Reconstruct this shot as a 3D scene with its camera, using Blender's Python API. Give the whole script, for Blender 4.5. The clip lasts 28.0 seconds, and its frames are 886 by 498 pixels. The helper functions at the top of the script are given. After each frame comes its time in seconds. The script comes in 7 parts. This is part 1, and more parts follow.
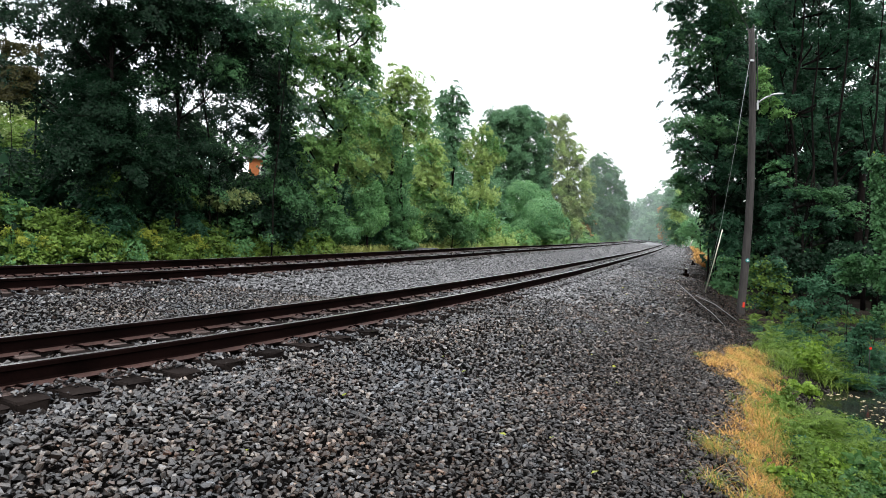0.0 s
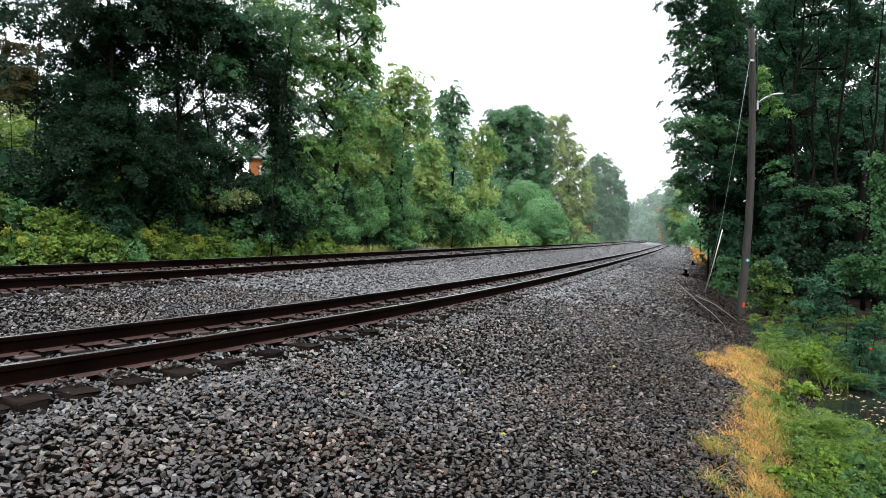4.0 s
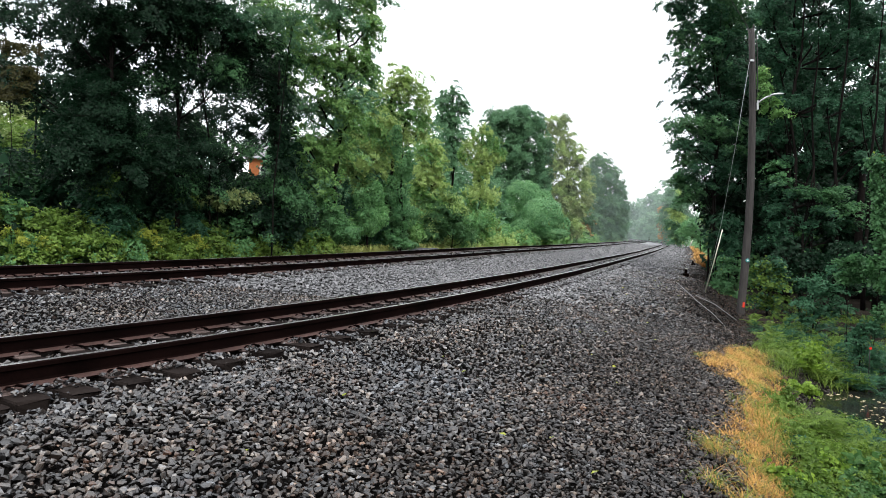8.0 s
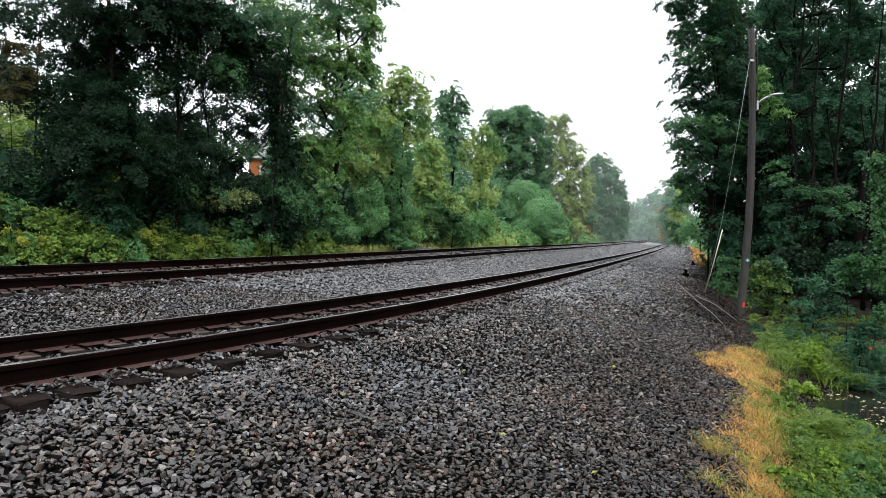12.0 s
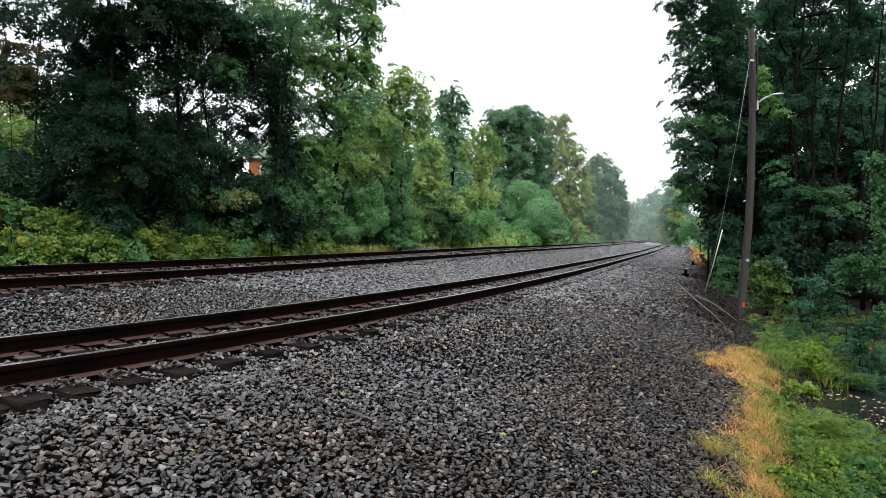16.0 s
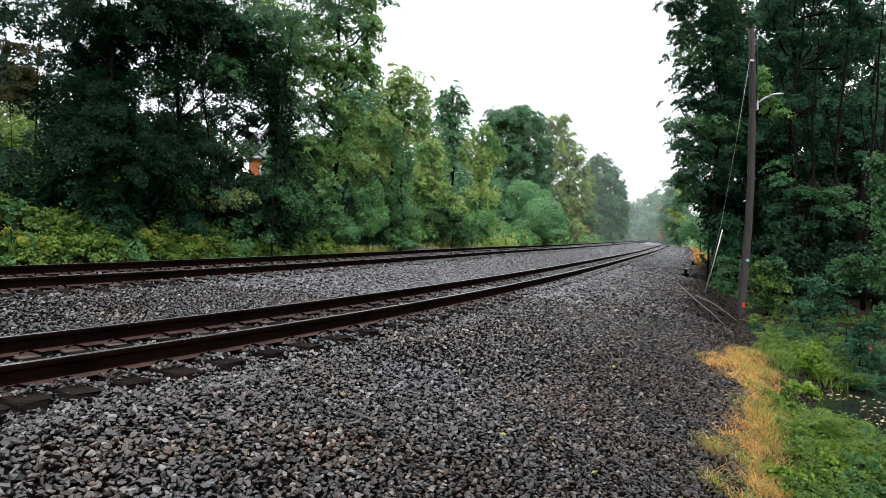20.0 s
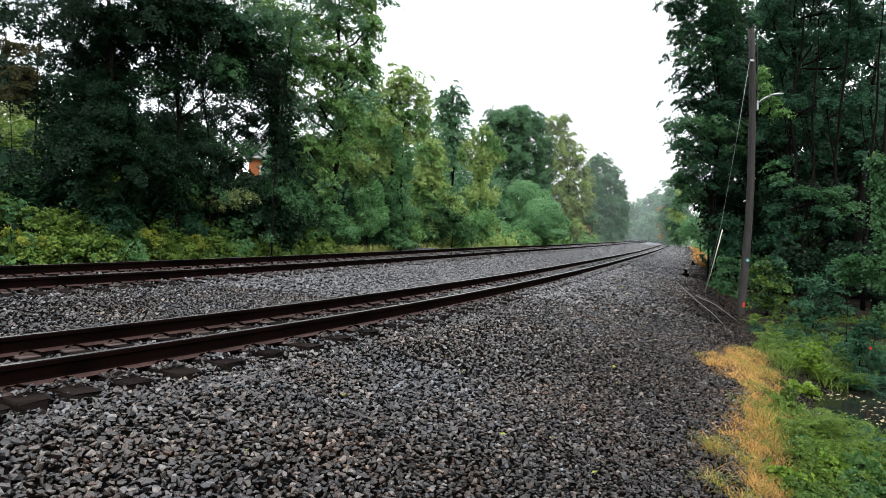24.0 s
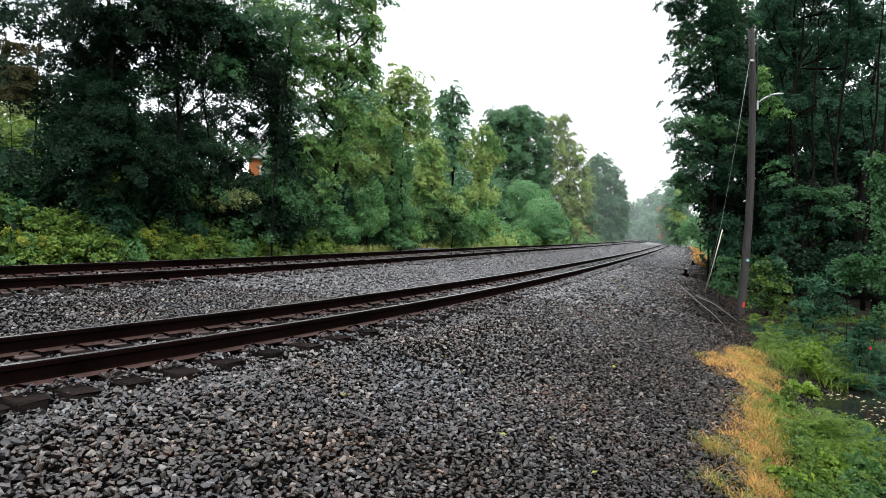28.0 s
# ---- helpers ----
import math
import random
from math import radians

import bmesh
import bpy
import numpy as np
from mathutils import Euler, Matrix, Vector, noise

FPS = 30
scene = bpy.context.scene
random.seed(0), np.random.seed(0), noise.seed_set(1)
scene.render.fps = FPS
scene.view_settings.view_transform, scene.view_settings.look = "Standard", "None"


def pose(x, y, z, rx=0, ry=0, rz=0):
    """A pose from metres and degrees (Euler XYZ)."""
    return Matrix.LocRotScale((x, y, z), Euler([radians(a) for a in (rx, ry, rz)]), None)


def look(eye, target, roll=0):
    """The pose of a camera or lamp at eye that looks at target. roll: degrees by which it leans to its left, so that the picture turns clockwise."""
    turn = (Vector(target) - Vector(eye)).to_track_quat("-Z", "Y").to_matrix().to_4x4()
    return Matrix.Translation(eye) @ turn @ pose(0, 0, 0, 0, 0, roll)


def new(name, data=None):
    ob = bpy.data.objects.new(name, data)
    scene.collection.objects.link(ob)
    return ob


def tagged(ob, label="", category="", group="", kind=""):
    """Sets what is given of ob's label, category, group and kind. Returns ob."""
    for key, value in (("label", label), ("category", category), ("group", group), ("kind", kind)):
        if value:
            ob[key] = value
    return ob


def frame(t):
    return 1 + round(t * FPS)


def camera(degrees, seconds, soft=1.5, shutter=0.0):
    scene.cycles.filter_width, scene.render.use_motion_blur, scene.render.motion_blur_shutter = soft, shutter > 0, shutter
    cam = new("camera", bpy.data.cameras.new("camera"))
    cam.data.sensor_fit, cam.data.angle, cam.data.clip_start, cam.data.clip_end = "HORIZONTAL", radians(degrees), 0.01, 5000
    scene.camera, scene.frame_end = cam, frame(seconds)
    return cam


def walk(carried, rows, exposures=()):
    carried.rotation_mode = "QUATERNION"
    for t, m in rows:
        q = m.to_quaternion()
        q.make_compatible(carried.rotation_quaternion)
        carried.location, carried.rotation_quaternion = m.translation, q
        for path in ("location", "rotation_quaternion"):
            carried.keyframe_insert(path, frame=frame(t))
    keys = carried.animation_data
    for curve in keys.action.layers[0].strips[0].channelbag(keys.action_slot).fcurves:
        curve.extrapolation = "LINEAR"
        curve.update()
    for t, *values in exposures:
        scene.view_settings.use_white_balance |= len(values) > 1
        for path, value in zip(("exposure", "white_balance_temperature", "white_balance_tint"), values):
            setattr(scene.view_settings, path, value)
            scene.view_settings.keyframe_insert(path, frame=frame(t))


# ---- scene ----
cam = camera(69.478, 28.0, soft=0.5)
EYE = pose(0, 0, 1.0554, 90 - 1.539, 0, 0) @ pose(0, 0, 0, 0, 0, 1.578)
walk(cam, [(0, EYE), (28.0, EYE)], [(0, 0.20), (9.5, 0.20), (11.5, 0.04), (16.0, -0.05), (21.0, -0.02), (24.0, -0.03), (28.0, 0.05)])

# ---- light: an overcast, rainy sky ----
world = bpy.data.worlds.new("overcast")
scene.world = world
world.use_nodes = True
wn, wl = world.node_tree.nodes, world.node_tree.links
sky = wn.new("ShaderNodeTexSky")
sky.sky_type, sky.sun_disc = "NISHITA", False
sky.sun_elevation, sky.sun_rotation = radians(48), radians(20)
scale_sky = wn.new("ShaderNodeVectorMath")
scale_sky.operation = "SCALE"
scale_sky.inputs["Scale"].default_value = 0.10
cloud = wn.new("ShaderNodeMixRGB")
cloud.inputs[0].default_value = 0.9
cloud.inputs[2].default_value = (1.02, 1.045, 1.085, 1)
wl.new(sky.outputs[0], scale_sky.inputs[0])
wl.new(scale_sky.outputs[0], cloud.inputs[1])
# an overcast sky is brighter overhead than at the horizon
height = wn.new("ShaderNodeSeparateXYZ")
wl.new(wn.new("ShaderNodeTexCoord").outputs["Generated"], height.inputs[0])
dome = wn.new("ShaderNodeMapRange")
dome.inputs[1].default_value, dome.inputs[2].default_value, dome.inputs[3].default_value, dome.inputs[4].default_value = 0.0, 1.0, 0.68, 1.36
wl.new(height.outputs["Z"], dome.inputs[0])
overhead = wn.new("ShaderNodeVectorMath")
overhead.operation = "SCALE"
wl.new(cloud.outputs[0], overhead.inputs[0])
wl.new(dome.outputs[0], overhead.inputs["Scale"])
wl.new(overhead.outputs[0], wn["Background"].inputs[0])
wn["Background"].inputs[1].default_value = 1.8
sun_lamp = bpy.data.lights.new("sun", "SUN")
sun_lamp.energy, sun_lamp.angle, sun_lamp.color = 1.9, radians(55), (1.0, 0.97, 0.93)
new("sun", sun_lamp).matrix_world = look((10, -6, 40), (-2, 22, 0))

# ---- materials ----


def material(name, low, high, rough=0.7, spec=0.3, scale=3.0, fine=40.0, bump=0.2, island=0.0, objects=0.0,
             metal=0.0, through_leaf=0.0, glow=None, stain=None, wet=0.0):
    """A procedural surface: two colours mixed by coarse and fine noise and by chance from piece to piece."""
    m = bpy.data.materials.new(name)
    m.use_nodes = True
    n, l = m.node_tree.nodes, m.node_tree.links
    b = n["Principled BSDF"]
    geo = n.new("ShaderNodeTexCoord")
    place = geo.outputs["Object"]
    coarse, small = n.new("ShaderNodeTexNoise"), n.new("ShaderNodeTexNoise")
    for tex, sc, detail in ((coarse, scale, 4), (small, fine, 6)):
        tex.inputs["Scale"].default_value, tex.inputs["Detail"].default_value = sc, detail
        l.new(place, tex.inputs["Vector"])
    fac = n.new("ShaderNodeMath")
    fac.operation = "MULTIPLY_ADD"
    fac.inputs[1].default_value = 0.55
    l.new(coarse.outputs[0], fac.inputs[0])
    half = n.new("ShaderNodeMath")
    half.operation = "MULTIPLY"
    half.inputs[1].default_value = 0.45
    l.new(small.outputs[0], half.inputs[0])
    l.new(half.outputs[0], fac.inputs[2])
    wide = n.new("ShaderNodeMapRange")
    wide.inputs[1].default_value, wide.inputs[2].default_value = 0.32, 0.68
    l.new(fac.outputs[0], wide.inputs[0])
    value = wide.outputs[0]
    if island or objects:
        rnd = n.new("ShaderNodeNewGeometry").outputs["Random Per Island"] if island else n.new("ShaderNodeObjectInfo").outputs["Random"]
        mixer = n.new("ShaderNodeMixRGB")
        mixer.inputs[0].default_value = island or objects
        l.new(value, mixer.inputs[1])
        l.new(rnd, mixer.inputs[2])
        value = mixer.outputs[0]
    ramp = n.new("ShaderNodeValToRGB")
    ramp.color_ramp.elements[0].color, ramp.color_ramp.elements[1].color = (*low, 1), (*high, 1)
    ramp.color_ramp.elements[0].position, ramp.color_ramp.elements[1].position = 0.1, 0.9
    if stain:
        for at_, col in stain:
            e = ramp.color_ramp.elements.new(at_)
            e.color = (*col, 1)
    l.new(value, ramp.inputs[0])
    l.new(ramp.outputs[0], b.inputs["Base Color"])
    b.inputs["Roughness"].default_value, b.inputs["Metallic"].default_value = rough, metal
    b.inputs["Specular IOR Level"].default_value = spec
    if wet:
        b.inputs["Coat Weight"].default_value, b.inputs["Coat Roughness"].default_value = wet, 0.12
    if bump:
        bp = n.new("ShaderNodeBump")
        bp.inputs["Strength"].default_value, bp.inputs["Distance"].default_value = bump, 0.02
        l.new(small.outputs[0], bp.inputs["Height"])
        l.new(bp.outputs[0], b.inputs["Normal"])
    if glow:
        b.inputs["Emission Color"].default_value, b.inputs["Emission Strength"].default_value = (*glow[0], 1), glow[1]
    if through_leaf:
        tr = n.new("ShaderNodeBsdfTranslucent")
        l.new(ramp.outputs[0], tr.inputs[0])
        mx = n.new("ShaderNodeMixShader")
        mx.inputs[0].default_value = through_leaf
        l.new(b.outputs[0], mx.inputs[1])
        l.new(tr.outputs[0], mx.inputs[2])
        l.new(mx.outputs[0], n["Material Output"].inputs[0])
    return m


def leafy(name, low, high, stain=None, share=0.36, gloss=0.22):
    return material(name, low, high, rough=0.45, spec=gloss, scale=0.35, fine=2.5, bump=0, island=share, through_leaf=0.45, stain=stain)


M_EARTH = material("dark_wet_earth", (0.007, 0.006, 0.005), (0.028, 0.023, 0.018), rough=0.95, spec=0.03, scale=0.6, fine=25, bump=0.6)
def stone_material(name, k, rough=0.3, spec=0.55, objects=0.0, warm=1.0):
    """Wet broken stone, grey with bluish and brown ones, and brown stains in patches."""
    def tone(r, g, b_):
        return (r * k * warm, g * k, b_ * k / warm)
    m = material(name, tone(0.006, 0.0055, 0.0055), tone(0.195, 0.184, 0.177), rough=rough, spec=spec, scale=1.2, fine=70, bump=0.15, island=0 if objects else 0.85, objects=objects,
                 stain=[(0.25, tone(0.012, 0.0112, 0.0114)), (0.50, tone(0.029, 0.0271, 0.0277)), (0.57, tone(0.070, 0.046, 0.036)), (0.63, tone(0.036, 0.034, 0.0335)), (0.80, tone(0.069, 0.065, 0.0645))])
    n, l = m.node_tree.nodes, m.node_tree.links
    place = n.new("ShaderNodeTexCoord").outputs["Object"]
    patch, single = n.new("ShaderNodeTexNoise"), n.new("ShaderNodeTexNoise")
    for tex, sc in ((patch, 0.9), (single, 0.8 if objects else 13.0)):
        tex.inputs["Scale"].default_value, tex.inputs["Detail"].default_value = sc, 2
        l.new(place, tex.inputs["Vector"])
    both = n.new("ShaderNodeMixRGB")
    both.inputs[0].default_value = 0.55
    l.new(patch.outputs[0], both.inputs[1])
    l.new(single.outputs[0], both.inputs[2])
    hue = n.new("ShaderNodeValToRGB")
    hue.color_ramp.elements[0].position, hue.color_ramp.elements[1].position = 0.36, 0.66
    hue.color_ramp.elements[0].color, hue.color_ramp.elements[1].color = (0.84, 0.97, 1.12, 1), (1.42, 1.0, 0.76, 1)
    for at_, col in ((0.47, (1, 1, 1, 1)), (0.55, (1.12, 0.99, 0.86, 1))):
        hue.color_ramp.elements.new(at_).color = col
    l.new(both.outputs[0], hue.inputs[0])
    tint = n.new("ShaderNodeMixRGB")
    tint.blend_type = "MULTIPLY"
    tint.inputs[0].default_value = 1.0
    base = n["Principled BSDF"].inputs["Base Color"]
    l.new(base.links[0].from_socket, tint.inputs[1])
    l.new(hue.outputs[0], tint.inputs[2])
    l.new(tint.outputs[0], base)
    return m


M_STONE = stone_material("wet_grey_ballast", 0.95)
# Paler, bluer far stones: sky sheen on wet ballast put into the colour.
M_FAR_SHEEN = material("far_sheen_ballast", (0.030, 0.0305, 0.0325), (0.165, 0.163, 0.168), rough=0.28, spec=0.6, scale=1.0, fine=60, bump=0.15, island=0.65)
M_CLEAN = stone_material("clean_wet_ballast", 0.95, rough=0.26, spec=0.65, warm=0.97)
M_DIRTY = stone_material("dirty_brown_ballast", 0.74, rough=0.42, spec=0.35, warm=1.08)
M_LOOSE = stone_material("wet_grey_loose_stone", 0.85, rough=0.36, spec=0.45, objects=0.85)
M_BANK = material("dark_bank_stone", (0.005, 0.0045, 0.004), (0.050, 0.041, 0.036), rough=0.6, spec=0.22, scale=1.2, fine=50, bump=0.2, island=0.8)
# Near-black bed colour stands in for the shade between the stones.
M_BED_SHADE = material("ballast_bed", (0.0015, 0.0013, 0.0012), (0.010, 0.009, 0.0085), rough=1.0, spec=0.0, scale=4.5, fine=30, bump=1.0)
# The far bed is lightened the same way, to match the sheen.
M_FARBED = material("far_sheen_bed", (0.03, 0.029, 0.030), (0.17, 0.166, 0.170), rough=0.5, spec=0.5, scale=1.5, fine=12, bump=0.8)
# Rust lightened on the foot's upper faces for the sky light they catch.
M_FOOT_LIT = material("wet_lit_rail_foot", (0.026, 0.013, 0.011), (0.075, 0.040, 0.034), rough=0.45, spec=0.5, scale=3, fine=60, bump=0.15)
# Almost black rust, with the shade under the rail head in it.
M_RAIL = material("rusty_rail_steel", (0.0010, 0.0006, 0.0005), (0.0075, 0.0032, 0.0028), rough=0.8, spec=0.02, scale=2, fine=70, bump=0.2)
M_HEAD = material("worn_rail_top", (0.30, 0.29, 0.29), (0.55, 0.54, 0.54), rough=0.28, metal=0.9, scale=1.5, fine=30, bump=0.05)
M_PLATE = material("rusty_tie_plate", (0.04, 0.027, 0.024), (0.15, 0.11, 0.10), rough=0.42, spec=0.5, scale=5, fine=80, objects=0.4)
M_TIE = material("creosoted_timber", (0.005, 0.004, 0.0038), (0.019, 0.0145, 0.013), rough=0.95, spec=0.03, scale=3, fine=30, bump=0.5, objects=0.5)
M_POLE = material("weathered_pole_wood", (0.007, 0.0062, 0.0058), (0.062, 0.056, 0.053), rough=0.8, scale=1.2, fine=25, bump=0.4)
grain = M_POLE.node_tree
stretch = grain.nodes.new("ShaderNodeMapping")
stretch.inputs["Scale"].default_value = (2.6, 2.6, 0.09)
coords = [n for n in grain.nodes if n.bl_idname == "ShaderNodeTexCoord"][0]
grain.links.new(coords.outputs["Object"], stretch.inputs["Vector"])
for n in grain.nodes:
    if n.bl_idname == "ShaderNodeTexNoise":
        grain.links.new(stretch.outputs[0], n.inputs["Vector"])
M_BARK = material("dark_wet_bark", (0.003, 0.0027, 0.0024), (0.012, 0.0095, 0.008), rough=0.95, spec=0.1, scale=2, fine=18, bump=0.6)
M_STEEL = material("galvanised_steel", (0.30, 0.31, 0.32), (0.48, 0.49, 0.50), rough=0.4, metal=0.7, scale=4, fine=60, bump=0.05)
M_WIRE = material("dark_cable", (0.02, 0.02, 0.02), (0.05, 0.05, 0.05), rough=0.6, bump=0)
M_GUARD = material("faded_plastic_guard", (0.45, 0.42, 0.33), (0.68, 0.64, 0.52), rough=0.5, scale=2, fine=30, bump=0.05)
# Near-black leaf colour: the deep shade inside the wood is put into it.
M_SHADED = leafy("shaded_broadleaf", (0.005, 0.017, 0.009), (0.021, 0.060, 0.029), gloss=0.14)
M_GREEN = leafy("green_broadleaf", (0.060, 0.165, 0.048), (0.245, 0.440, 0.135))
M_LIME = leafy("yellow_green_leaf", (0.185, 0.315, 0.090), (0.490, 0.600, 0.220))
M_YELLOW = leafy("yellowing_leaf", (0.160, 0.205, 0.030), (0.440, 0.480, 0.080))
M_VINE = leafy("vine_leaf", (0.065, 0.195, 0.072), (0.255, 0.480, 0.185))
M_BLUE = leafy("cool_green_leaf", (0.060, 0.160, 0.085), (0.190, 0.350, 0.180))
M_FAR = leafy("far_woodland_leaf", (0.07, 0.17, 0.09), (0.22, 0.38, 0.20))
M_LOCUST = leafy("locust_leaf", (0.074, 0.185, 0.050), (0.275, 0.460, 0.140))
M_OLIVE = leafy("olive_leaf", (0.140, 0.205, 0.075), (0.390, 0.460, 0.190))
M_DEEP = leafy("deep_green_leaf", (0.030, 0.100, 0.040), (0.130, 0.270, 0.100))
M_IVY = leafy("dark_ivy_leaf", (0.036, 0.125, 0.050), (0.170, 0.350, 0.135))
M_KUDZU = leafy("blue_green_vine_leaf", (0.070, 0.200, 0.090), (0.260, 0.480, 0.210))
# Lighter copy of the maple leaf: the boughs' daylight is put into its colour.
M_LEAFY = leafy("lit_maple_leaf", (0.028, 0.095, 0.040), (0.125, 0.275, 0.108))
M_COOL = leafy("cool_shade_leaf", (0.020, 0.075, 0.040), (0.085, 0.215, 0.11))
M_BRONZE = leafy("bronze_leaf", (0.026, 0.029, 0.010), (0.105, 0.098, 0.034))
M_RUST = leafy("turning_leaf", (0.200, 0.110, 0.030), (0.480, 0.260, 0.080))
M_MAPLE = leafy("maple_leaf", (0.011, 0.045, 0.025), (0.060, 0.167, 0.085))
M_STRAW = material("straw", (0.20, 0.090, 0.024), (0.74, 0.43, 0.135), rough=0.7, spec=0.2, scale=1.0, fine=8, bump=0, island=0.6, through_leaf=0.2)
M_GRASS = material("fresh_grass", (0.05, 0.11, 0.015), (0.24, 0.33, 0.05), rough=0.6, spec=0.3, scale=1.0, fine=8, bump=0, island=0.6, through_leaf=0.25)
M_PALEGRASS = material("pale_tall_grass", (0.16, 0.20, 0.045), (0.46, 0.48, 0.16), rough=0.6, spec=0.3, scale=1.0, fine=8, bump=0, island=0.6, through_leaf=0.25)
M_WEED = leafy("weed_leaf", (0.044, 0.105, 0.020), (0.210, 0.320, 0.062))
M_SPRIG = leafy("bright_sprig_leaf", (0.075, 0.170, 0.018), (0.310, 0.450, 0.065))
M_FERN = leafy("fern_green", (0.036, 0.088, 0.012), (0.200, 0.300, 0.050))
M_WATER = material("dark_ditch_water", (0.008, 0.008, 0.007), (0.018, 0.017, 0.015), rough=0.08, spec=0.5, scale=2, fine=12, bump=0.03)

# ---- the line of the railway ----
S = np.concatenate([np.arange(-40, 60, 0.25), np.arange(60, 421, 1.0)])
BEND = np.interp(S, [-40, -14, -12, 3, 8, 16, 30, 60, 120, 170, 190, 420], [0, 0, 0.0225, 0.0225, 0.02243, 0.00549, 0.00026, 0.00029, 0.00024, 0.00024, 0.0012, 0.0012])
STEP = np.diff(S)
HEADING = np.concatenate([[0], np.cumsum((BEND[1:] + BEND[:-1]) / 2 * STEP)])
HEADING = 0.71037 - (HEADING - np.interp(0, S, HEADING))
LINE_X = np.concatenate([[0], np.cumsum((np.sin(HEADING)[1:] + np.sin(HEADING)[:-1]) / 2 * STEP)])
LINE_Y = np.concatenate([[0], np.cumsum((np.cos(HEADING)[1:] + np.cos(HEADING)[:-1]) / 2 * STEP)])
LINE_X += -7.505 - np.interp(0, S, LINE_X)
LINE_Y -= np.interp(0, S, LINE_Y)


def along(s, o):
    """The plan position s metres along the first track and o metres to its right."""
    h = np.interp(s, S, HEADING)
    return np.interp(s, S, LINE_X) + o * np.cos(h), np.interp(s, S, LINE_Y) - o * np.sin(h), h


def line_place(x, y):
    """For plan points: metres along the first track and metres to its right."""
    x, y = np.asarray(x, float).ravel(), np.asarray(y, float).ravel()
    s_out, o_out = np.empty_like(x), np.empty_like(x)
    for a in range(0, len(x), 4000):
        i = np.argmin((x[a:a + 4000, None] - LINE_X) ** 2 + (y[a:a + 4000, None] - LINE_Y) ** 2, axis=1)
        dx, dy, h = x[a:a + 4000] - LINE_X[i], y[a:a + 4000] - LINE_Y[i], HEADING[i]
        o_out[a:a + 4000] = dx * np.cos(h) - dy * np.sin(h)
        s_out[a:a + 4000] = S[i] + dx * np.sin(h) + dy * np.cos(h)
    return s_out, o_out


def grade(s):
    return -0.00268 * np.clip(s, -9, 60)


def track_gap(s):
    return 4.919 + 0.0463 * np.clip(s, -12, 40)


def rail_height(s, track, side):
    """Height of the rail heads; side is 1 for the right rail and -1 for the left."""
    lean = (0.0201 + 0.00158 * np.clip(s, -5, 40)) if track == 1 else (-0.0669 - 0.00247 * np.clip(s, -5, 40))
    return grade(s) + side * lean / 2 + (0.0 if track == 1 else 0.2552)


def ground_height(s, o):
    s, o = np.asarray(s, float), np.asarray(o, float)
    g = track_gap(s)
    t1 = grade(s) - 0.240 - (0.02 + 0.02 * np.clip((12.5 - s) / 3, 0, 1)) * np.clip((np.abs(o) - 1.0) / 0.3, 0, 1) + np.clip(o, -1.7, 1.7) * np.clip(0.0201 + 0.00158 * np.clip(s, -5, 40), 0, 0.1) / 1.435
    slope2 = (-0.0669 - 0.00247 * np.clip(s, -5, 40)) / 1.435
    t2 = grade(s) + 0.2552 - 0.240 + np.clip(o + g, -1.7, 1.7) * slope2
    road = np.interp(s, [30, 110], [-1.02, -0.62])
    bank = o + 0.75 * np.clip((s - 14) / 6, 0, 1) * np.clip((o - 4) / 1.0, 0, 1)
    right = grade(s) + 0.02 * np.clip((s - 9.5) / 3, 0, 1) * np.clip((2.6 - o) / 0.9, 0, 1) + np.interp(bank, [1.7, 3.2, 4.7, 5.2, 5.7, 6.6, 8, 40], [-0.28, -0.445, -0.53, -0.60, -0.84, -1.08, -1.15, -0.9])
    right = right + 1.7 * np.clip(0.0201 + 0.00158 * np.clip(s, -5, 40), 0, 0.1) / 1.435 * np.clip(1 - (o - 1.7) / 0.8, 0, 1)
    right = right - 0.16 * np.exp(-((s - 12.9) / 1.0) ** 2 - ((o - 6.2) / 0.42) ** 2)
    left = np.where(o > -(g + 1.7), t2, t2 + (road - t2) * np.clip((-(g + 1.7) - o) / np.interp(s, [30, 90], [2.6, 1.2]), 0, 1))
    k = np.clip((-1.7 - o) / np.maximum(g - 3.4, 0.5), 0, 1)
    middle = t1 + (t2 - t1) * k - 0.05 * np.sin(np.pi * k)
    z = np.where(o > 1.7, right, np.where(o > -1.7, t1, np.where(o > -(g - 1.7), middle, left)))
    return z


# ---- building helpers ----


def mesh_of(name, verts, faces, mats=(), smooth=False):
    me = bpy.data.meshes.new(name)
    me.from_pydata([tuple(v) for v in verts], [], [tuple(int(i) for i in f) for f in faces])
    for m in mats:
        me.materials.append(m)
    if smooth:
        me.polygons.foreach_set("use_smooth", [True] * len(me.polygons))
    me.update()
    return me


def big_mesh(name, verts, corners, size, mat, smooth=False):
    """A mesh of many faces that all have the same number of corners."""
    verts, corners = np.asarray(verts, np.float32), np.asarray(corners, np.int32)
    me = bpy.data.meshes.new(name)
    me.vertices.add(len(verts))
    me.vertices.foreach_set("co", verts.ravel())
    me.loops.add(corners.size)
    me.loops.foreach_set("vertex_index", corners.ravel())
    count = corners.size // size
    me.polygons.add(count)
    me.polygons.foreach_set("loop_start", np.arange(count, dtype=np.int32) * size)
    me.polygons.foreach_set("use_smooth", np.full(count, smooth))
    me.materials.append(mat)
    me.update(calc_edges=True)
    me.validate()
    return me


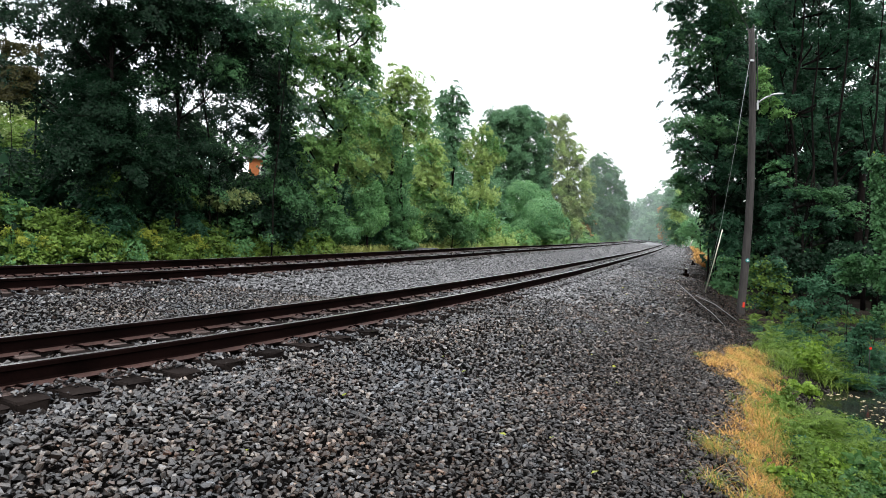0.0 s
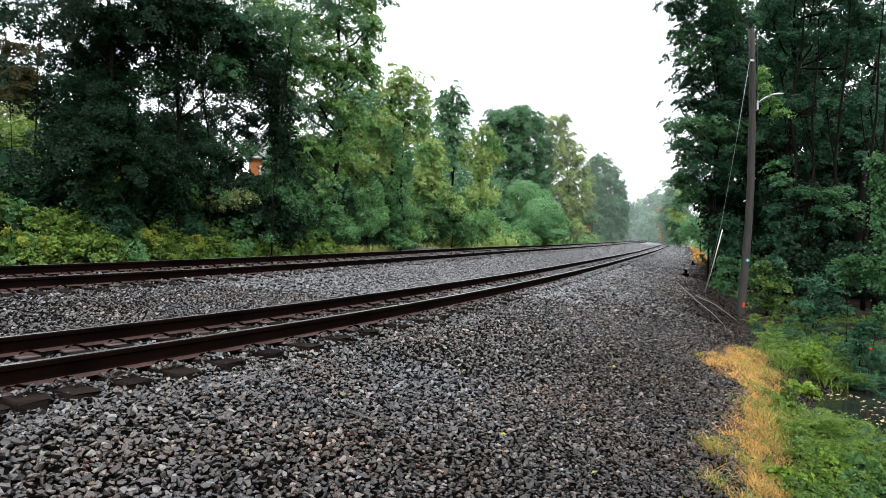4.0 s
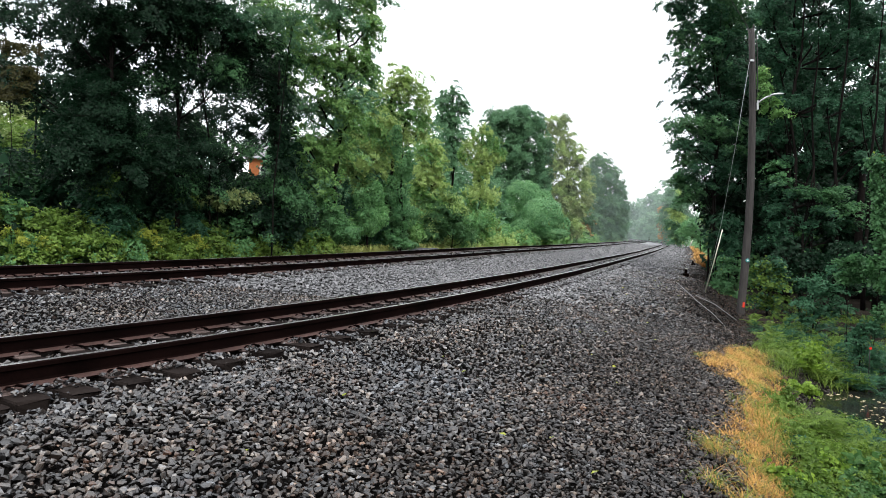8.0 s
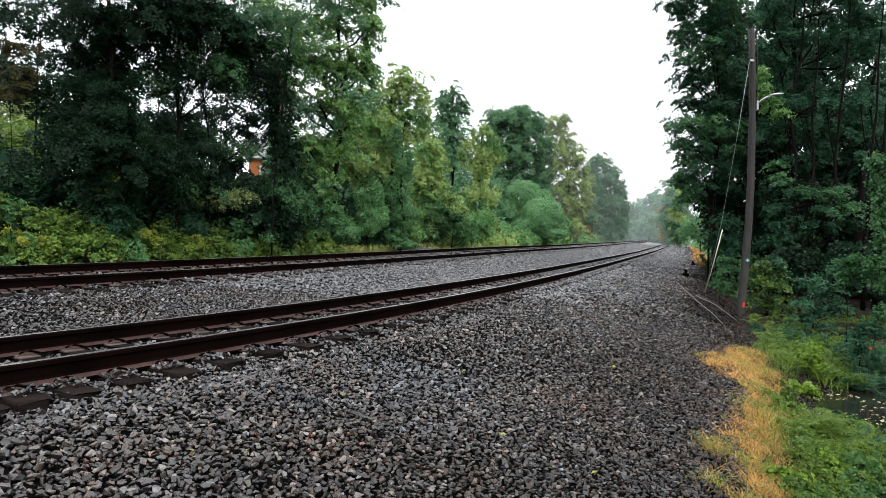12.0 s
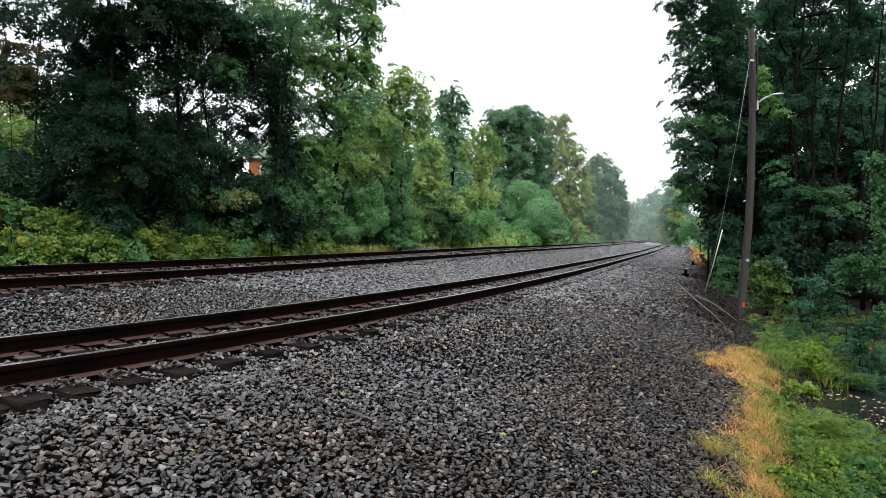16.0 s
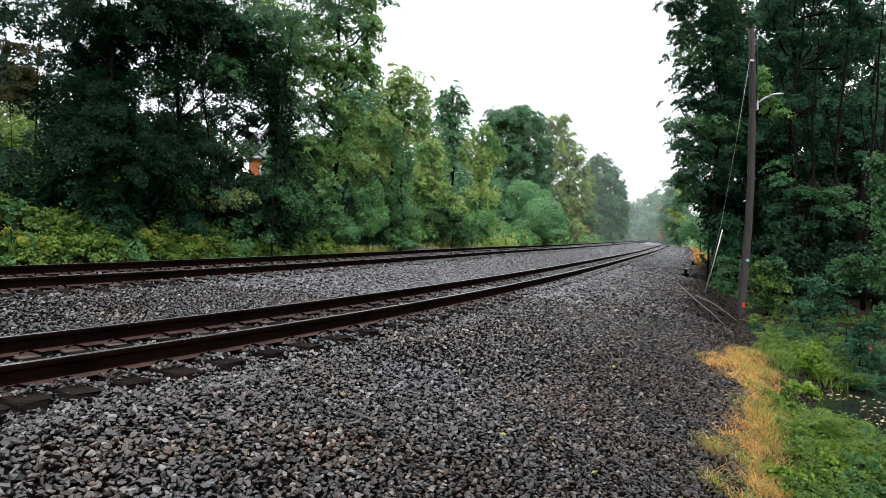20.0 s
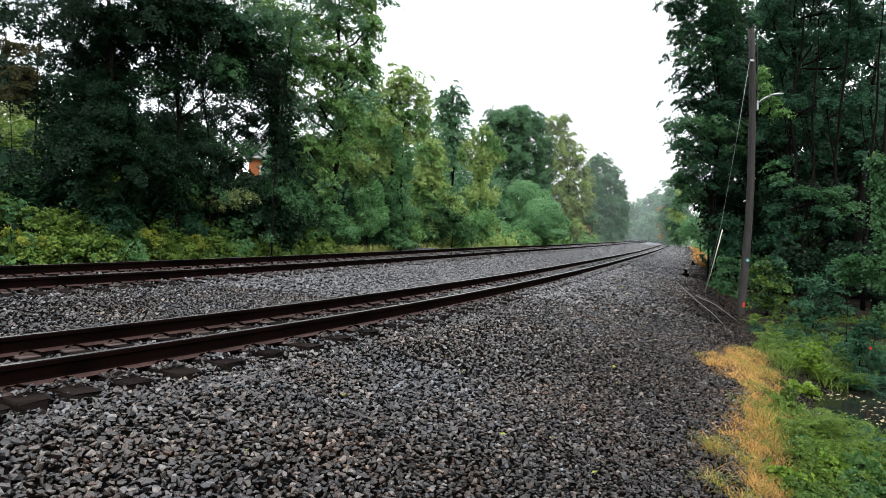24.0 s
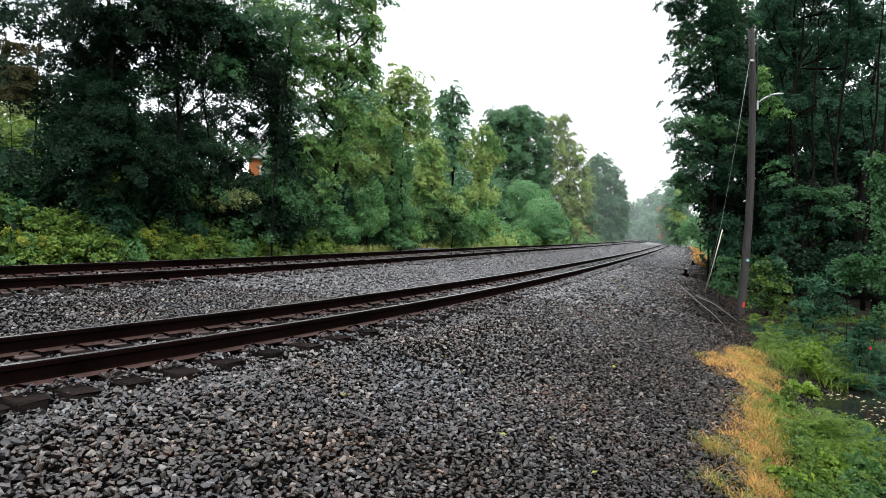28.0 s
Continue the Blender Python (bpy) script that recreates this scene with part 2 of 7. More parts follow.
def part(name, data, parent, label="", m=None):
    """Links a mesh, or a bmesh with its material, as one part under a thing or a part."""
    if isinstance(data, tuple):
        bm, mat = data
        me = bpy.data.meshes.new(name)
        bm.to_mesh(me)
        bm.free()
        me.materials.append(mat)
        data = me
    ob = new(name, data)
    ob.parent = parent
    if m is not None:
        ob.matrix_basis = m
    if label:
        ob["label"] = label
    return ob


def thing(name, label, category, m=None, group="", kind=""):
    ob = new(name)
    ob.empty_display_size = 0.2
    if m is not None:
        ob.matrix_basis = m
    return tagged(ob, label, category, group, kind)


def box(size, centre=(0, 0, 0), bevel=0.0, bm=None, turn=None):
    own = bm is None
    bm = bmesh.new() if own else bm
    made = bmesh.ops.create_cube(bm, size=1.0)["verts"]
    bmesh.ops.scale(bm, vec=size, verts=made)
    if bevel:
        edges = list({e for v in made for e in v.link_edges})
        res = bmesh.ops.bevel(bm, geom=edges, offset=bevel, segments=2, affect="EDGES", profile=0.6)
        made = list({v for f in res["faces"] for v in f.verts} | {v for v in made if v.is_valid})
    if turn is not None:
        bmesh.ops.transform(bm, matrix=turn, verts=made)
    bmesh.ops.translate(bm, vec=centre, verts=made)
    return bm


def tube(points, radii, sides=8, cap=True, uneven=0.0, seed=0):
    """A round bar along points, as (verts, faces)."""
    rng = random.Random(seed)
    pts = [Vector(p) for p in points]
    verts, faces = [], []
    ref = Vector((0.31, 0.94, 0.11)).normalized()
    for i, p in enumerate(pts):
        d = (pts[min(i + 1, len(pts) - 1)] - pts[max(i - 1, 0)]).normalized()
        u = d.cross(ref if abs(d.dot(ref)) < 0.9 else Vector((1, 0, 0))).normalized()
        w = d.cross(u)
        r = radii[i] if hasattr(radii, "__len__") else radii
        for k in range(sides):
            a = 2 * math.pi * k / sides
            rr = r * (1 + uneven * (rng.random() - 0.5))
            verts.append(p + (u * math.cos(a) + w * math.sin(a)) * rr)
    for i in range(len(pts) - 1):
        for k in range(sides):
            a, b = i * sides + k, i * sides + (k + 1) % sides
            faces.append((a, b, b + sides, a + sides))
    if cap:
        faces.append(tuple(range(sides - 1, -1, -1)))
        faces.append(tuple(range((len(pts) - 1) * sides, len(pts) * sides)))
    return verts, faces


def tube_mesh(name, points, radii, mat, sides=8, uneven=0.0, seed=0):
    v, f = tube(points, radii, sides, True, uneven, seed)
    return mesh_of(name, v, f, [mat], smooth=True)


# ---- the ground, one sheet to the horizon ----


def steps(*runs):
    out = []
    for a, b, d in runs:
        out += list(np.arange(a, b, d))
    return np.array(out + [runs[-1][1]])


def build_ground():
    gx = steps((-3000, -200, 400), (-200, -40, 8), (-40, -14, 1.0), (-14, 14, 0.3), (14, 60, 1.0), (60, 140, 4), (140, 300, 16), (300, 3000, 450))
    gy = steps((-1500, -100, 200), (-100, -10, 6), (-10, 1, 1), (1, 24, 0.3), (24, 70, 1.0), (70, 300, 5), (300, 700, 50), (700, 4000, 500))
    X, Y = np.meshgrid(gx, gy)
    s, o = line_place(X, Y)
    z = ground_height(s, np.clip(o, -60, 40))
    far = np.hypot(X.ravel(), Y.ravel() - 20) > 420
    z = np.where(far, -0.8, z)
    rng = np.random.default_rng(3)
    near = np.hypot(X.ravel(), Y.ravel()) < 60
    z = z + near * rng.normal(0, 0.012, z.shape)
    # the earth lies under the ballast bed
    z -= 0.06 * (o > -(track_gap(s) + 2.3)) * np.clip((5.5 - o) / 0.3, 0, 1)
    # the ditch with standing water
    z -= 0.20 * np.exp(-(((X.ravel() - 5.3) / 0.9) ** 2 + ((Y.ravel() - 8.3) / 0.8) ** 2))
    verts = np.column_stack([X.ravel(), Y.ravel(), z])
    n, m = len(gy), len(gx)
    i = np.arange((n - 1) * (m - 1))
    a = (i // (m - 1)) * m + i % (m - 1)
    me = big_mesh("ground", verts, np.column_stack([a, a + 1, a + m + 1, a + m]), 4, M_EARTH, True)
    return tagged(new("ground", me), "dark wet earth under ballast, leaf litter and undergrowth", "ground", kind="structure")


build_ground()


# ---- the two tracks ----
def rail_profile():
    return [(-0.076, -0.185), (-0.076, -0.172), (-0.020, -0.150), (-0.010, -0.135), (-0.010, -0.055), (-0.036, -0.040), (-0.037, -0.010), (-0.028, 0.0),
            (0.028, 0.0), (0.037, -0.010), (0.036, -0.040), (0.010, -0.055), (0.010, -0.135), (0.020, -0.150), (0.076, -0.172), (0.076, -0.185)]


RAIL_S = np.concatenate([np.arange(-24, 40, 0.5), np.arange(40, 120, 2), np.arange(120, 421, 5)])
TIE_S = {1: [5.95, 6.25, 6.59, 7.01, 7.43, 7.89, 8.43, 9.00, 9.56, 10.13, 10.79, 11.39], 2: [8.28, 8.69, 9.12, 9.62, 10.18, 10.72, 11.25]}


def tie_places(track):
    near = TIE_S[track]
    back = [near[0] - 0.45 * k for k in range(1, 50)][::-1]
    a, rest = near[-1], []
    while a < 400:
        a += 0.58
        rest.append(a)
    return back + near + rest


def build_track(track):
    base = thing("railway_track", "rusty steel railway track on dark timber ties in ballast", "railway track", group="railway tracks")
    prof = rail_profile()
    n = len(prof)
    mid = lambda s: 0.0 if track == 1 else -track_gap(s)
    for side in (1, -1):
        verts, faces = [], []
        for s in RAIL_S:
            for u, w in prof:
                x, y, h = along(s, mid(s) + side * 0.7175 + u)
                verts.append((x, y, rail_height(s, track, side) + w))
        for i in range(len(RAIL_S) - 1):
            for k in range(n):
                a, b = i * n + k, i * n + (k + 1) % n
                faces.append((a, b, b + n, a + n))
        me = mesh_of("rail", verts, faces, [M_RAIL, M_HEAD, M_FOOT_LIT])
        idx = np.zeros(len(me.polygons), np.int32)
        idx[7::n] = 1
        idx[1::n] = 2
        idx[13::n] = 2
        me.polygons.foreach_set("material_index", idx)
        part("rail", me, base, "rusty rail with a worn bright top")
    tie_me = []
    for k in range(5):
        rng = random.Random(k)
        bm = box((2.36, 0.22, 0.17), bevel=0.012)
        for v in bm.verts:
            v.co += Vector((rng.uniform(-0.03, 0.03), rng.uniform(-0.012, 0.012), rng.uniform(-0.008, 0.006)))
        me = bpy.data.meshes.new("tie")
        bm.to_mesh(me)
        bm.free()
        me.materials.append(M_TIE)
        tie_me.append(me)
    bm = box((0.36, 0.19, 0.016), bevel=0.004)
    box((0.018, 0.19, 0.02), (0.085, 0, 0.012), bm=bm)
    box((0.018, 0.19, 0.02), (-0.085, 0, 0.012), bm=bm)
    plate = bpy.data.meshes.new("tie_plate")
    bm.to_mesh(plate)
    bm.free()
    plate.materials.append(M_PLATE)
    clip_me = tube_mesh("rail_clip", [(-0.05, -0.06, 0.0), (-0.02, -0.05, 0.03), (0.02, 0.0, 0.045), (0.05, 0.045, 0.03), (0.03, 0.075, 0.02), (-0.02, 0.07, 0.018)], 0.011, M_RAIL, 6)
    rng = random.Random(10 + track)
    joined_v, joined_f = [], []
    placed = 0
    for s in tie_places(track):
        o = mid(s)
        sj = s + rng.uniform(-0.02, 0.02)
        x, y, h = along(sj, o + rng.uniform(-0.05, 0.05))
        zl, zr = rail_height(s, track, -1), rail_height(s, track, 1)
        z = (zl + zr) / 2 - 0.190 - 0.085
        lean = math.degrees(math.atan2(zr - zl, 1.435))
        m = pose(x, y, z + rng.uniform(-0.012, 0.004), 0, -lean, -math.degrees(h) + rng.uniform(-1.5, 1.5))
        if -1 < s < 125 and placed < 290:
            part("tie", rng.choice(tie_me), base, m=m)
            placed += 1
        else:
            k = len(joined_v)
            joined_v += [m @ Vector((a * 1.18, b * 0.11, c * 0.085)) for a in (-1, 1) for b in (-1, 1) for c in (-1, 1)]
            joined_f += [tuple(i + k for i in q) for q in ((0, 1, 3, 2), (4, 6, 7, 5), (0, 4, 5, 1), (2, 3, 7, 6), (1, 5, 7, 3))]
        if 1 < s < 34:
            for side in (1, -1):
                px, py, h = along(sj, o + side * 0.7175)
                pz = rail_height(s, track, side)
                part("tie_plate", plate, base, m=pose(px, py, pz - 0.193, 0, -lean, -math.degrees(h)))
                if s < 24:
                    for q in (1, -1):
                        cx, cy, h = along(sj + 0.02 * q, o + side * 0.7175 + q * 0.105)
                        part("rail_clip", clip_me, base, m=pose(cx, cy, pz - 0.180, 0, 0, -math.degrees(h) + (0 if q > 0 else 180)))
    far_ties = part("far_ties", mesh_of("far_ties", joined_v, joined_f, [M_TIE]), base)
    far_ties["kind"] = "stuff"
    return base


build_track(1)
build_track(2)


# ---- ballast: loose broken stones ----
def stone_shapes(count, seed, corners=8):
    rng = np.random.default_rng(seed)
    out = []
    for _ in range(count):
        bm = bmesh.new()
        if corners > 6:
            pts = rng.normal(size=(corners, 3))
            pts /= (np.abs(pts) ** 2.6).sum(axis=1)[:, None] ** (1 / 2.6)
            pts *= rng.uniform(0.82, 1.08, (corners, 1))
        else:
            pts = np.array([(1, 0, 0.2), (-1, 0.1, 0), (0.1, 1, 0.1), (0, -1, 0.2), (0.2, 0.2, 1), (0, 0, -1)]) + rng.uniform(-0.35, 0.35, (6, 3))
        pts *= np.array([1.0, rng.uniform(0.5, 0.85), rng.uniform(0.34, 0.56)])
        for q in pts:
            bm.verts.new(q)
        res = bmesh.ops.convex_hull(bm, input=bm.verts)
        bmesh.ops.delete(bm, geom=[v for v in bm.verts if not v.link_faces], context="VERTS")
        bmesh.ops.triangulate(bm, faces=bm.faces)
        bm.verts.index_update()
        out.append((np.array([v.co[:] for v in bm.verts]), np.array([[v.index for v in f.verts] for f in bm.faces])))
        bm.free()
    return out


SHAPES, MID_SHAPES, FAR_SHAPES = stone_shapes(24, 5, 13), stone_shapes(18, 7, 9), stone_shapes(12, 6, 6)


def scatter_stones(rng, x, y, z, radius, tilt=0.5, shapes=SHAPES):
    """Joined broken stones at the given places: (verts, triangles)."""
    n = len(x)
    pick = rng.integers(0, len(shapes), n)
    V, F, base = [], [], 0
    for k, (sv, sf) in enumerate(shapes):
        i = np.nonzero(pick == k)[0]
        if not len(i):
            continue
        q = rng.normal(size=(len(i), 4)) * np.array([1.5, tilt, tilt, 1.5])
        q /= np.linalg.norm(q, axis=1)[:, None]
        w, a, b, c = q.T
        R = np.stack([1 - 2 * (b * b + c * c), 2 * (a * b - c * w), 2 * (a * c + b * w), 2 * (a * b + c * w), 1 - 2 * (a * a + c * c), 2 * (b * c - a * w),
                      2 * (a * c - b * w), 2 * (b * c + a * w), 1 - 2 * (a * a + b * b)], axis=1).reshape(-1, 3, 3)
        v = np.einsum("nij,vj->nvi", R, sv) * radius[i][:, None, None]
        v += np.column_stack([x[i], y[i], z[i]])[:, None, :]
        V.append(v.reshape(-1, 3))
        F.append((sf[None] + (base + np.arange(len(i)) * len(sv))[:, None, None]).reshape(-1, 3))
        base += len(i) * len(sv)
    return np.concatenate(V), np.concatenate(F)


NEAREST = []


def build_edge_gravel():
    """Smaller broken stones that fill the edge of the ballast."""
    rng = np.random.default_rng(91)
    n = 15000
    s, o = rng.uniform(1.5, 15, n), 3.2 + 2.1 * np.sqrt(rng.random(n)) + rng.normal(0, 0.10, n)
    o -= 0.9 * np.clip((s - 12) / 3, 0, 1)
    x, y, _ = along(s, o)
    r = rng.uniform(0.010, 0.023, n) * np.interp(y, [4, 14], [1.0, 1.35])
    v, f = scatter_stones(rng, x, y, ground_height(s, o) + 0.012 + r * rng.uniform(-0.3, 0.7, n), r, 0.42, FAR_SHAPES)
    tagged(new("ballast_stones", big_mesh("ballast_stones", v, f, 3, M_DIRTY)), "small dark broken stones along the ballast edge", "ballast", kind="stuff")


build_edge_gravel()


def build_bank_stones():
    """Dark small stones and crumbs of earth on the bank below the ballast."""
    rng = np.random.default_rng(92)
    n = 10000
    s = 12 + 34 * rng.random(n) ** 1.5
    o = np.interp(s, [12, 19, 26, 46], [4.9, 4.1, 3.9, 4.2]) + rng.uniform(-0.3, 1.75, n)
    x, y, _ = along(s, o)
    r = rng.uniform(0.012, 0.036, n)
    v, f = scatter_stones(rng, x, y, ground_height(s, o) - 0.02 + r * rng.uniform(0.0, 0.8, n), r, 0.5, FAR_SHAPES)
    tagged(new("bank_stones", big_mesh("bank_stones", v, f, 3, M_BANK)), "small dark stones and crumbled earth on the bank", "stones", kind="stuff")


build_bank_stones()


def build_ballast():
    rng = np.random.default_rng(21)
    tie1, tie2 = np.array(tie_places(1)), np.array(tie_places(2))
    wedge, ring = "wet grey broken ballast stones with some brown ones", "wet grey ballast stones along the line"
    for near, far, density, lo, hi, label in ((0.0, 3.4, 420, 0.022, 0.040, wedge), (3.4, 6.5, 920, 0.018, 0.040, wedge), (6.5, 13, 650, 0.021, 0.043, wedge), (13, 26, 250, 0.033, 0.058, wedge),
                                              (26, 60, 82, 0.042, 0.072, ring), (60, 135, 17, 0.09, 0.15, ring), (-0.01, 5, 400, 0.028, 0.048, ring), (-5, 11, 150, 0.045, 0.070, ring), (-11, 24, 38, 0.08, 0.12, ring)):
        outside, near, name = near < 0, abs(near), "ballast_stones"
        half = far * 0.80 + 1 if not outside else far
        if far <= 26 and not outside:
            # loosely packed: an upper and a lower layer, each stone in its own cell
            layers = []
            for share, low in ((0.72, 0), (0.12, 1))[:2 if far < 8 else 1]:
                c = 1 / math.sqrt(density * share)
                gx, gy = np.meshgrid(np.arange(-half, half, c), np.arange(0.3, far, c))
                jig = rng.uniform(-0.42, 0.42, (2, gx.size)) * c
                layers.append((gx.ravel() + jig[0], gy.ravel() + jig[1], np.full(gx.size, low)))
            x, y, under = (np.concatenate(q) for q in zip(*layers))
        else:
            n = int(density * 2 * half * far)
            x, y = rng.uniform(-half, half, n), rng.uniform(-far if outside else 0.3, far, n)
            under = np.zeros(n)
        d = np.hypot(x, y)
        keep = (d >= near) & (d < far) & ((np.abs(x) < 0.78 * y + 0.8) != outside)
        x, y, under = x[keep], y[keep], under[keep]
        s, o = line_place(x, y)
        g = track_gap(s)
        edge = np.interp(s, [11, 14, 19, 26, 40, 60], [5.28, 4.95, 4.15, 4.0, 4.2, 4.9]) + 0.22 * np.sin(s * 0.9) + 0.2 * np.sin(s * 2.3 + 1) + rng.normal(0, 0.18, len(s))
        keep = (o < edge) & (o > -(g + 2.6)) & (s > -18)
        lift = np.zeros(len(s))
        for centre, ties in ((0 * g, tie1), (-g, tie2)):
            u = o - centre
            on_rail = np.abs(np.abs(u) - 0.7175) < 0.115
            j = np.clip(np.searchsorted(ties, s), 1, len(ties) - 1)
            gap = np.minimum(np.abs(s - ties[j]), np.abs(s - ties[j - 1]))
            lying = (gap < 0.125) & (np.abs(u) > 0.84) & (np.abs(u) < 1.0) & (rng.random(len(s)) < 0.8)
            on_tie = (gap < 0.13) & (np.abs(u) < 1.20) & (rng.random(len(s)) < np.where(np.abs(u) > 0.84, np.interp(s, [10.5, 13], [0.97, 0.25]), 0.97)) & ~lying
            keep &= ~(on_rail | on_tie)
            # the ballast fills the cribs, and some stones lie on the ties
            lift += 0.014 * np.clip((1.45 - np.abs(u)) / 0.25, 0, 1) + 0.05 * np.maximum(lying, (gap < 0.125) & (s > 10.5) & (np.abs(u) < 1.20))
        x, y, s, o, under = x[keep], y[keep], s[keep], o[keep], under[keep]
        lift = lift[keep]
        r = rng.uniform(lo, hi, len(x)) * np.where(rng.random(len(x)) < 0.15, 0.7, 1.0)
        r *= np.interp(o, [2.5, 4.5], [1.0, 0.78])
        if far < 30 and not outside:
            z = ground_height(s, o) + np.where(under, -0.012 - 0.2 * r, r * rng.uniform(0.0, 0.85, len(x)))
        else:
            z = ground_height(s, o) + r * rng.uniform(-0.25, 0.3, len(x)) + rng.uniform(0, 0.022, len(x))
        z = z + lift
        if near == 3.4:
            # the stones of the nearest stretch are pieces of their own
            loose = (np.abs(x) < 0.9) & (y > 3.62) & (y < 4.3) & (under == 0)
            NEAREST.extend(zip(x[loose][:300], y[loose][:300], z[loose][:300], r[loose][:300]))
            k = ~loose
            k[np.nonzero(loose)[0][300:]] = True
            x, y, z, r, o = x[k], y[k], z[k], r[k], o[k]
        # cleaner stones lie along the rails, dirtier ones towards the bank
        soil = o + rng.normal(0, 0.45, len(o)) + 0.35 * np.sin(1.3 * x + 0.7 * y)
        shapes = FAR_SHAPES if far > 13 or far < 4 or outside else SHAPES if far < 7 else MID_SHAPES
        # Far stones take the paler colour that holds the sheen.
        for pick, mat, kind_ in ((soil < 2.1, M_FAR_SHEEN if near >= 13 else M_CLEAN, "railside "), ((soil >= 2.1) & (soil < 3.5), M_FAR_SHEEN if near >= 26 else M_CLEAN if near >= 13 else M_STONE, ""), (soil >= 3.5, M_DIRTY, "dirty ")):
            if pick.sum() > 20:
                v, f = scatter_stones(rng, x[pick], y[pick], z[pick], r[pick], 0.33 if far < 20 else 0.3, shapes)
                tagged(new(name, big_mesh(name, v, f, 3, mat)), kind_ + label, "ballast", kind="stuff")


build_ballast()


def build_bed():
    """The packed ballast under the loose stones, along both tracks; near-black as gap shade."""
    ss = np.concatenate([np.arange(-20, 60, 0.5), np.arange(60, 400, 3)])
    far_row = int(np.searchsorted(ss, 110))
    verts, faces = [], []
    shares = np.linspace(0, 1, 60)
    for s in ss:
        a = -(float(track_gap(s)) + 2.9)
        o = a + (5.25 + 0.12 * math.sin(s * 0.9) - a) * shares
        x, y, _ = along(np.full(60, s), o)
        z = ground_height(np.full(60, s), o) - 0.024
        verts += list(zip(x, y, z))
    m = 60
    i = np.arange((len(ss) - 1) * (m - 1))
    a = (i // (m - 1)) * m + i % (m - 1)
    me = big_mesh("ballast_bed", verts, np.column_stack([a, a + 1, a + m + 1, a + m]), 4, M_BED_SHADE, True)
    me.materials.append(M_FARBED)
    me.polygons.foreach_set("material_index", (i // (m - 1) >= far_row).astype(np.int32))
    return tagged(new("ballast_bed", me), "packed ballast along both tracks, near-black as gap shade, grey far off", "ballast", kind="structure")


def build_loose_stones(bed):
    rng = random.Random(8)
    shapes = [mesh_of("stone", sv, sf, [M_LOOSE]) for sv, sf in SHAPES]
    for x, y, z, r in NEAREST:
        ob = new("stone", rng.choice(shapes))
        ob.parent = bed
        ob.matrix_basis = pose(x, y, z, rng.gauss(0, 18), rng.gauss(0, 18), rng.uniform(0, 360)) @ Matrix.Scale(r, 4)


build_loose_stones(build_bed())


# ---- leaves, trees and bushes ----
def leaf_cloud(rng, lobes, size, count_scale=1.0, droop=0.3, clump=0.5, style="round"):
    """Leaves in sprays through round lobes (x, y, z, rx, rz): arrays of place, normal, direction, size.
    style: round; feather (long drooping sprays); up (upswept sprays); layer (flat tiers of leaves)."""
    P, N = [], []
    long, lift, flat = {"round": (1.25, -0.1, 0.72), "feather": (2.0, -0.35, 0.6), "up": (2.2, 1.1, 0.4), "layer": (1.5, -0.30, 1.25)}[style]
    for x, y, z, r, rz in lobes:
        cr = max(2.2 * size, clump * 0.50 * math.sqrt(r * rz)) * (0.9 if style in ("feather", "up") else 1.0)
        count = max(8, int(2.6 * count_scale * r * rz / (cr * cr * 0.55 * long ** 0.5)))
        per = max(9, int(0.66 * math.pi * cr * cr * long ** 0.5 / (0.2 * size * size)))
        q = rng.normal(size=(count, 3))
        q /= np.linalg.norm(q, axis=1)[:, None]
        rad = np.where(rng.random(count) < 0.72, rng.uniform(0.62, 1.08, count), rng.uniform(0.1, 0.7, count))
        # the outline of a lobe is uneven, with a few boughs that reach out
        rad *= 1 + 0.16 * np.sin(q[:, 0] * 4 + x) * np.sin(q[:, 2] * 5 + y) + 0.35 * (rng.random(count) < 0.07)
        c = q * rad[:, None] * np.array([r, r, rz])
        up = q * np.array([0.75, 0.75, 0.35]) + np.array([0, 0, flat]) + rng.normal(size=(count, 3)) * 0.22
        up /= np.linalg.norm(up, axis=1)[:, None]
        a = q * np.array([1, 1, 0.4]) + np.array([0, 0, lift]) + rng.normal(size=(count, 3)) * 0.35
        a -= up * np.sum(a * up, axis=1)[:, None] * (0.0 if style in ("feather", "up") else 1.0)
        a /= np.linalg.norm(a, axis=1)[:, None]
        b = np.cross(up, a)
        b /= np.linalg.norm(b, axis=1)[:, None] + 1e-6
        i = np.repeat(np.arange(count), per)
        n = len(i)
        k = np.exp(rng.normal(0, 0.28, count))[i] * cr
        t = rng.uniform(-0.8, 1.0, n)
        w = np.sqrt(np.clip(1 - t * t, 0, 1)) * rng.uniform(-1, 1, n)
        sag = -0.35 * t * t * k * (1.6 if style == "feather" else 1.0) * (0 if style == "up" else 1)
        p = c[i] + a[i] * (t * k * long ** 0.5)[:, None] + b[i] * (w * k / long ** 0.5)[:, None] + up[i] * (rng.normal(0, 0.15, n) * k)[:, None]
        p[:, 2] += sag
        p += rng.normal(size=(n, 3)) * (rng.random(n) < 0.10)[:, None] * cr * 0.6
        P.append(p + np.array([x, y, z]))
        nn = up[i] + rng.normal(size=(n, 3)) * 0.42
        N.append(nn / np.linalg.norm(nn, axis=1)[:, None])
    P, N = np.concatenate(P), np.concatenate(N)
    D = rng.normal(size=P.shape) + np.array([0, 0, -droop])
    D -= N * np.sum(D * N, axis=1)[:, None]
    D /= np.linalg.norm(D, axis=1)[:, None] + 1e-6
    return P, N, D, size * rng.uniform(0.6, 1.3, len(P))


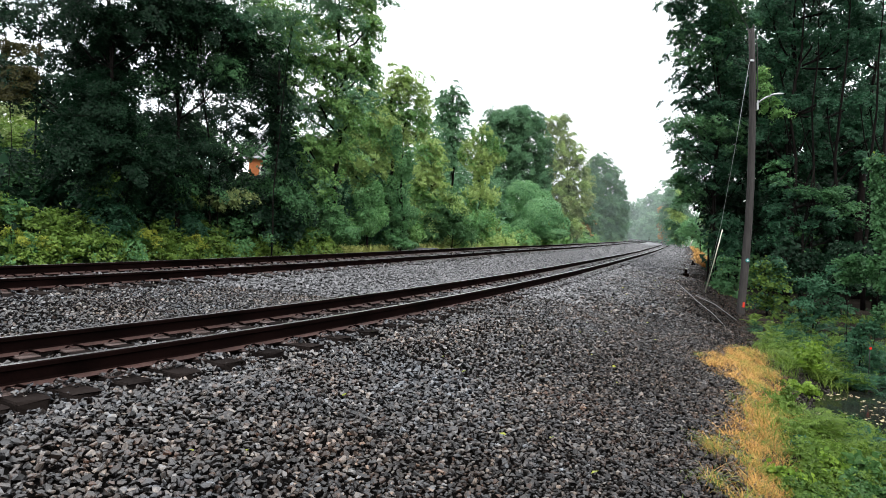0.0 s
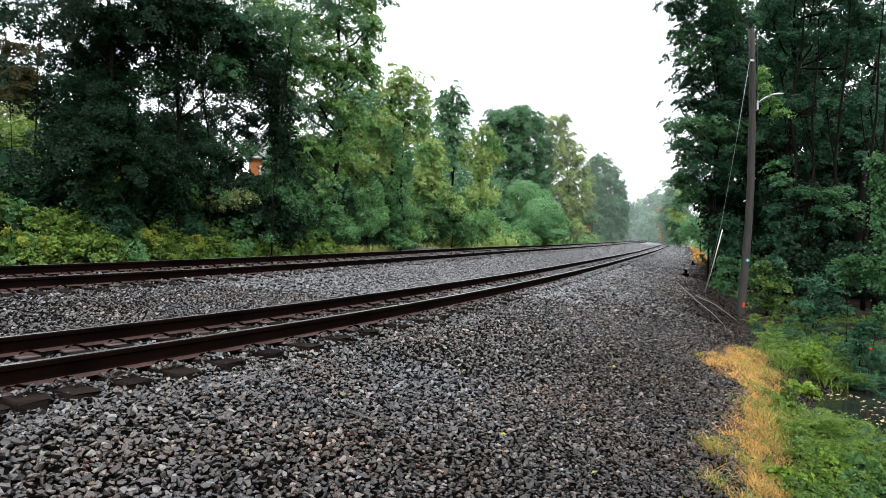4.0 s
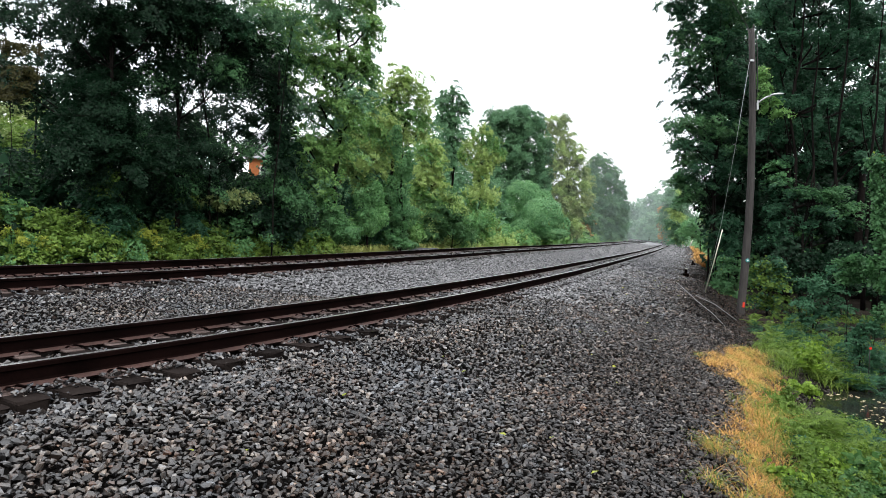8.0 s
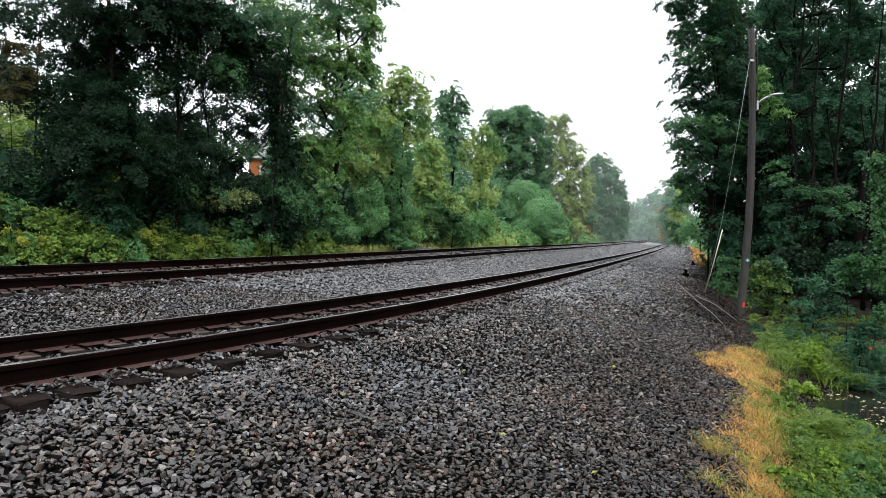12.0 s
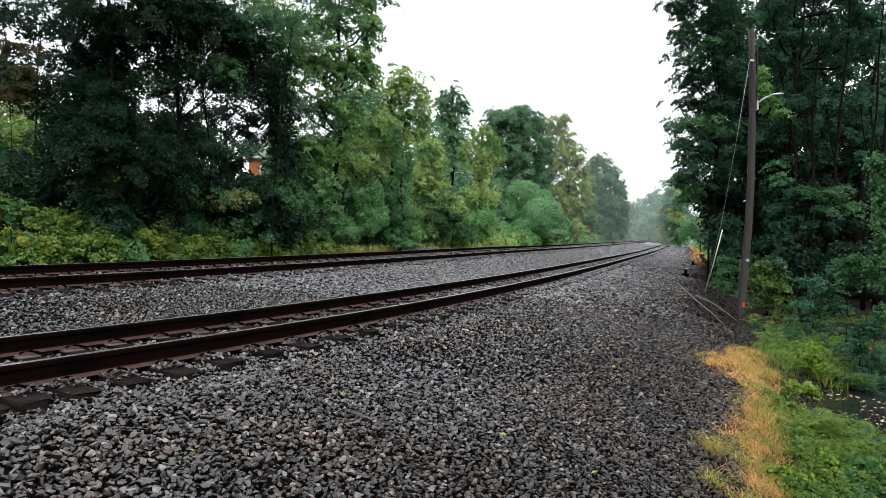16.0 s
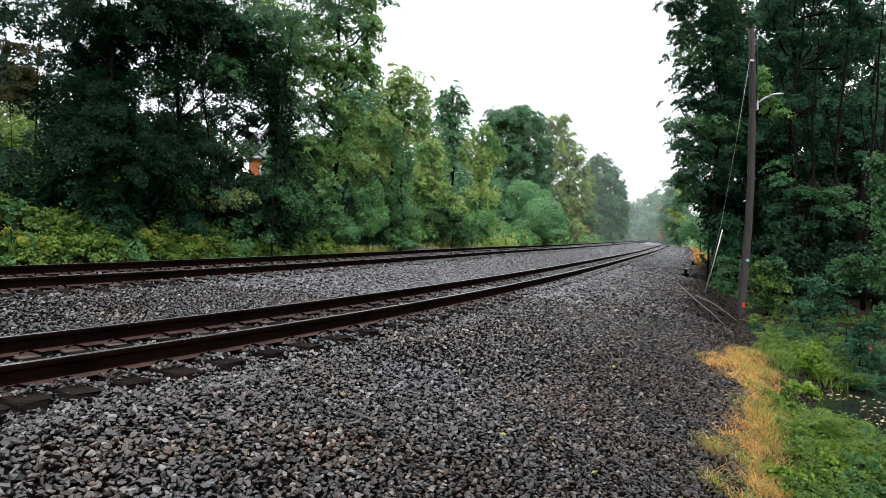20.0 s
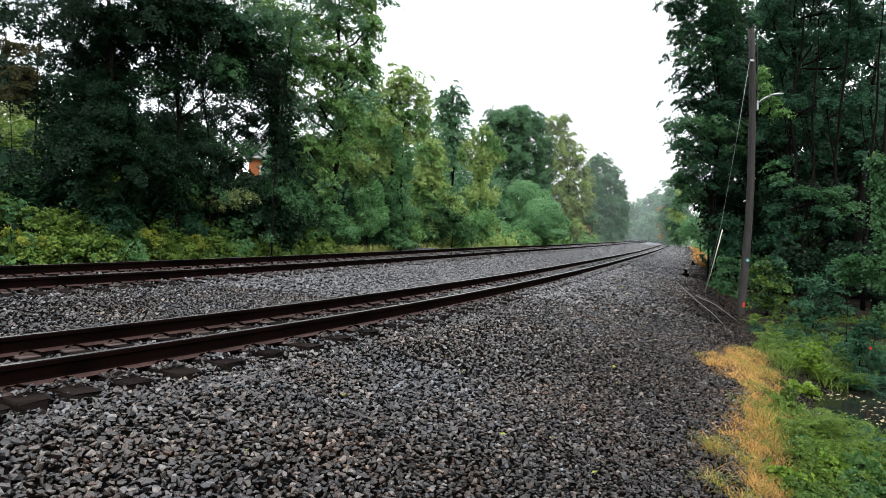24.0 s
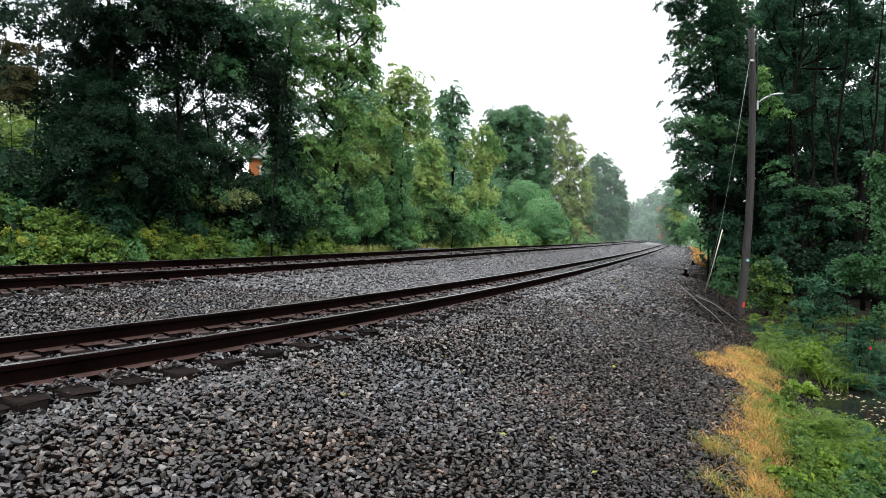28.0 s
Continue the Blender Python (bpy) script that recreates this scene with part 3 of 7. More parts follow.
def leaf_mesh(name, P, N, D, L, mat, width=0.9, simple=False):
    W = np.cross(N, D)
    l, w = L[:, None], (L * width * 0.5)[:, None]
    if simple:
        v = np.stack([P - D * l * 0.5 + W * w, P + D * l * 0.55 + W * w * 0.2, P - D * l * 0.3 - W * w * 1.1], axis=1).reshape(-1, 3)
        return big_mesh(name, v, np.arange(len(v)).reshape(-1, 3), 3, mat)
    fold = N * (L * 0.10)[:, None]
    v = np.stack([P - D * l * 0.5, P - D * l * 0.05 + W * w + fold, P + D * l * 0.5, P - D * l * 0.05 - W * w + fold], axis=1).reshape(-1, 3)
    return big_mesh(name, v, np.arange(len(v)).reshape(-1, 4), 4, mat)


def leaf_skin(rng, lobes, size, domes=False):
    """Vine leaves laid close over rounded lobes, like tiles: swelling bosses with dark creases between them."""
    bosses = []
    core, count, lo, hi, out = (0.93, 26, 0.10, 0.20, 0.86) if domes else (0.74, 17, 0.20, 0.40, 0.78)
    for x, y, z, r, rz in lobes:
        bosses.append((x, y, z, core * r, core * rz))
        for _ in range(count):
            q = rng.normal(size=3)
            q /= np.linalg.norm(q)
            k = rng.uniform(lo, hi)
            bosses.append((x + q[0] * r * out, y + q[1] * r * out, z + q[2] * rz * out, k * r, k * rz * rng.uniform(0.8, 1.3)))
    P, N = [], []
    for x, y, z, r, rz in bosses:
        n = int(11 * r * (r + rz) / (size * size))
        q = rng.normal(size=(n, 3))
        q[:, 2] = np.where(rng.random(n) < 0.7, np.abs(q[:, 2]), -0.9 * np.abs(q[:, 2]))
        q /= np.linalg.norm(q, axis=1)[:, None]
        bump = 1 + 0.06 * np.sin(q[:, 0] * 7 + x) * np.sin(q[:, 2] * 8 + y)
        rad = bump * np.where(rng.random(n) < 0.9, rng.normal(1.0, 0.035, n), rng.uniform(0.8, 1.15, n))
        P.append(q * rad[:, None] * np.array([r, r, rz]) + np.array([x, y, z]))
        nn = q + np.array([0, 0, 0.25]) + rng.normal(size=(n, 3)) * 0.28
        N.append(nn / np.linalg.norm(nn, axis=1)[:, None])
    P, N = np.concatenate(P), np.concatenate(N)
    D = rng.normal(size=P.shape) * 0.5 + np.array([0, 0, -1.0])
    D -= N * np.sum(D * N, axis=1)[:, None]
    D /= np.linalg.norm(D, axis=1)[:, None] + 1e-6
    return P, N, D, size * rng.uniform(0.6, 1.3, len(P))


def foot(x, y):
    s, o = line_place([x], [y])
    return float(ground_height(s, np.clip(o, -60, 40))[0])


TREES = [0]
GROUPS = {"bush": "bushes at the edge of the wood", "woodland_tree": "trees deeper in the wood", "understory_tree": "saplings under the oaks",
          "broadleaf_tree": "trees along the railway", "maple_tree": "maples beside the pole", "slim_tree": "slim trees behind the pole", "vine_mound": "vine-clad mounds", "vine_tower": "vine-wrapped trunks", "weed_plant": "leafy plants by the ditch"}


def tree(name, label, x, y, lobes, mat, size, trunk=0.16, density=1.0, category="tree", second=None, clump=0.5, skin=False, style="round"):
    """A tree or bush at (x, y): tapered trunk and limbs, and a crown of leaves in lobes (dx, dy, z, r, rz) given from its foot."""
    TREES[0] += 1
    rng = np.random.default_rng(100 + TREES[0])
    z0, far = foot(x, y), y > 19
    base = thing(name, label, category, pose(x, y, z0), GROUPS.get(name, ""))
    top = max(l[2] + 0.3 * l[4] for l in lobes)
    verts, faces = [], []

    def add(points, radii, sides):
        v, f = tube(points, radii, sides, True, 0.25, TREES[0])
        k = len(verts)
        verts.extend(v)
        faces.extend(tuple(i + k for i in q) for q in f)

    crown = min(lobes, key=lambda l: l[0] ** 2 + l[1] ** 2)
    pts, rad = [], []
    for k in range(8):
        t = k / 7
        wob = 0.03 * top * t * (1 - t)
        pts.append((crown[0] * t * t + rng.normal() * wob, crown[1] * t * t + rng.normal() * wob, -0.15 + t * (top + 0.15)))
        rad.append(trunk * (1.25 if k == 0 else 1) * (1 - 0.85 * t))
    if trunk > 0:
        add(pts, rad, 8)
        for dx, dy, z, r, rz in lobes:
            h = max(0.12, min(0.92, (z - 0.8 * r) / top))
            a = Vector(pts[min(7, int(h * 7))])
            b = Vector((dx, dy, z))
            m1 = a.lerp(b, 0.5) + Vector((0, 0, -0.12 * (b - a).length))
            add([a, m1, b, b + (b - a).normalized() * r * 0.5], [trunk * 0.5 * (1 - 0.6 * h), trunk * 0.32, trunk * 0.16, 0.012], 6)
            for _ in range(4):
                q = Vector(rng.normal(size=3)).normalized()
                e = b + Vector((q.x * r, q.y * r, q.z * rz)) * 0.85
                add([m1.lerp(b, 0.6), b.lerp(e, 0.5) + Vector((0, 0, -0.05 * r)), e], [trunk * 0.14, trunk * 0.09, 0.01], 5)
        part("trunk", mesh_of("trunk", verts, faces, [M_BARK], True), base)
    P, N, D, L = leaf_skin(rng, lobes, size, skin == "domes") if skin else leaf_cloud(rng, lobes, size, density, clump=clump, style=style)
    if second is None:
        part("crown", leaf_mesh("crown", P, N, D, L, mat, simple=far), base)
    else:
        # Patches in the second colour, which includes the lit and shaded leaf copies.
        some = (np.sin(P[:, 0] * 1.1 + P[:, 2] * 1.7) + np.sin(P[:, 1] * 0.9 - P[:, 2]) + rng.normal(0, 0.5, len(P))) > second[1]
        part("crown", leaf_mesh("crown", P[~some], N[~some], D[~some], L[~some], mat, simple=far), base)
        part("turning_leaves", leaf_mesh("turning_leaves", P[some], N[some], D[some], L[some], second[0], simple=far), base, "leaves in a second colour: yellowing, lit-toned, shade-toned")
    return base


def brush(name, label, s0, s1, o0, o1, height, mat, size, step=2.5, density=0.8, seed=1):
    """Undergrowth that nobody could count, along the line."""
    rng = np.random.default_rng(seed)
    lobes = []
    for s in np.arange(s0, s1, step):
        o = rng.uniform(o0, o1)
        x, y, _ = along(s, o)
        k = rng.uniform(0.6, 1.15) * height
        lobes.append((float(x), float(y), foot(x, y) + k * 0.45, step * rng.uniform(0.6, 0.95), k * 0.55))
    P, N, D, L = leaf_cloud(rng, lobes, size, density)
    tagged(new(name, leaf_mesh(name, P, N, D, L, mat, simple=True)), label, "undergrowth", kind="stuff")


# The widest, topmost lobe is above the view, added to shade the boughs below.
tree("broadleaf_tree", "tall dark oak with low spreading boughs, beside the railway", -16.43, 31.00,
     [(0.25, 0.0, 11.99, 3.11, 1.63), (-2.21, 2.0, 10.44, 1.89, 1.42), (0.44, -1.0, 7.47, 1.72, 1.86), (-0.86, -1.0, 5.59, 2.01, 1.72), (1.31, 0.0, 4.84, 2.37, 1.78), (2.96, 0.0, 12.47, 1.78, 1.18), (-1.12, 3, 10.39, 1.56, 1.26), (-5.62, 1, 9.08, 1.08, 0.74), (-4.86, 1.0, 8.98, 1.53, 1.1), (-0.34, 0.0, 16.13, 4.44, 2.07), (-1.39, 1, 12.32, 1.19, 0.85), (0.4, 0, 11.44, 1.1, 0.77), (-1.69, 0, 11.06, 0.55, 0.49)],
     M_SHADED, 0.116, trunk=0.13)
# The two highest lobes are out of view, added to shade the crown below.
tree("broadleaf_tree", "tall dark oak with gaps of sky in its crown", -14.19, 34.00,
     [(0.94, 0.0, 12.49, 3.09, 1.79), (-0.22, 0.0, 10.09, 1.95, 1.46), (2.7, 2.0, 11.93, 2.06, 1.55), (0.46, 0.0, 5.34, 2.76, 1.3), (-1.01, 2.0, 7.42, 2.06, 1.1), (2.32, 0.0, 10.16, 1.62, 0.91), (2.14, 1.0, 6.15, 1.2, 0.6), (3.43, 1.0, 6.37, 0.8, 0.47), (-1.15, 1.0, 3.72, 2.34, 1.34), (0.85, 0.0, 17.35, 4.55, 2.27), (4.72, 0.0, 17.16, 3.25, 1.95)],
     M_SHADED, 0.116, trunk=0.13, second=(M_LEAFY, 1.1))
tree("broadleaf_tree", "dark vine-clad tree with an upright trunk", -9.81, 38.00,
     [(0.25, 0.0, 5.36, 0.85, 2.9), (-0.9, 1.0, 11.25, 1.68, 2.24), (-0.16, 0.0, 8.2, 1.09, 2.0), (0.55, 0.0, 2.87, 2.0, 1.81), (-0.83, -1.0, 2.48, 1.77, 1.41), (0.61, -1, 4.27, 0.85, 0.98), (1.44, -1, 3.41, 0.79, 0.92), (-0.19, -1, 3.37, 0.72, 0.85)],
     M_SHADED, 0.138, trunk=0.34, second=(M_LEAFY, 1.0))
tree("broadleaf_tree", "tall green locust tree with a feathery crown", -7.22, 42,
     [(0.03, 0, 16.02, 2.45, 1.63), (2.07, 0, 15.35, 0.97, 1.49), (-1.17, -1, 12.8, 2.1, 1.6), (0.77, 0, 12.64, 1.63, 1.49), (-3.13, 1, 14.97, 1.75, 1.52), (-0.89, -1, 9.94, 1.81, 1.45), (1.1, 0, 9.83, 1.71, 1.49), (-1.78, -1, 7.4, 1.67, 1.45), (0.24, 0, 7.04, 1.78, 1.41), (1.75, 1, 12.85, 0.91, 1.29), (-4.94, 2, 16.75, 1.79, 1.4), (-0.4, 0, 18.56, 3.34, 1.49), (2.01, 0, 17.72, 1.49, 1.11), (-0.99, -1, 4.72, 1.45, 1.45), (-3.88, 2, 11.8, 1.32, 1.32)],
     M_LOCUST, 0.15, trunk=0.2, second=(M_BLUE, 0.5), style="feather")
tree("broadleaf_tree", "yellow-green tree with upright loose boughs", -4.25, 51,
     [(0.79, 0, 13.92, 1.35, 1.26), (-0.2, 0, 12.29, 1.17, 1.53), (2.0, 1, 12.47, 1.01, 1.66), (-1.88, 0, 13.05, 0.99, 0.99), (-0.95, -1, 10.45, 1.33, 1.33), (1.1, 0, 10.68, 1.17, 1.53), (-2.46, 0, 9.24, 1.44, 1.71), (-1.4, -1, 7.23, 1.5, 1.5), (-3.39, 0, 6.84, 1.35, 1.62), (0.34, 0, 8.87, 1.17, 1.53), (-2.35, 0, 4.75, 1.53, 1.62), (2.42, 1, 10.43, 0.74, 1.2), (-3.73, 0, 9.65, 0.9, 1.26)],
     M_LIME, 0.16, trunk=0.2, second=(M_GREEN, 0.6), style="feather")
tree("vine_tower", "tall dead trunk wrapped in dark green vines", -3.24, 48,
     [(-0.53, 0, 8.68, 0.64, 1.1), (0.02, 0, 7.01, 0.81, 1.53), (-0.27, 0, 4.89, 0.93, 1.7), (0.29, 0, 3.0, 1.1, 1.44), (-0.57, 0, 1.7, 1.1, 0.85), (0.17, 0, 1.0, 1.1, 0.51), (-0.76, 0, 0.89, 0.85, 0.42)],
     M_IVY, 0.15, trunk=0.15, category="vine", skin=True)
tree("vine_tower", "leaning trunk draped in green vines", -5.46, 46,
     [(-0.47, 0, 3.7, 0.9, 1.06), (0.17, 0, 2.5, 1.3, 1.14), (-1.25, 0, 2.05, 1.14, 0.98), (0.65, 0, 4.34, 0.65, 0.98)],
     M_VINE, 0.13, trunk=0.1, category="vine", skin=True)
tree("broadleaf_tree", "light green tree over vine-clad bushes", -1.14, 58,
     [(-0.34, 0, 9.7, 1.03, 1.23), (-0.91, 0, 7.95, 1.23, 1.44), (0.35, 0, 6.66, 1.13, 1.33), (-1.37, 0, 6.0, 1.13, 1.44), (-0.2, 0, 4.5, 1.54, 1.44), (0.46, 0, 8.35, 0.72, 1.23)],
     M_LIME, 0.17, trunk=0.14, second=(M_GREEN, 0.4), style="feather")
tree("bush", "dark tangled brush with bare stems below the yellow-green tree", 0.79, 57,
     [(-0.08, 0, 3.91, 1.31, 1.21), (-1.16, 0, 2.87, 1.31, 1.41), (0.71, 0, 2.62, 1.11, 1.31), (-0.36, 0, 5.01, 0.81, 0.91), (-2.04, 0, 1.94, 1.31, 1.01), (1.49, 0, 1.79, 0.91, 0.71)],
     M_DEEP, 0.14, trunk=0.06, category="bush", second=(M_LIME, 1.2))
tree("broadleaf_tree", "slender cool-green tree behind the others", 0.92, 76,
     [(-0.36, 0, 18.21, 1.34, 1.08), (-0.98, 0, 16.6, 0.94, 1.48), (0.5, 0, 16.11, 1.01, 1.61), (-1.8, 0, 17.38, 0.67, 0.94), (1.28, 0, 17.06, 0.6, 0.81), (-0.51, 0, 14.08, 1.14, 1.88), (0.47, 0, 12.65, 0.94, 1.61), (-0.27, 0, 10.29, 1.34, 2.29), (-1.47, 0, 14.92, 0.6, 1.08)],
     M_BLUE, 0.2, trunk=0.2, style="feather")
tree("broadleaf_tree", "small yellow-green tree with upswept boughs", 3.6, 67,
     [(-0.51, 0, 8.04, 0.47, 0.65), (-1.12, 0, 8.79, 0.41, 0.65), (-1.67, 0, 9.48, 0.36, 0.59), (-2.1, 0, 10.06, 0.24, 0.47), (-0.34, 0, 8.34, 0.47, 0.65), (-0.79, 0, 9.45, 0.41, 0.65), (-1.17, 0, 10.44, 0.36, 0.59), (-1.49, 0, 11.19, 0.24, 0.47), (-0.11, 0, 8.52, 0.47, 0.65), (-0.33, 0, 9.87, 0.41, 0.65), (-0.54, 0, 11.04, 0.36, 0.59), (-0.68, 0, 11.98, 0.24, 0.47), (0.12, 0, 8.71, 0.47, 0.65), (0.14, 0, 10.18, 0.41, 0.65), (0.1, 0, 11.47, 0.36, 0.59), (0.13, 0, 12.53, 0.24, 0.47), (0.3, 0, 8.59, 0.47, 0.65), (0.56, 0, 9.96, 0.41, 0.65), (0.76, 0, 11.14, 0.36, 0.59), (0.91, 0, 12.14, 0.24, 0.47), (0.55, 0, 8.37, 0.47, 0.65), (0.99, 0, 9.5, 0.41, 0.65), (1.37, 0, 10.51, 0.36, 0.59), (1.7, 0, 11.28, 0.24, 0.47), (0.73, 0, 8.02, 0.47, 0.65), (1.36, 0, 8.8, 0.41, 0.65), (1.87, 0, 9.46, 0.36, 0.59), (2.33, 0, 10.06, 0.24, 0.47), (0.13, 0, 6.41, 1.3, 0.95), (-0.91, 0, 5.43, 1.19, 0.95), (1.22, 0, 5.49, 1.07, 0.95), (0.2, 0, 4.05, 1.54, 0.95), (-0.83, 0, 2.72, 1.42, 0.83), (1.3, 0, 2.77, 1.3, 0.83)],
     M_LIME, 0.17, trunk=0.05, second=(M_GREEN, 1.0), style="up")
tree("broadleaf_tree", "large rounded dark green tree", 11.53, 108,
     [(-0.63, 0, 20.86, 3.63, 2.29), (-3.71, 0, 18.89, 2.48, 2.87), (2.58, 0, 18.49, 3.25, 3.25), (-1.44, 0, 16.1, 3.44, 3.25), (-2.84, 0, 21.56, 1.91, 1.34), (0.94, 0, 22.23, 1.91, 1.34), (3.45, 0, 20.97, 1.72, 1.72), (-4.71, 0, 13.83, 2.1, 2.87), (1.48, 0, 14.0, 3.25, 3.25), (4.76, 0, 15.52, 1.72, 2.67), (-2.73, 0, 11.51, 2.87, 2.87), (4.42, 0, 11.23, 2.29, 2.87), (-0.76, 0, 9.19, 3.06, 2.48), (2.59, 0, 8.81, 2.87, 2.48)],
     M_BLUE, 0.25, trunk=0.14, density=1.4)
tree("broadleaf_tree", "yellowing tree with an airy crown", 20.98, 110,
     [(-2.79, 0, 20.44, 1.75, 1.95), (-0.69, 0, 21.46, 1.07, 1.26), (-0.95, 0, 17.6, 2.14, 2.53), (1.47, 0, 14.76, 1.75, 2.53), (-1.9, 0, 13.9, 2.14, 2.53), (2.93, 0, 11.52, 1.46, 2.34), (0.43, 0, 10.87, 2.14, 2.53), (-1.21, 0, 7.62, 2.34, 2.72), (1.92, 0, 7.03, 1.95, 2.72), (-3.26, 0, 16.95, 1.17, 1.75), (0.67, 0, 3.5, 2.53, 2.34), (3.63, 0, 8.24, 0.97, 1.95), (-3.79, 0, 12.4, 1.56, 2.53), (-2.73, 0, 9.52, 1.75, 2.34)],
     M_OLIVE, 0.23, trunk=0.12, density=1.2, second=(M_LIME, 0.2), style="feather")
tree("broadleaf_tree", "dark green tree by the far bend of the track", 37.89, 150,
     [(-1.7, 0, 18.89, 2.39, 1.86), (-3.18, 0, 15.68, 2.39, 2.65), (0.5, 0, 16.31, 2.39, 2.65), (-0.95, 0, 12.31, 3.18, 3.18), (2.62, 0, 12.41, 1.86, 2.92), (-3.27, 0, 10.39, 2.39, 3.18), (1.3, 0, 8.4, 2.92, 3.45), (3.94, 0, 8.74, 1.33, 2.92), (-1.53, 0, 6.07, 3.45, 3.18), (2.78, 0, 4.21, 2.39, 3.18), (-4.11, 0, 3.75, 2.39, 2.65), (4.75, 0, 4.52, 0.8, 2.65), (0.19, 0, 2.15, 3.98, 1.59)],
     M_DEEP, 0.31, trunk=0.14, density=1.6, second=(M_BLUE, -0.2))
tree("broadleaf_tree", "dark green tree behind the vine-clad mounds", 26.17, 130,
     [(-3.23, 0, 4.1, 2.53, 2.99), (0.17, 0, 5.35, 2.53, 2.99), (-1.12, 0, 9.9, 2.07, 2.99), (2.51, 0, 4.26, 2.07, 2.76), (-3.14, 0, 1.23, 2.76, 1.15), (2.03, 0, 1.38, 2.76, 1.15)],
     M_DEEP, 0.31, trunk=0.12, second=(M_RUST, 1.0))
tree("vine_mound", "rounded mound of green vines over shrubs", 14.29, 88,
     [(-0.74, 0, 4.37, 2.96, 2.65), (1.95, 0, 2.89, 1.25, 1.71), (-3.17, 0, 2.52, 1.87, 1.56), (0.51, 0, 1.92, 2.49, 0.93)],
     M_KUDZU, 0.17, trunk=0, category="bush", skin="domes")
tree("vine_mound", "tall mound of green vines over shrubs", 12.5, 97,
     [(-0.57, 0, 7.6, 2.92, 2.4), (2.53, 0, 7.17, 1.37, 1.54), (-2.88, 0, 4.8, 2.06, 2.23), (-4.7, 0, 2.35, 2.06, 1.54), (0.73, 0, 4.3, 2.92, 2.23), (-1.95, 0, 2.25, 2.4, 1.37)],
     M_KUDZU, 0.18, trunk=0, category="bush", skin="domes")
tree("bush", "bushy growth hung with dark vines at the foot of the locust", -7.05, 40,
     [(-0.04, 0, 2.75, 0.92, 0.99), (-0.9, 0, 1.77, 0.99, 0.71), (0.94, 0, 1.82, 0.92, 0.78), (-0.24, 0, 3.98, 0.64, 0.71), (-1.45, 0, 2.71, 0.64, 0.78)],
     M_IVY, 0.12, trunk=0.05, category="bush", second=(M_GREEN, 0.6))
tree("vine_mound", "shrubs hung with climbing vines beside the road", -7.48, 46.00,
     [(-0.78, 0.0, 2.1, 1.05, 1.49), (-0.1, 0.0, 4.35, 0.97, 1.93), (0.67, 0.0, 2.74, 0.88, 1.76), (-1.24, 0.0, 1.07, 1.32, 0.79)],
     M_GREEN, 0.131, trunk=0.06, category="bush", second=(M_MAPLE, 0.1))
tree("vine_mound", "tall shrubs hung with dark vines beside the road", -5.47, 48.00,
     [(-0.68, 0.0, 1.95, 1.1, 1.56), (-0.1, -0.0, 4.29, 1.1, 2.02), (0.66, 0.0, 2.62, 0.92, 1.83), (-0.24, 0.0, 0.98, 1.28, 0.73)],
     M_MAPLE, 0.131, trunk=0.06, density=1.1, category="bush", second=(M_VINE, 0.2))
tree("vine_mound", "tall shrubs hung with green vines beside the road", -3.62, 52.00,
     [(-0.73, 0.0, 5.21, 1.09, 2.38), (-0.07, 0.0, 2.7, 1.19, 1.99), (0.73, 0.0, 2.03, 1.19, 1.49), (-0.72, 0.0, 0.94, 1.29, 0.79)],
     M_GREEN, 0.138, trunk=0.06, category="bush", second=(M_VINE, 0.4))
tree("vine_mound", "low bank of vines and brush", 0.33, 60.00,
     [(-0.87, -0.0, 2.36, 1.95, 1.83), (1.26, 0.0, 2.15, 1.6, 1.6), (3.1, -0.0, 2.73, 1.49, 1.49), (-2.98, 0.0, 1.77, 1.72, 1.26)],
     M_GREEN, 0.140, trunk=0.1, category="bush", second=(M_VINE, 0.3))
tree("vine_mound", "low green vines beside tall grass", 6.98, 82.00,
     [(-0.09, 0.0, 1.93, 2.66, 1.41), (-3.04, 0.0, 3.66, 1.88, 1.88), (2.47, 0.0, 1.28, 2.66, 0.94)],
     M_VINE, 0.140, trunk=0.05, category="bush", clump=0.36)
tree("bush", "leafy green bush at the edge of the wood", -18.73, 26.00,
     [(-0.52, 0.6, 2.73, 0.86, 0.66), (-0.42, 0.0, 1.03, 0.75, 0.55), (0.81, -0.5, 0.98, 0.68, 0.49), (0.81, -1.0, 0.63, 0.81, 0.33)],
     M_WEED, 0.140, trunk=0.05, category="bush", second=(M_IVY, 0.2))
tree("bush", "green bush hung with vines at the edge of the wood", -18.16, 26.80,
     [(-0.54, 0.6, 2.36, 0.89, 0.68), (-0.43, 0.0, 1.03, 0.77, 0.56), (0.8, -0.5, 0.98, 0.7, 0.5), (0.77, -1.0, 0.62, 0.84, 0.35)],
     M_IVY, 0.137, trunk=0.05, category="bush", second=(M_WEED, -0.2))
tree("bush", "dark green bush with some yellow leaves", -17.53, 27.60,
     [(-0.43, 0.6, 1.98, 0.92, 0.7), (-0.45, 0.0, 1.04, 0.79, 0.58), (0.79, -0.5, 0.98, 0.72, 0.52), (0.73, -1.0, 0.61, 0.86, 0.36)],
     M_WEED, 0.150, trunk=0.05, category="bush", second=(M_YELLOW, 1.2))
tree("bush", "bright green bush at the edge of the wood", -16.83, 28.40,
     [(-0.48, 0.6, 1.8, 0.94, 0.72), (-0.46, 0.0, 1.04, 0.81, 0.6), (0.79, -0.5, 0.99, 0.75, 0.53), (0.69, -1.0, 0.6, 0.89, 0.37)],
     M_WEED, 0.150, trunk=0.05, category="bush", second=(M_IVY, 0.5))
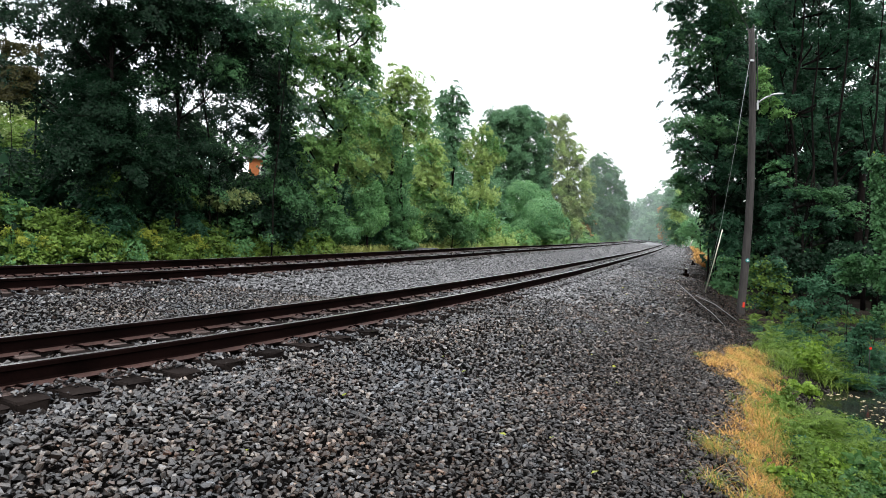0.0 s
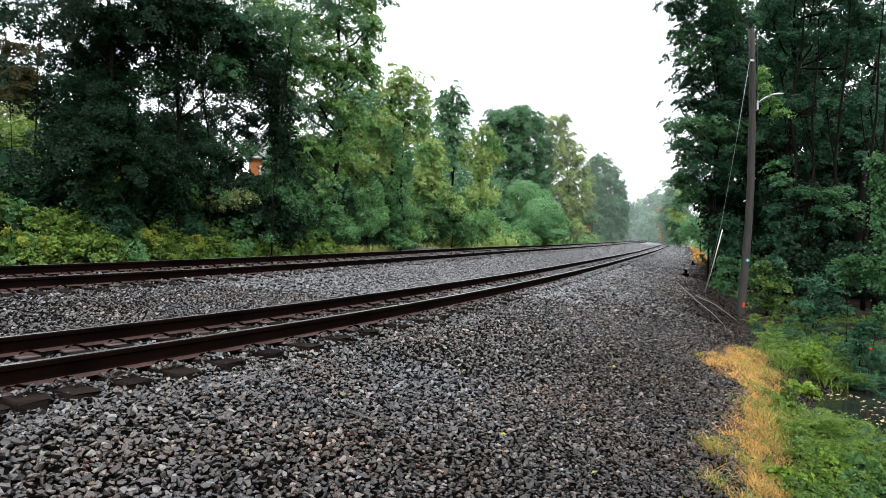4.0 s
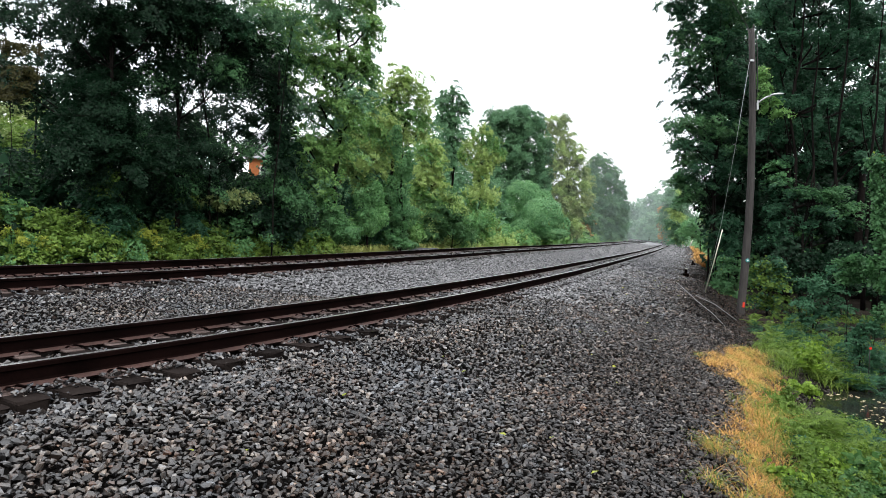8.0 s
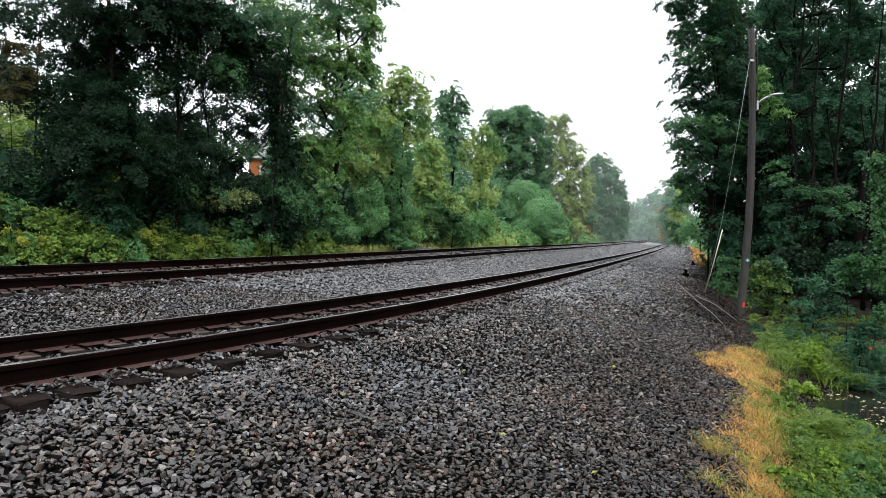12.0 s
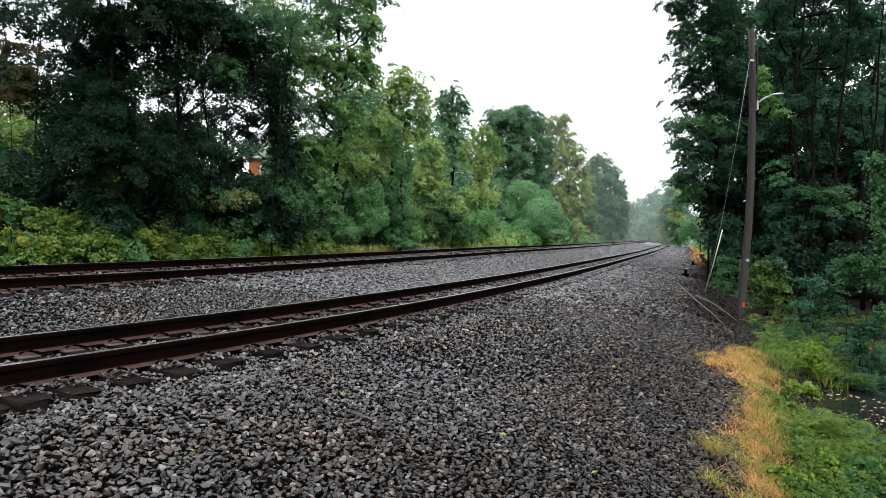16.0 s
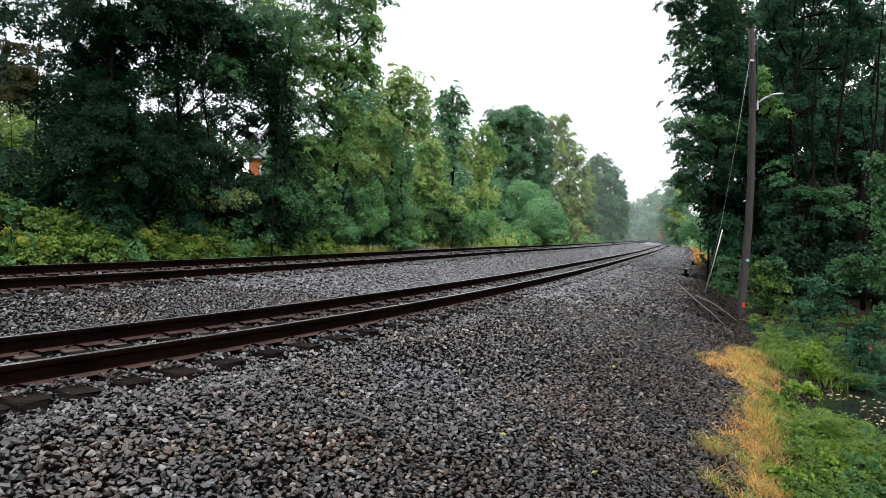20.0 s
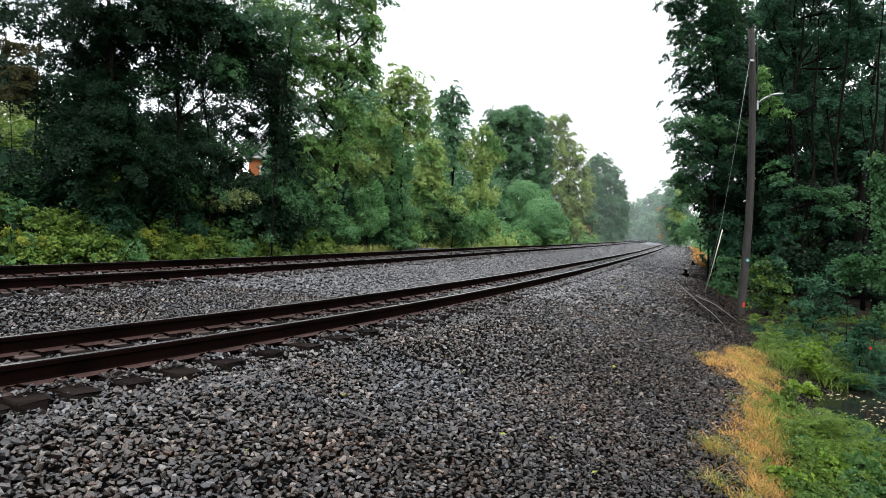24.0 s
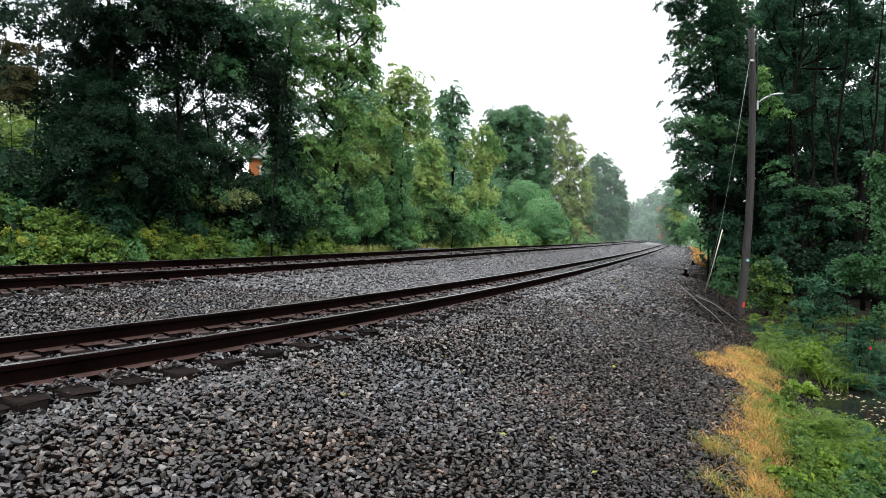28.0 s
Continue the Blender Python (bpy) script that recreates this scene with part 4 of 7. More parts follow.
tree("bush", "leafy green bush at the edge of the wood", -16.18, 29.40,
     [(-0.48, 0.6, 1.72, 0.97, 0.75), (-0.48, 0.0, 1.04, 0.84, 0.62), (0.78, -0.5, 0.98, 0.77, 0.55), (0.65, -1.0, 0.59, 0.92, 0.38)],
     M_WEED, 0.150, trunk=0.05, category="bush", second=(M_IVY, 0.2))
tree("bush", "green bush hung with vines at the edge of the wood", -15.64, 30.80,
     [(-0.35, 0.6, 1.63, 1.02, 0.78), (-0.5, 0.0, 1.04, 0.88, 0.65), (0.78, -0.5, 0.97, 0.81, 0.58), (0.61, -1.0, 0.56, 0.97, 0.4)],
     M_IVY, 0.150, trunk=0.05, category="bush", second=(M_WEED, -0.2))
tree("bush", "dark green bush with some yellow leaves", -14.98, 32.20,
     [(-0.15, 0.6, 1.55, 1.07, 0.81), (-0.52, 0.0, 1.03, 0.92, 0.68), (0.79, -0.5, 0.97, 0.85, 0.61), (0.57, -1.0, 0.53, 1.01, 0.42)],
     M_WEED, 0.150, trunk=0.05, category="bush", second=(M_YELLOW, 1.2))
tree("bush", "bright green bush at the edge of the wood", -14.21, 33.60,
     [(-0.16, 0.6, 1.55, 1.11, 0.85), (-0.55, 0.0, 1.03, 0.96, 0.71), (0.79, -0.5, 0.96, 0.89, 0.63), (0.54, -1.0, 0.5, 1.06, 0.44)],
     M_WEED, 0.150, trunk=0.05, category="bush", second=(M_IVY, 0.5))
tree("bush", "leafy green bush at the edge of the wood", -13.31, 35.00,
     [(-0.15, 0.6, 1.55, 1.16, 0.88), (-0.57, 0.0, 1.03, 1.0, 0.74), (0.79, -0.5, 0.95, 0.92, 0.66), (0.5, -1.0, 0.47, 1.1, 0.45)],
     M_WEED, 0.150, trunk=0.05, category="bush", second=(M_IVY, 0.2))
tree("bush", "green bush hung with vines at the edge of the wood", -12.26, 36.30,
     [(-0.33, 0.6, 1.54, 1.2, 0.92), (-0.59, 0.0, 1.03, 1.04, 0.76), (0.79, -0.5, 0.95, 0.96, 0.68), (0.46, -1.0, 0.45, 1.15, 0.47)],
     M_IVY, 0.150, trunk=0.05, category="bush", second=(M_WEED, -0.2))
tree("bush", "dark green bush with some yellow leaves", -11.07, 37.50,
     [(-0.19, 0.6, 1.54, 1.24, 0.95), (-0.61, 0.0, 1.04, 1.07, 0.79), (0.79, -0.5, 0.95, 0.99, 0.71), (0.42, -1.0, 0.44, 1.19, 0.49)],
     M_WEED, 0.150, trunk=0.05, category="bush", second=(M_YELLOW, 1.2))
tree("bush", "bright green bush at the edge of the wood", -9.76, 38.60,
     [(-0.27, 0.6, 1.54, 1.27, 0.97), (-0.63, 0.0, 1.05, 1.11, 0.81), (0.79, -0.5, 0.96, 1.02, 0.73), (0.38, -1.0, 0.43, 1.22, 0.5)],
     M_WEED, 0.150, trunk=0.05, category="bush", second=(M_IVY, 0.5))
tree("bush", "leafy green bush at the edge of the wood", -8.35, 39.70,
     [(-0.29, 0.6, 1.53, 1.31, 1.0), (-0.65, 0.0, 1.06, 1.14, 0.83), (0.79, -0.5, 0.97, 1.05, 0.75), (0.35, -1.0, 0.42, 1.26, 0.52)],
     M_WEED, 0.150, trunk=0.05, category="bush", second=(M_IVY, 0.2))
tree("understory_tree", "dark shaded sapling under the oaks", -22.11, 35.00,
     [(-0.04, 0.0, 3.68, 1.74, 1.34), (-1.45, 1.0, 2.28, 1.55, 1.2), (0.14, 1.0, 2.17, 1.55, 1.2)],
     M_SHADED, 0.190, trunk=0.08, density=0.9, second=(M_LEAFY, 1.5))
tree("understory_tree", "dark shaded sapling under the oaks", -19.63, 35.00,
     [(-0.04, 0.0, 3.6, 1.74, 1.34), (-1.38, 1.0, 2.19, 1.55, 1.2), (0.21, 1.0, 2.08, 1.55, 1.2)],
     M_SHADED, 0.190, trunk=0.08, density=0.9, second=(M_LEAFY, 0.9))
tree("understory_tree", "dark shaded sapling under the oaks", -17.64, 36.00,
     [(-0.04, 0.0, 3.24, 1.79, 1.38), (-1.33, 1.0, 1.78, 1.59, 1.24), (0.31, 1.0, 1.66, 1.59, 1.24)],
     M_SHADED, 0.190, trunk=0.08, density=0.9, second=(M_LEAFY, 1.5))
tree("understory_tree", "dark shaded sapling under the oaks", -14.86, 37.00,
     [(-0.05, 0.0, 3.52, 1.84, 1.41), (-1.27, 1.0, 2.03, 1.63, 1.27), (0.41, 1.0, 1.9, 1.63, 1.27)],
     M_SHADED, 0.190, trunk=0.08, density=0.9, second=(M_LEAFY, 0.9))
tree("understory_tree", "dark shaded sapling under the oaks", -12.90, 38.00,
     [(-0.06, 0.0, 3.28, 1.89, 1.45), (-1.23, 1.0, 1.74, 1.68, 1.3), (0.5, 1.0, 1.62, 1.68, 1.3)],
     M_SHADED, 0.190, trunk=0.08, density=0.9, second=(M_LEAFY, 1.5))
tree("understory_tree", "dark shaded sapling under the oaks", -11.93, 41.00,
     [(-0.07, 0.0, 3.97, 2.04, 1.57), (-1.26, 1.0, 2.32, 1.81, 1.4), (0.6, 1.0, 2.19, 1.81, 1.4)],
     M_SHADED, 0.190, trunk=0.08, density=0.9, second=(M_LEAFY, 0.9))
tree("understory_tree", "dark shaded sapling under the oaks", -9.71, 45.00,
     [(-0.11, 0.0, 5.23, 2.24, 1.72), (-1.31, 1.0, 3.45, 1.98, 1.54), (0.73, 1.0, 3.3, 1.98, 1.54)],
     M_SHADED, 0.190, trunk=0.08, density=0.9, second=(M_LEAFY, 1.5))
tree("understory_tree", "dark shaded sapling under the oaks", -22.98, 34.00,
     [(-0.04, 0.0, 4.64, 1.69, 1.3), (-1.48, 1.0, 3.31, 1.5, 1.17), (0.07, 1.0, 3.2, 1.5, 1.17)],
     M_SHADED, 0.190, trunk=0.08, density=0.9, second=(M_LEAFY, 0.9))
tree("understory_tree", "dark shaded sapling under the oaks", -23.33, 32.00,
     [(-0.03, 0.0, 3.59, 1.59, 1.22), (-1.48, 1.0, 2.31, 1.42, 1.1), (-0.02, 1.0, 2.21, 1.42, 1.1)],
     M_SHADED, 0.190, trunk=0.08, density=0.9, second=(M_LEAFY, 1.5))
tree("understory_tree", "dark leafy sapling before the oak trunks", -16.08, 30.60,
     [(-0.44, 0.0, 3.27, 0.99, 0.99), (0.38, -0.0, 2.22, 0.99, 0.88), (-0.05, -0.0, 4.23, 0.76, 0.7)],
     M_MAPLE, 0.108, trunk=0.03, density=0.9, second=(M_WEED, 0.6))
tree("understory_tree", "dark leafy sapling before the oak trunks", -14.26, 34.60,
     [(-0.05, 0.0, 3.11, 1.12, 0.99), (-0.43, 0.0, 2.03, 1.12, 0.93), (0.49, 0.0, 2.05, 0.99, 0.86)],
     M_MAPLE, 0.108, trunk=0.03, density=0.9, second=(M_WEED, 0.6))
tree("yellow_sapling", "sapling with yellow-green leaves under dark oaks", -12.70, 36.00,
     [(-0.05, 0.0, 3.36, 1.44, 0.48), (1.05, 0.0, 3.71, 0.76, 0.41)],
     M_OLIVE, 0.123, trunk=0.05, density=0.8)
tree("woodland_tree", "broadleaf tree deeper in the wood", -33.61, 45.00,
     [(-0.06, 0.0, 7.39, 2.36, 2.15), (-1.23, 0.0, 4.58, 2.36, 2.15), (1.15, 0.0, 4.65, 2.36, 2.15), (-0.02, 0.0, 2.24, 2.58, 1.72)],
     M_SHADED, 0.380, trunk=0.25, density=0.8)
tree("woodland_tree", "broadleaf tree deeper in the wood", -32.91, 50.00,
     [(-0.08, 0.0, 7.87, 2.63, 2.39), (-1.38, 0.0, 4.75, 2.63, 2.39), (1.27, 0.0, 4.83, 2.63, 2.39), (-0.03, 0.0, 2.14, 2.87, 1.91)],
     M_WEED, 0.2, trunk=0.25, density=0.8)
tree("woodland_tree", "broadleaf tree deeper in the wood", -28.20, 48.00,
     [(-0.06, 0.0, 4.98, 2.52, 2.29), (-1.3, 0.0, 1.98, 2.52, 2.29), (1.24, 0.0, 2.05, 2.52, 2.29), (0.0, 0.0, -0.53, 2.75, 1.83)],
     M_SHADED, 0.380, trunk=0.25, density=0.8)
tree("woodland_tree", "broadleaf tree deeper in the wood", -24.72, 50.00,
     [(-0.09, 0.0, 6.1, 2.63, 2.39), (-1.38, -0.0, 2.98, 2.63, 2.39), (1.28, 0.0, 3.05, 2.63, 2.39), (-0.01, -0.0, 0.36, 2.87, 1.91)],
     M_SHADED, 0.380, trunk=0.25, density=0.8)
tree("woodland_tree", "broadleaf tree deeper in the wood", -20.88, 52.00,
     [(-0.09, 0.0, 5.01, 2.73, 2.48), (-1.42, -0.0, 1.76, 2.73, 2.48), (1.34, 0.0, 1.84, 2.73, 2.48), (0.01, 0.0, -0.96, 2.98, 1.99)],
     M_SHADED, 0.380, trunk=0.25, density=0.8)
tree("woodland_tree", "broadleaf tree deeper in the wood", -18.34, 54.00,
     [(-0.09, -0.0, 4.26, 2.84, 2.58), (-1.46, -0.0, 0.88, 2.84, 2.58), (1.41, -0.0, 0.96, 2.84, 2.58), (0.03, -0.0, -1.95, 3.1, 2.06)],
     M_SHADED, 0.380, trunk=0.25, density=0.8)
tree("woodland_tree", "broadleaf tree deeper in the wood", -13.54, 58.00,
     [(-0.18, 0.0, 8.15, 3.05, 2.77), (-1.65, 0.0, 4.53, 3.05, 2.77), (1.43, 0.0, 4.62, 3.05, 2.77), (-0.04, 0.0, 1.5, 3.32, 2.22)],
     M_BLUE, 0.380, trunk=0.25, density=0.8)
tree("woodland_tree", "broadleaf tree deeper in the wood", -10.08, 62.00,
     [(-0.19, 0.0, 7.59, 3.26, 2.96), (-1.74, 0.0, 3.72, 3.26, 2.96), (1.54, 0.0, 3.81, 3.26, 2.96), (-0.03, 0.0, 0.48, 3.55, 2.37)],
     M_BLUE, 0.380, trunk=0.25, density=0.8, clump=0.36)
tree("woodland_tree", "broadleaf tree deeper in the wood", -6.43, 70.00,
     [(-0.22, 0.0, 7.81, 3.68, 3.34), (-1.96, 0.0, 3.44, 3.68, 3.34), (1.75, 0.0, 3.54, 3.68, 3.34), (-0.02, 0.0, -0.22, 4.01, 2.67)],
     M_BLUE, 0.380, trunk=0.25, density=0.8, clump=0.36)
tree("woodland_tree", "broadleaf tree deeper in the wood", -1.77, 84.00,
     [(-0.24, 0.0, 7.62, 4.41, 4.01), (-2.33, 0.0, 2.38, 4.41, 4.01), (2.13, 0.0, 2.5, 4.41, 4.01), (0.02, 0.0, -2.02, 4.81, 3.21)],
     M_BLUE, 0.380, trunk=0.25, density=0.8, clump=0.36)
tree("woodland_tree", "broadleaf tree deeper in the wood", 4.98, 100.00,
     [(-0.25, -0.0, 7.1, 5.25, 4.78), (-2.73, 0.0, 0.85, 5.25, 4.78), (2.58, 0.0, 0.99, 5.25, 4.78), (0.08, 0.0, -4.39, 5.73, 3.82)],
     M_BLUE, 0.380, trunk=0.25, density=0.8, clump=0.36)
tree("woodland_tree", "broadleaf tree deeper in the wood", -9.16, 72.00,
     [(-0.38, 0.0, 14.85, 3.78, 3.44), (-2.18, 0.0, 10.38, 3.78, 3.44), (1.63, 0.0, 10.49, 3.78, 3.44), (-0.18, 0.0, 6.64, 4.13, 2.75)],
     M_BLUE, 0.380, trunk=0.25, density=0.8, clump=0.36)
tree("woodland_tree", "broadleaf tree deeper in the wood", -0.32, 96.00,
     [(-0.46, 0.0, 15.2, 5.04, 4.59), (-2.84, 0.0, 9.23, 5.04, 4.59), (2.24, 0.0, 9.37, 5.04, 4.59), (-0.16, 0.0, 4.23, 5.5, 3.67)],
     M_BLUE, 0.380, trunk=0.25, density=0.8, clump=0.36)
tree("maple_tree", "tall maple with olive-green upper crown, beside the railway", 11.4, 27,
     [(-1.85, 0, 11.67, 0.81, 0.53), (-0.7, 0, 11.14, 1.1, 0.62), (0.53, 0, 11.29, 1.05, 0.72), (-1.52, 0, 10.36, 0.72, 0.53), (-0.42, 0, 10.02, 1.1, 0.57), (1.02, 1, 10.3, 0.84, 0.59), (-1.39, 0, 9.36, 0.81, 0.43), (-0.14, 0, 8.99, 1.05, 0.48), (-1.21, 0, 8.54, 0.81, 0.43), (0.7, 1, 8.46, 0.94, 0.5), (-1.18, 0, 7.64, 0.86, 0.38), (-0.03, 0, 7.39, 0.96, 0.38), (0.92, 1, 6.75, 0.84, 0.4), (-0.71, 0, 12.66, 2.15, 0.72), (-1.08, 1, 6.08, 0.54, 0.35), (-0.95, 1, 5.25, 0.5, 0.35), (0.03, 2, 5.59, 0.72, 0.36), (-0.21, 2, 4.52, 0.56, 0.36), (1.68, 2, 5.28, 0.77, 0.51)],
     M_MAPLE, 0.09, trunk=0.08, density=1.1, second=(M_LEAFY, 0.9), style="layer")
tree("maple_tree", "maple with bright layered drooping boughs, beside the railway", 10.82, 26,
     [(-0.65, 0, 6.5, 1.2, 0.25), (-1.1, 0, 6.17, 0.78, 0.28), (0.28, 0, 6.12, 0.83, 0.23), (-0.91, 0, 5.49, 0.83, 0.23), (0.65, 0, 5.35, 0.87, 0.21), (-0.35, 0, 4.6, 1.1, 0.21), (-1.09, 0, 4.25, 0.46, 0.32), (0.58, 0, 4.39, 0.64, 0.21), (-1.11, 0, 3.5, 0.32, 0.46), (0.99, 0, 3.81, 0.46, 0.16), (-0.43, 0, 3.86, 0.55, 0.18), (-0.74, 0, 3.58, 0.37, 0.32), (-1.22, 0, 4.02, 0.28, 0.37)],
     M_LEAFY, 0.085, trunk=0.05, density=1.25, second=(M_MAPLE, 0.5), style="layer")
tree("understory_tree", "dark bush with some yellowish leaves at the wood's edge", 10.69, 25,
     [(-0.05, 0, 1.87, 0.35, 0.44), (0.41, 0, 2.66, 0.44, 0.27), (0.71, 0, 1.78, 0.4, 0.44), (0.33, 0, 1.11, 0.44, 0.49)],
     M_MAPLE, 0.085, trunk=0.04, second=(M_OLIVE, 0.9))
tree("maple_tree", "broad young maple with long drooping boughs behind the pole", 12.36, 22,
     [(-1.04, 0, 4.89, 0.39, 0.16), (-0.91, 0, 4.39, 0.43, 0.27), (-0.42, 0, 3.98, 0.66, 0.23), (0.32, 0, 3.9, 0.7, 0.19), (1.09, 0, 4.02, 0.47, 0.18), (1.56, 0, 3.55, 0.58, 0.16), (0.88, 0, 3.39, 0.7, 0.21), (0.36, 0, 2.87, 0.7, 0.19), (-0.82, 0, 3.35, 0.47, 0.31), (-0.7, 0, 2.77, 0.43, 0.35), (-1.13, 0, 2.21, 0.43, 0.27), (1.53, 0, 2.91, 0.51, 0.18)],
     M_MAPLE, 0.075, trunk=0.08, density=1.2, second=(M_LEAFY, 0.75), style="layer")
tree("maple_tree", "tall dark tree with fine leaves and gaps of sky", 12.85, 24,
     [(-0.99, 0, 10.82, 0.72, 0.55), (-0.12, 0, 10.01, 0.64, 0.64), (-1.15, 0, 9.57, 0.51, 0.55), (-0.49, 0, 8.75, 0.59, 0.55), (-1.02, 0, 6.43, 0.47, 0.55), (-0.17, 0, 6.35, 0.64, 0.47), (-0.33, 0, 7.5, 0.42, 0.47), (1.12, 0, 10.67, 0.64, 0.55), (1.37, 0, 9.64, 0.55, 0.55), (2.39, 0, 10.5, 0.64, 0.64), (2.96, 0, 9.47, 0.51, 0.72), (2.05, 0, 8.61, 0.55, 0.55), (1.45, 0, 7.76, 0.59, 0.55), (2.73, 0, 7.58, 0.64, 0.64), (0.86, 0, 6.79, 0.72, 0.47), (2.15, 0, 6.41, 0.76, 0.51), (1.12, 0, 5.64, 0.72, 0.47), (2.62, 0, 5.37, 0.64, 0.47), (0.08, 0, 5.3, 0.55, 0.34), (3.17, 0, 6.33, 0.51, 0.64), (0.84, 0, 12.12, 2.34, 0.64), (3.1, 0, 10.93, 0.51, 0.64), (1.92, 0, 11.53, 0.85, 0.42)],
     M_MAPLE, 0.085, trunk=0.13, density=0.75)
tree("bush", "yellow-green broad-leaved bush beside the utility pole", 9.7, 19,
     [(-0.26, 0, 1.48, 0.25, 0.2), (0.12, 0, 1.62, 0.27, 0.2), (0.43, 0, 1.25, 0.24, 0.2), (-0.12, 0, 1.06, 0.3, 0.2), (0.27, 0, 0.85, 0.27, 0.17), (-0.27, 0, 0.5, 0.27, 0.12), (0.34, 0, 0.52, 0.3, 0.12), (0.05, 0, 0.22, 0.24, 0.12)],
     M_MAPLE, 0.08, trunk=0.02, density=0.9, category="bush", second=(M_WEED, -0.3), style="layer")
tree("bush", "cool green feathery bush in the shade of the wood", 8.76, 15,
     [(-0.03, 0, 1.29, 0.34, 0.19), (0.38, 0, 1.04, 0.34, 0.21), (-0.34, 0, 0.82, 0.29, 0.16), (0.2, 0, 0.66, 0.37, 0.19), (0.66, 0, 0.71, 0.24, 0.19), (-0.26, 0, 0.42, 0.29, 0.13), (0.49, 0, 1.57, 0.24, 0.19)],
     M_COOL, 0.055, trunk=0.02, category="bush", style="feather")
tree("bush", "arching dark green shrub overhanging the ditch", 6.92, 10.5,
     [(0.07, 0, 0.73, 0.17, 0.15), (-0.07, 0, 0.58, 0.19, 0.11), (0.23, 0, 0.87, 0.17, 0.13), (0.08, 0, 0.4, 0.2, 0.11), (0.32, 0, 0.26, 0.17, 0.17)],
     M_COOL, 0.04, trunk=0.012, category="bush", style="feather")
tree("vine_column", "climbing vine with bright leaves at the wood edge", 7.16, 10.5,
     [(-0.09, 0, 3.57, 0.11, 0.11), (0.02, 0, 3.44, 0.09, 0.13), (-0.04, 0, 3.11, 0.1, 0.13), (0.07, 0, 2.84, 0.07, 0.15), (-0.01, 0, 2.56, 0.09, 0.13), (0.06, 0, 2.24, 0.08, 0.15), (-0.02, 0, 1.91, 0.11, 0.11), (0.07, 0, 1.59, 0.08, 0.15), (0.12, 0, 1.17, 0.07, 0.19)],
     M_LEAFY, 0.06, trunk=0.008, category="bush", second=(M_YELLOW, 1.2))
tree("bush", "leafy sprigs hanging at the edge of the ditch", 7.01, 11,
     [(-0.03, 0, 1.82, 0.12, 0.09), (0.16, 0, 1.9, 0.12, 0.09), (-0.08, 0, 1.64, 0.09, 0.08), (0.12, 0, 1.68, 0.09, 0.08), (0.31, 0, 1.78, 0.09, 0.12)],
     M_LEAFY, 0.055, trunk=0.006, density=0.8, category="bush", second=(M_LIME, 1.2))
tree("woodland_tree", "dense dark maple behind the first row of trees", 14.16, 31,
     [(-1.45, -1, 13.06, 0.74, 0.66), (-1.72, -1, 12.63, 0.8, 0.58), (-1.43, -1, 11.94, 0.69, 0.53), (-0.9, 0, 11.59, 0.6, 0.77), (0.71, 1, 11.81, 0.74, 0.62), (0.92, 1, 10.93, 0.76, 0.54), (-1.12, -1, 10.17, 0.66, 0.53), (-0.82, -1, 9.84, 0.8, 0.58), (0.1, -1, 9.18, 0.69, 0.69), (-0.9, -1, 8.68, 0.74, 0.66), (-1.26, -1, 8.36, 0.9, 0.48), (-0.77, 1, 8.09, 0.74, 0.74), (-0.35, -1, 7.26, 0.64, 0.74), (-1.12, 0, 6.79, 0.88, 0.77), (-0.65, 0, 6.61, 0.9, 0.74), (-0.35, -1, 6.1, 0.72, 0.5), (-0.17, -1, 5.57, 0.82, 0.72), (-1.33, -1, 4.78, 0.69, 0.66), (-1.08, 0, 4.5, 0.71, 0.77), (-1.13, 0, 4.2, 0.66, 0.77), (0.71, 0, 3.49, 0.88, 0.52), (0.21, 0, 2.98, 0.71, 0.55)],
     M_SHADED, 0.15, trunk=0.14)
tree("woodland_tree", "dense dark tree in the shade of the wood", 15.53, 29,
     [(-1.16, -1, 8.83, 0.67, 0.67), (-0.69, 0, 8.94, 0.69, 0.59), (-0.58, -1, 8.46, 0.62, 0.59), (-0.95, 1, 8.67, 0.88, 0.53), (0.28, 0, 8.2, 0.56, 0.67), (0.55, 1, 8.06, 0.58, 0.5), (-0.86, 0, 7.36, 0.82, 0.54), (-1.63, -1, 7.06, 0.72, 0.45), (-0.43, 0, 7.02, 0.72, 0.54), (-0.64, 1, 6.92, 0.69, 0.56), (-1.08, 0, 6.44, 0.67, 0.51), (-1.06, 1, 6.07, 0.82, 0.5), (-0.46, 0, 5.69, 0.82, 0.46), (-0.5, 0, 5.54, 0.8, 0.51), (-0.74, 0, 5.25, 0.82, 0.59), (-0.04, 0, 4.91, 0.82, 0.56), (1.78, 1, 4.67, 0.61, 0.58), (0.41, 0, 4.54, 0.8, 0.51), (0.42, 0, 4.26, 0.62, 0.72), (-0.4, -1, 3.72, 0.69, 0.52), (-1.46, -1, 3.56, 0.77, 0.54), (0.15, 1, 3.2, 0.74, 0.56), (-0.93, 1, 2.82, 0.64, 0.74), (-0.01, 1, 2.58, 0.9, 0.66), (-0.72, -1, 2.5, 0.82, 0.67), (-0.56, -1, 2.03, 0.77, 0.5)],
     M_SHADED, 0.22, trunk=0.14)
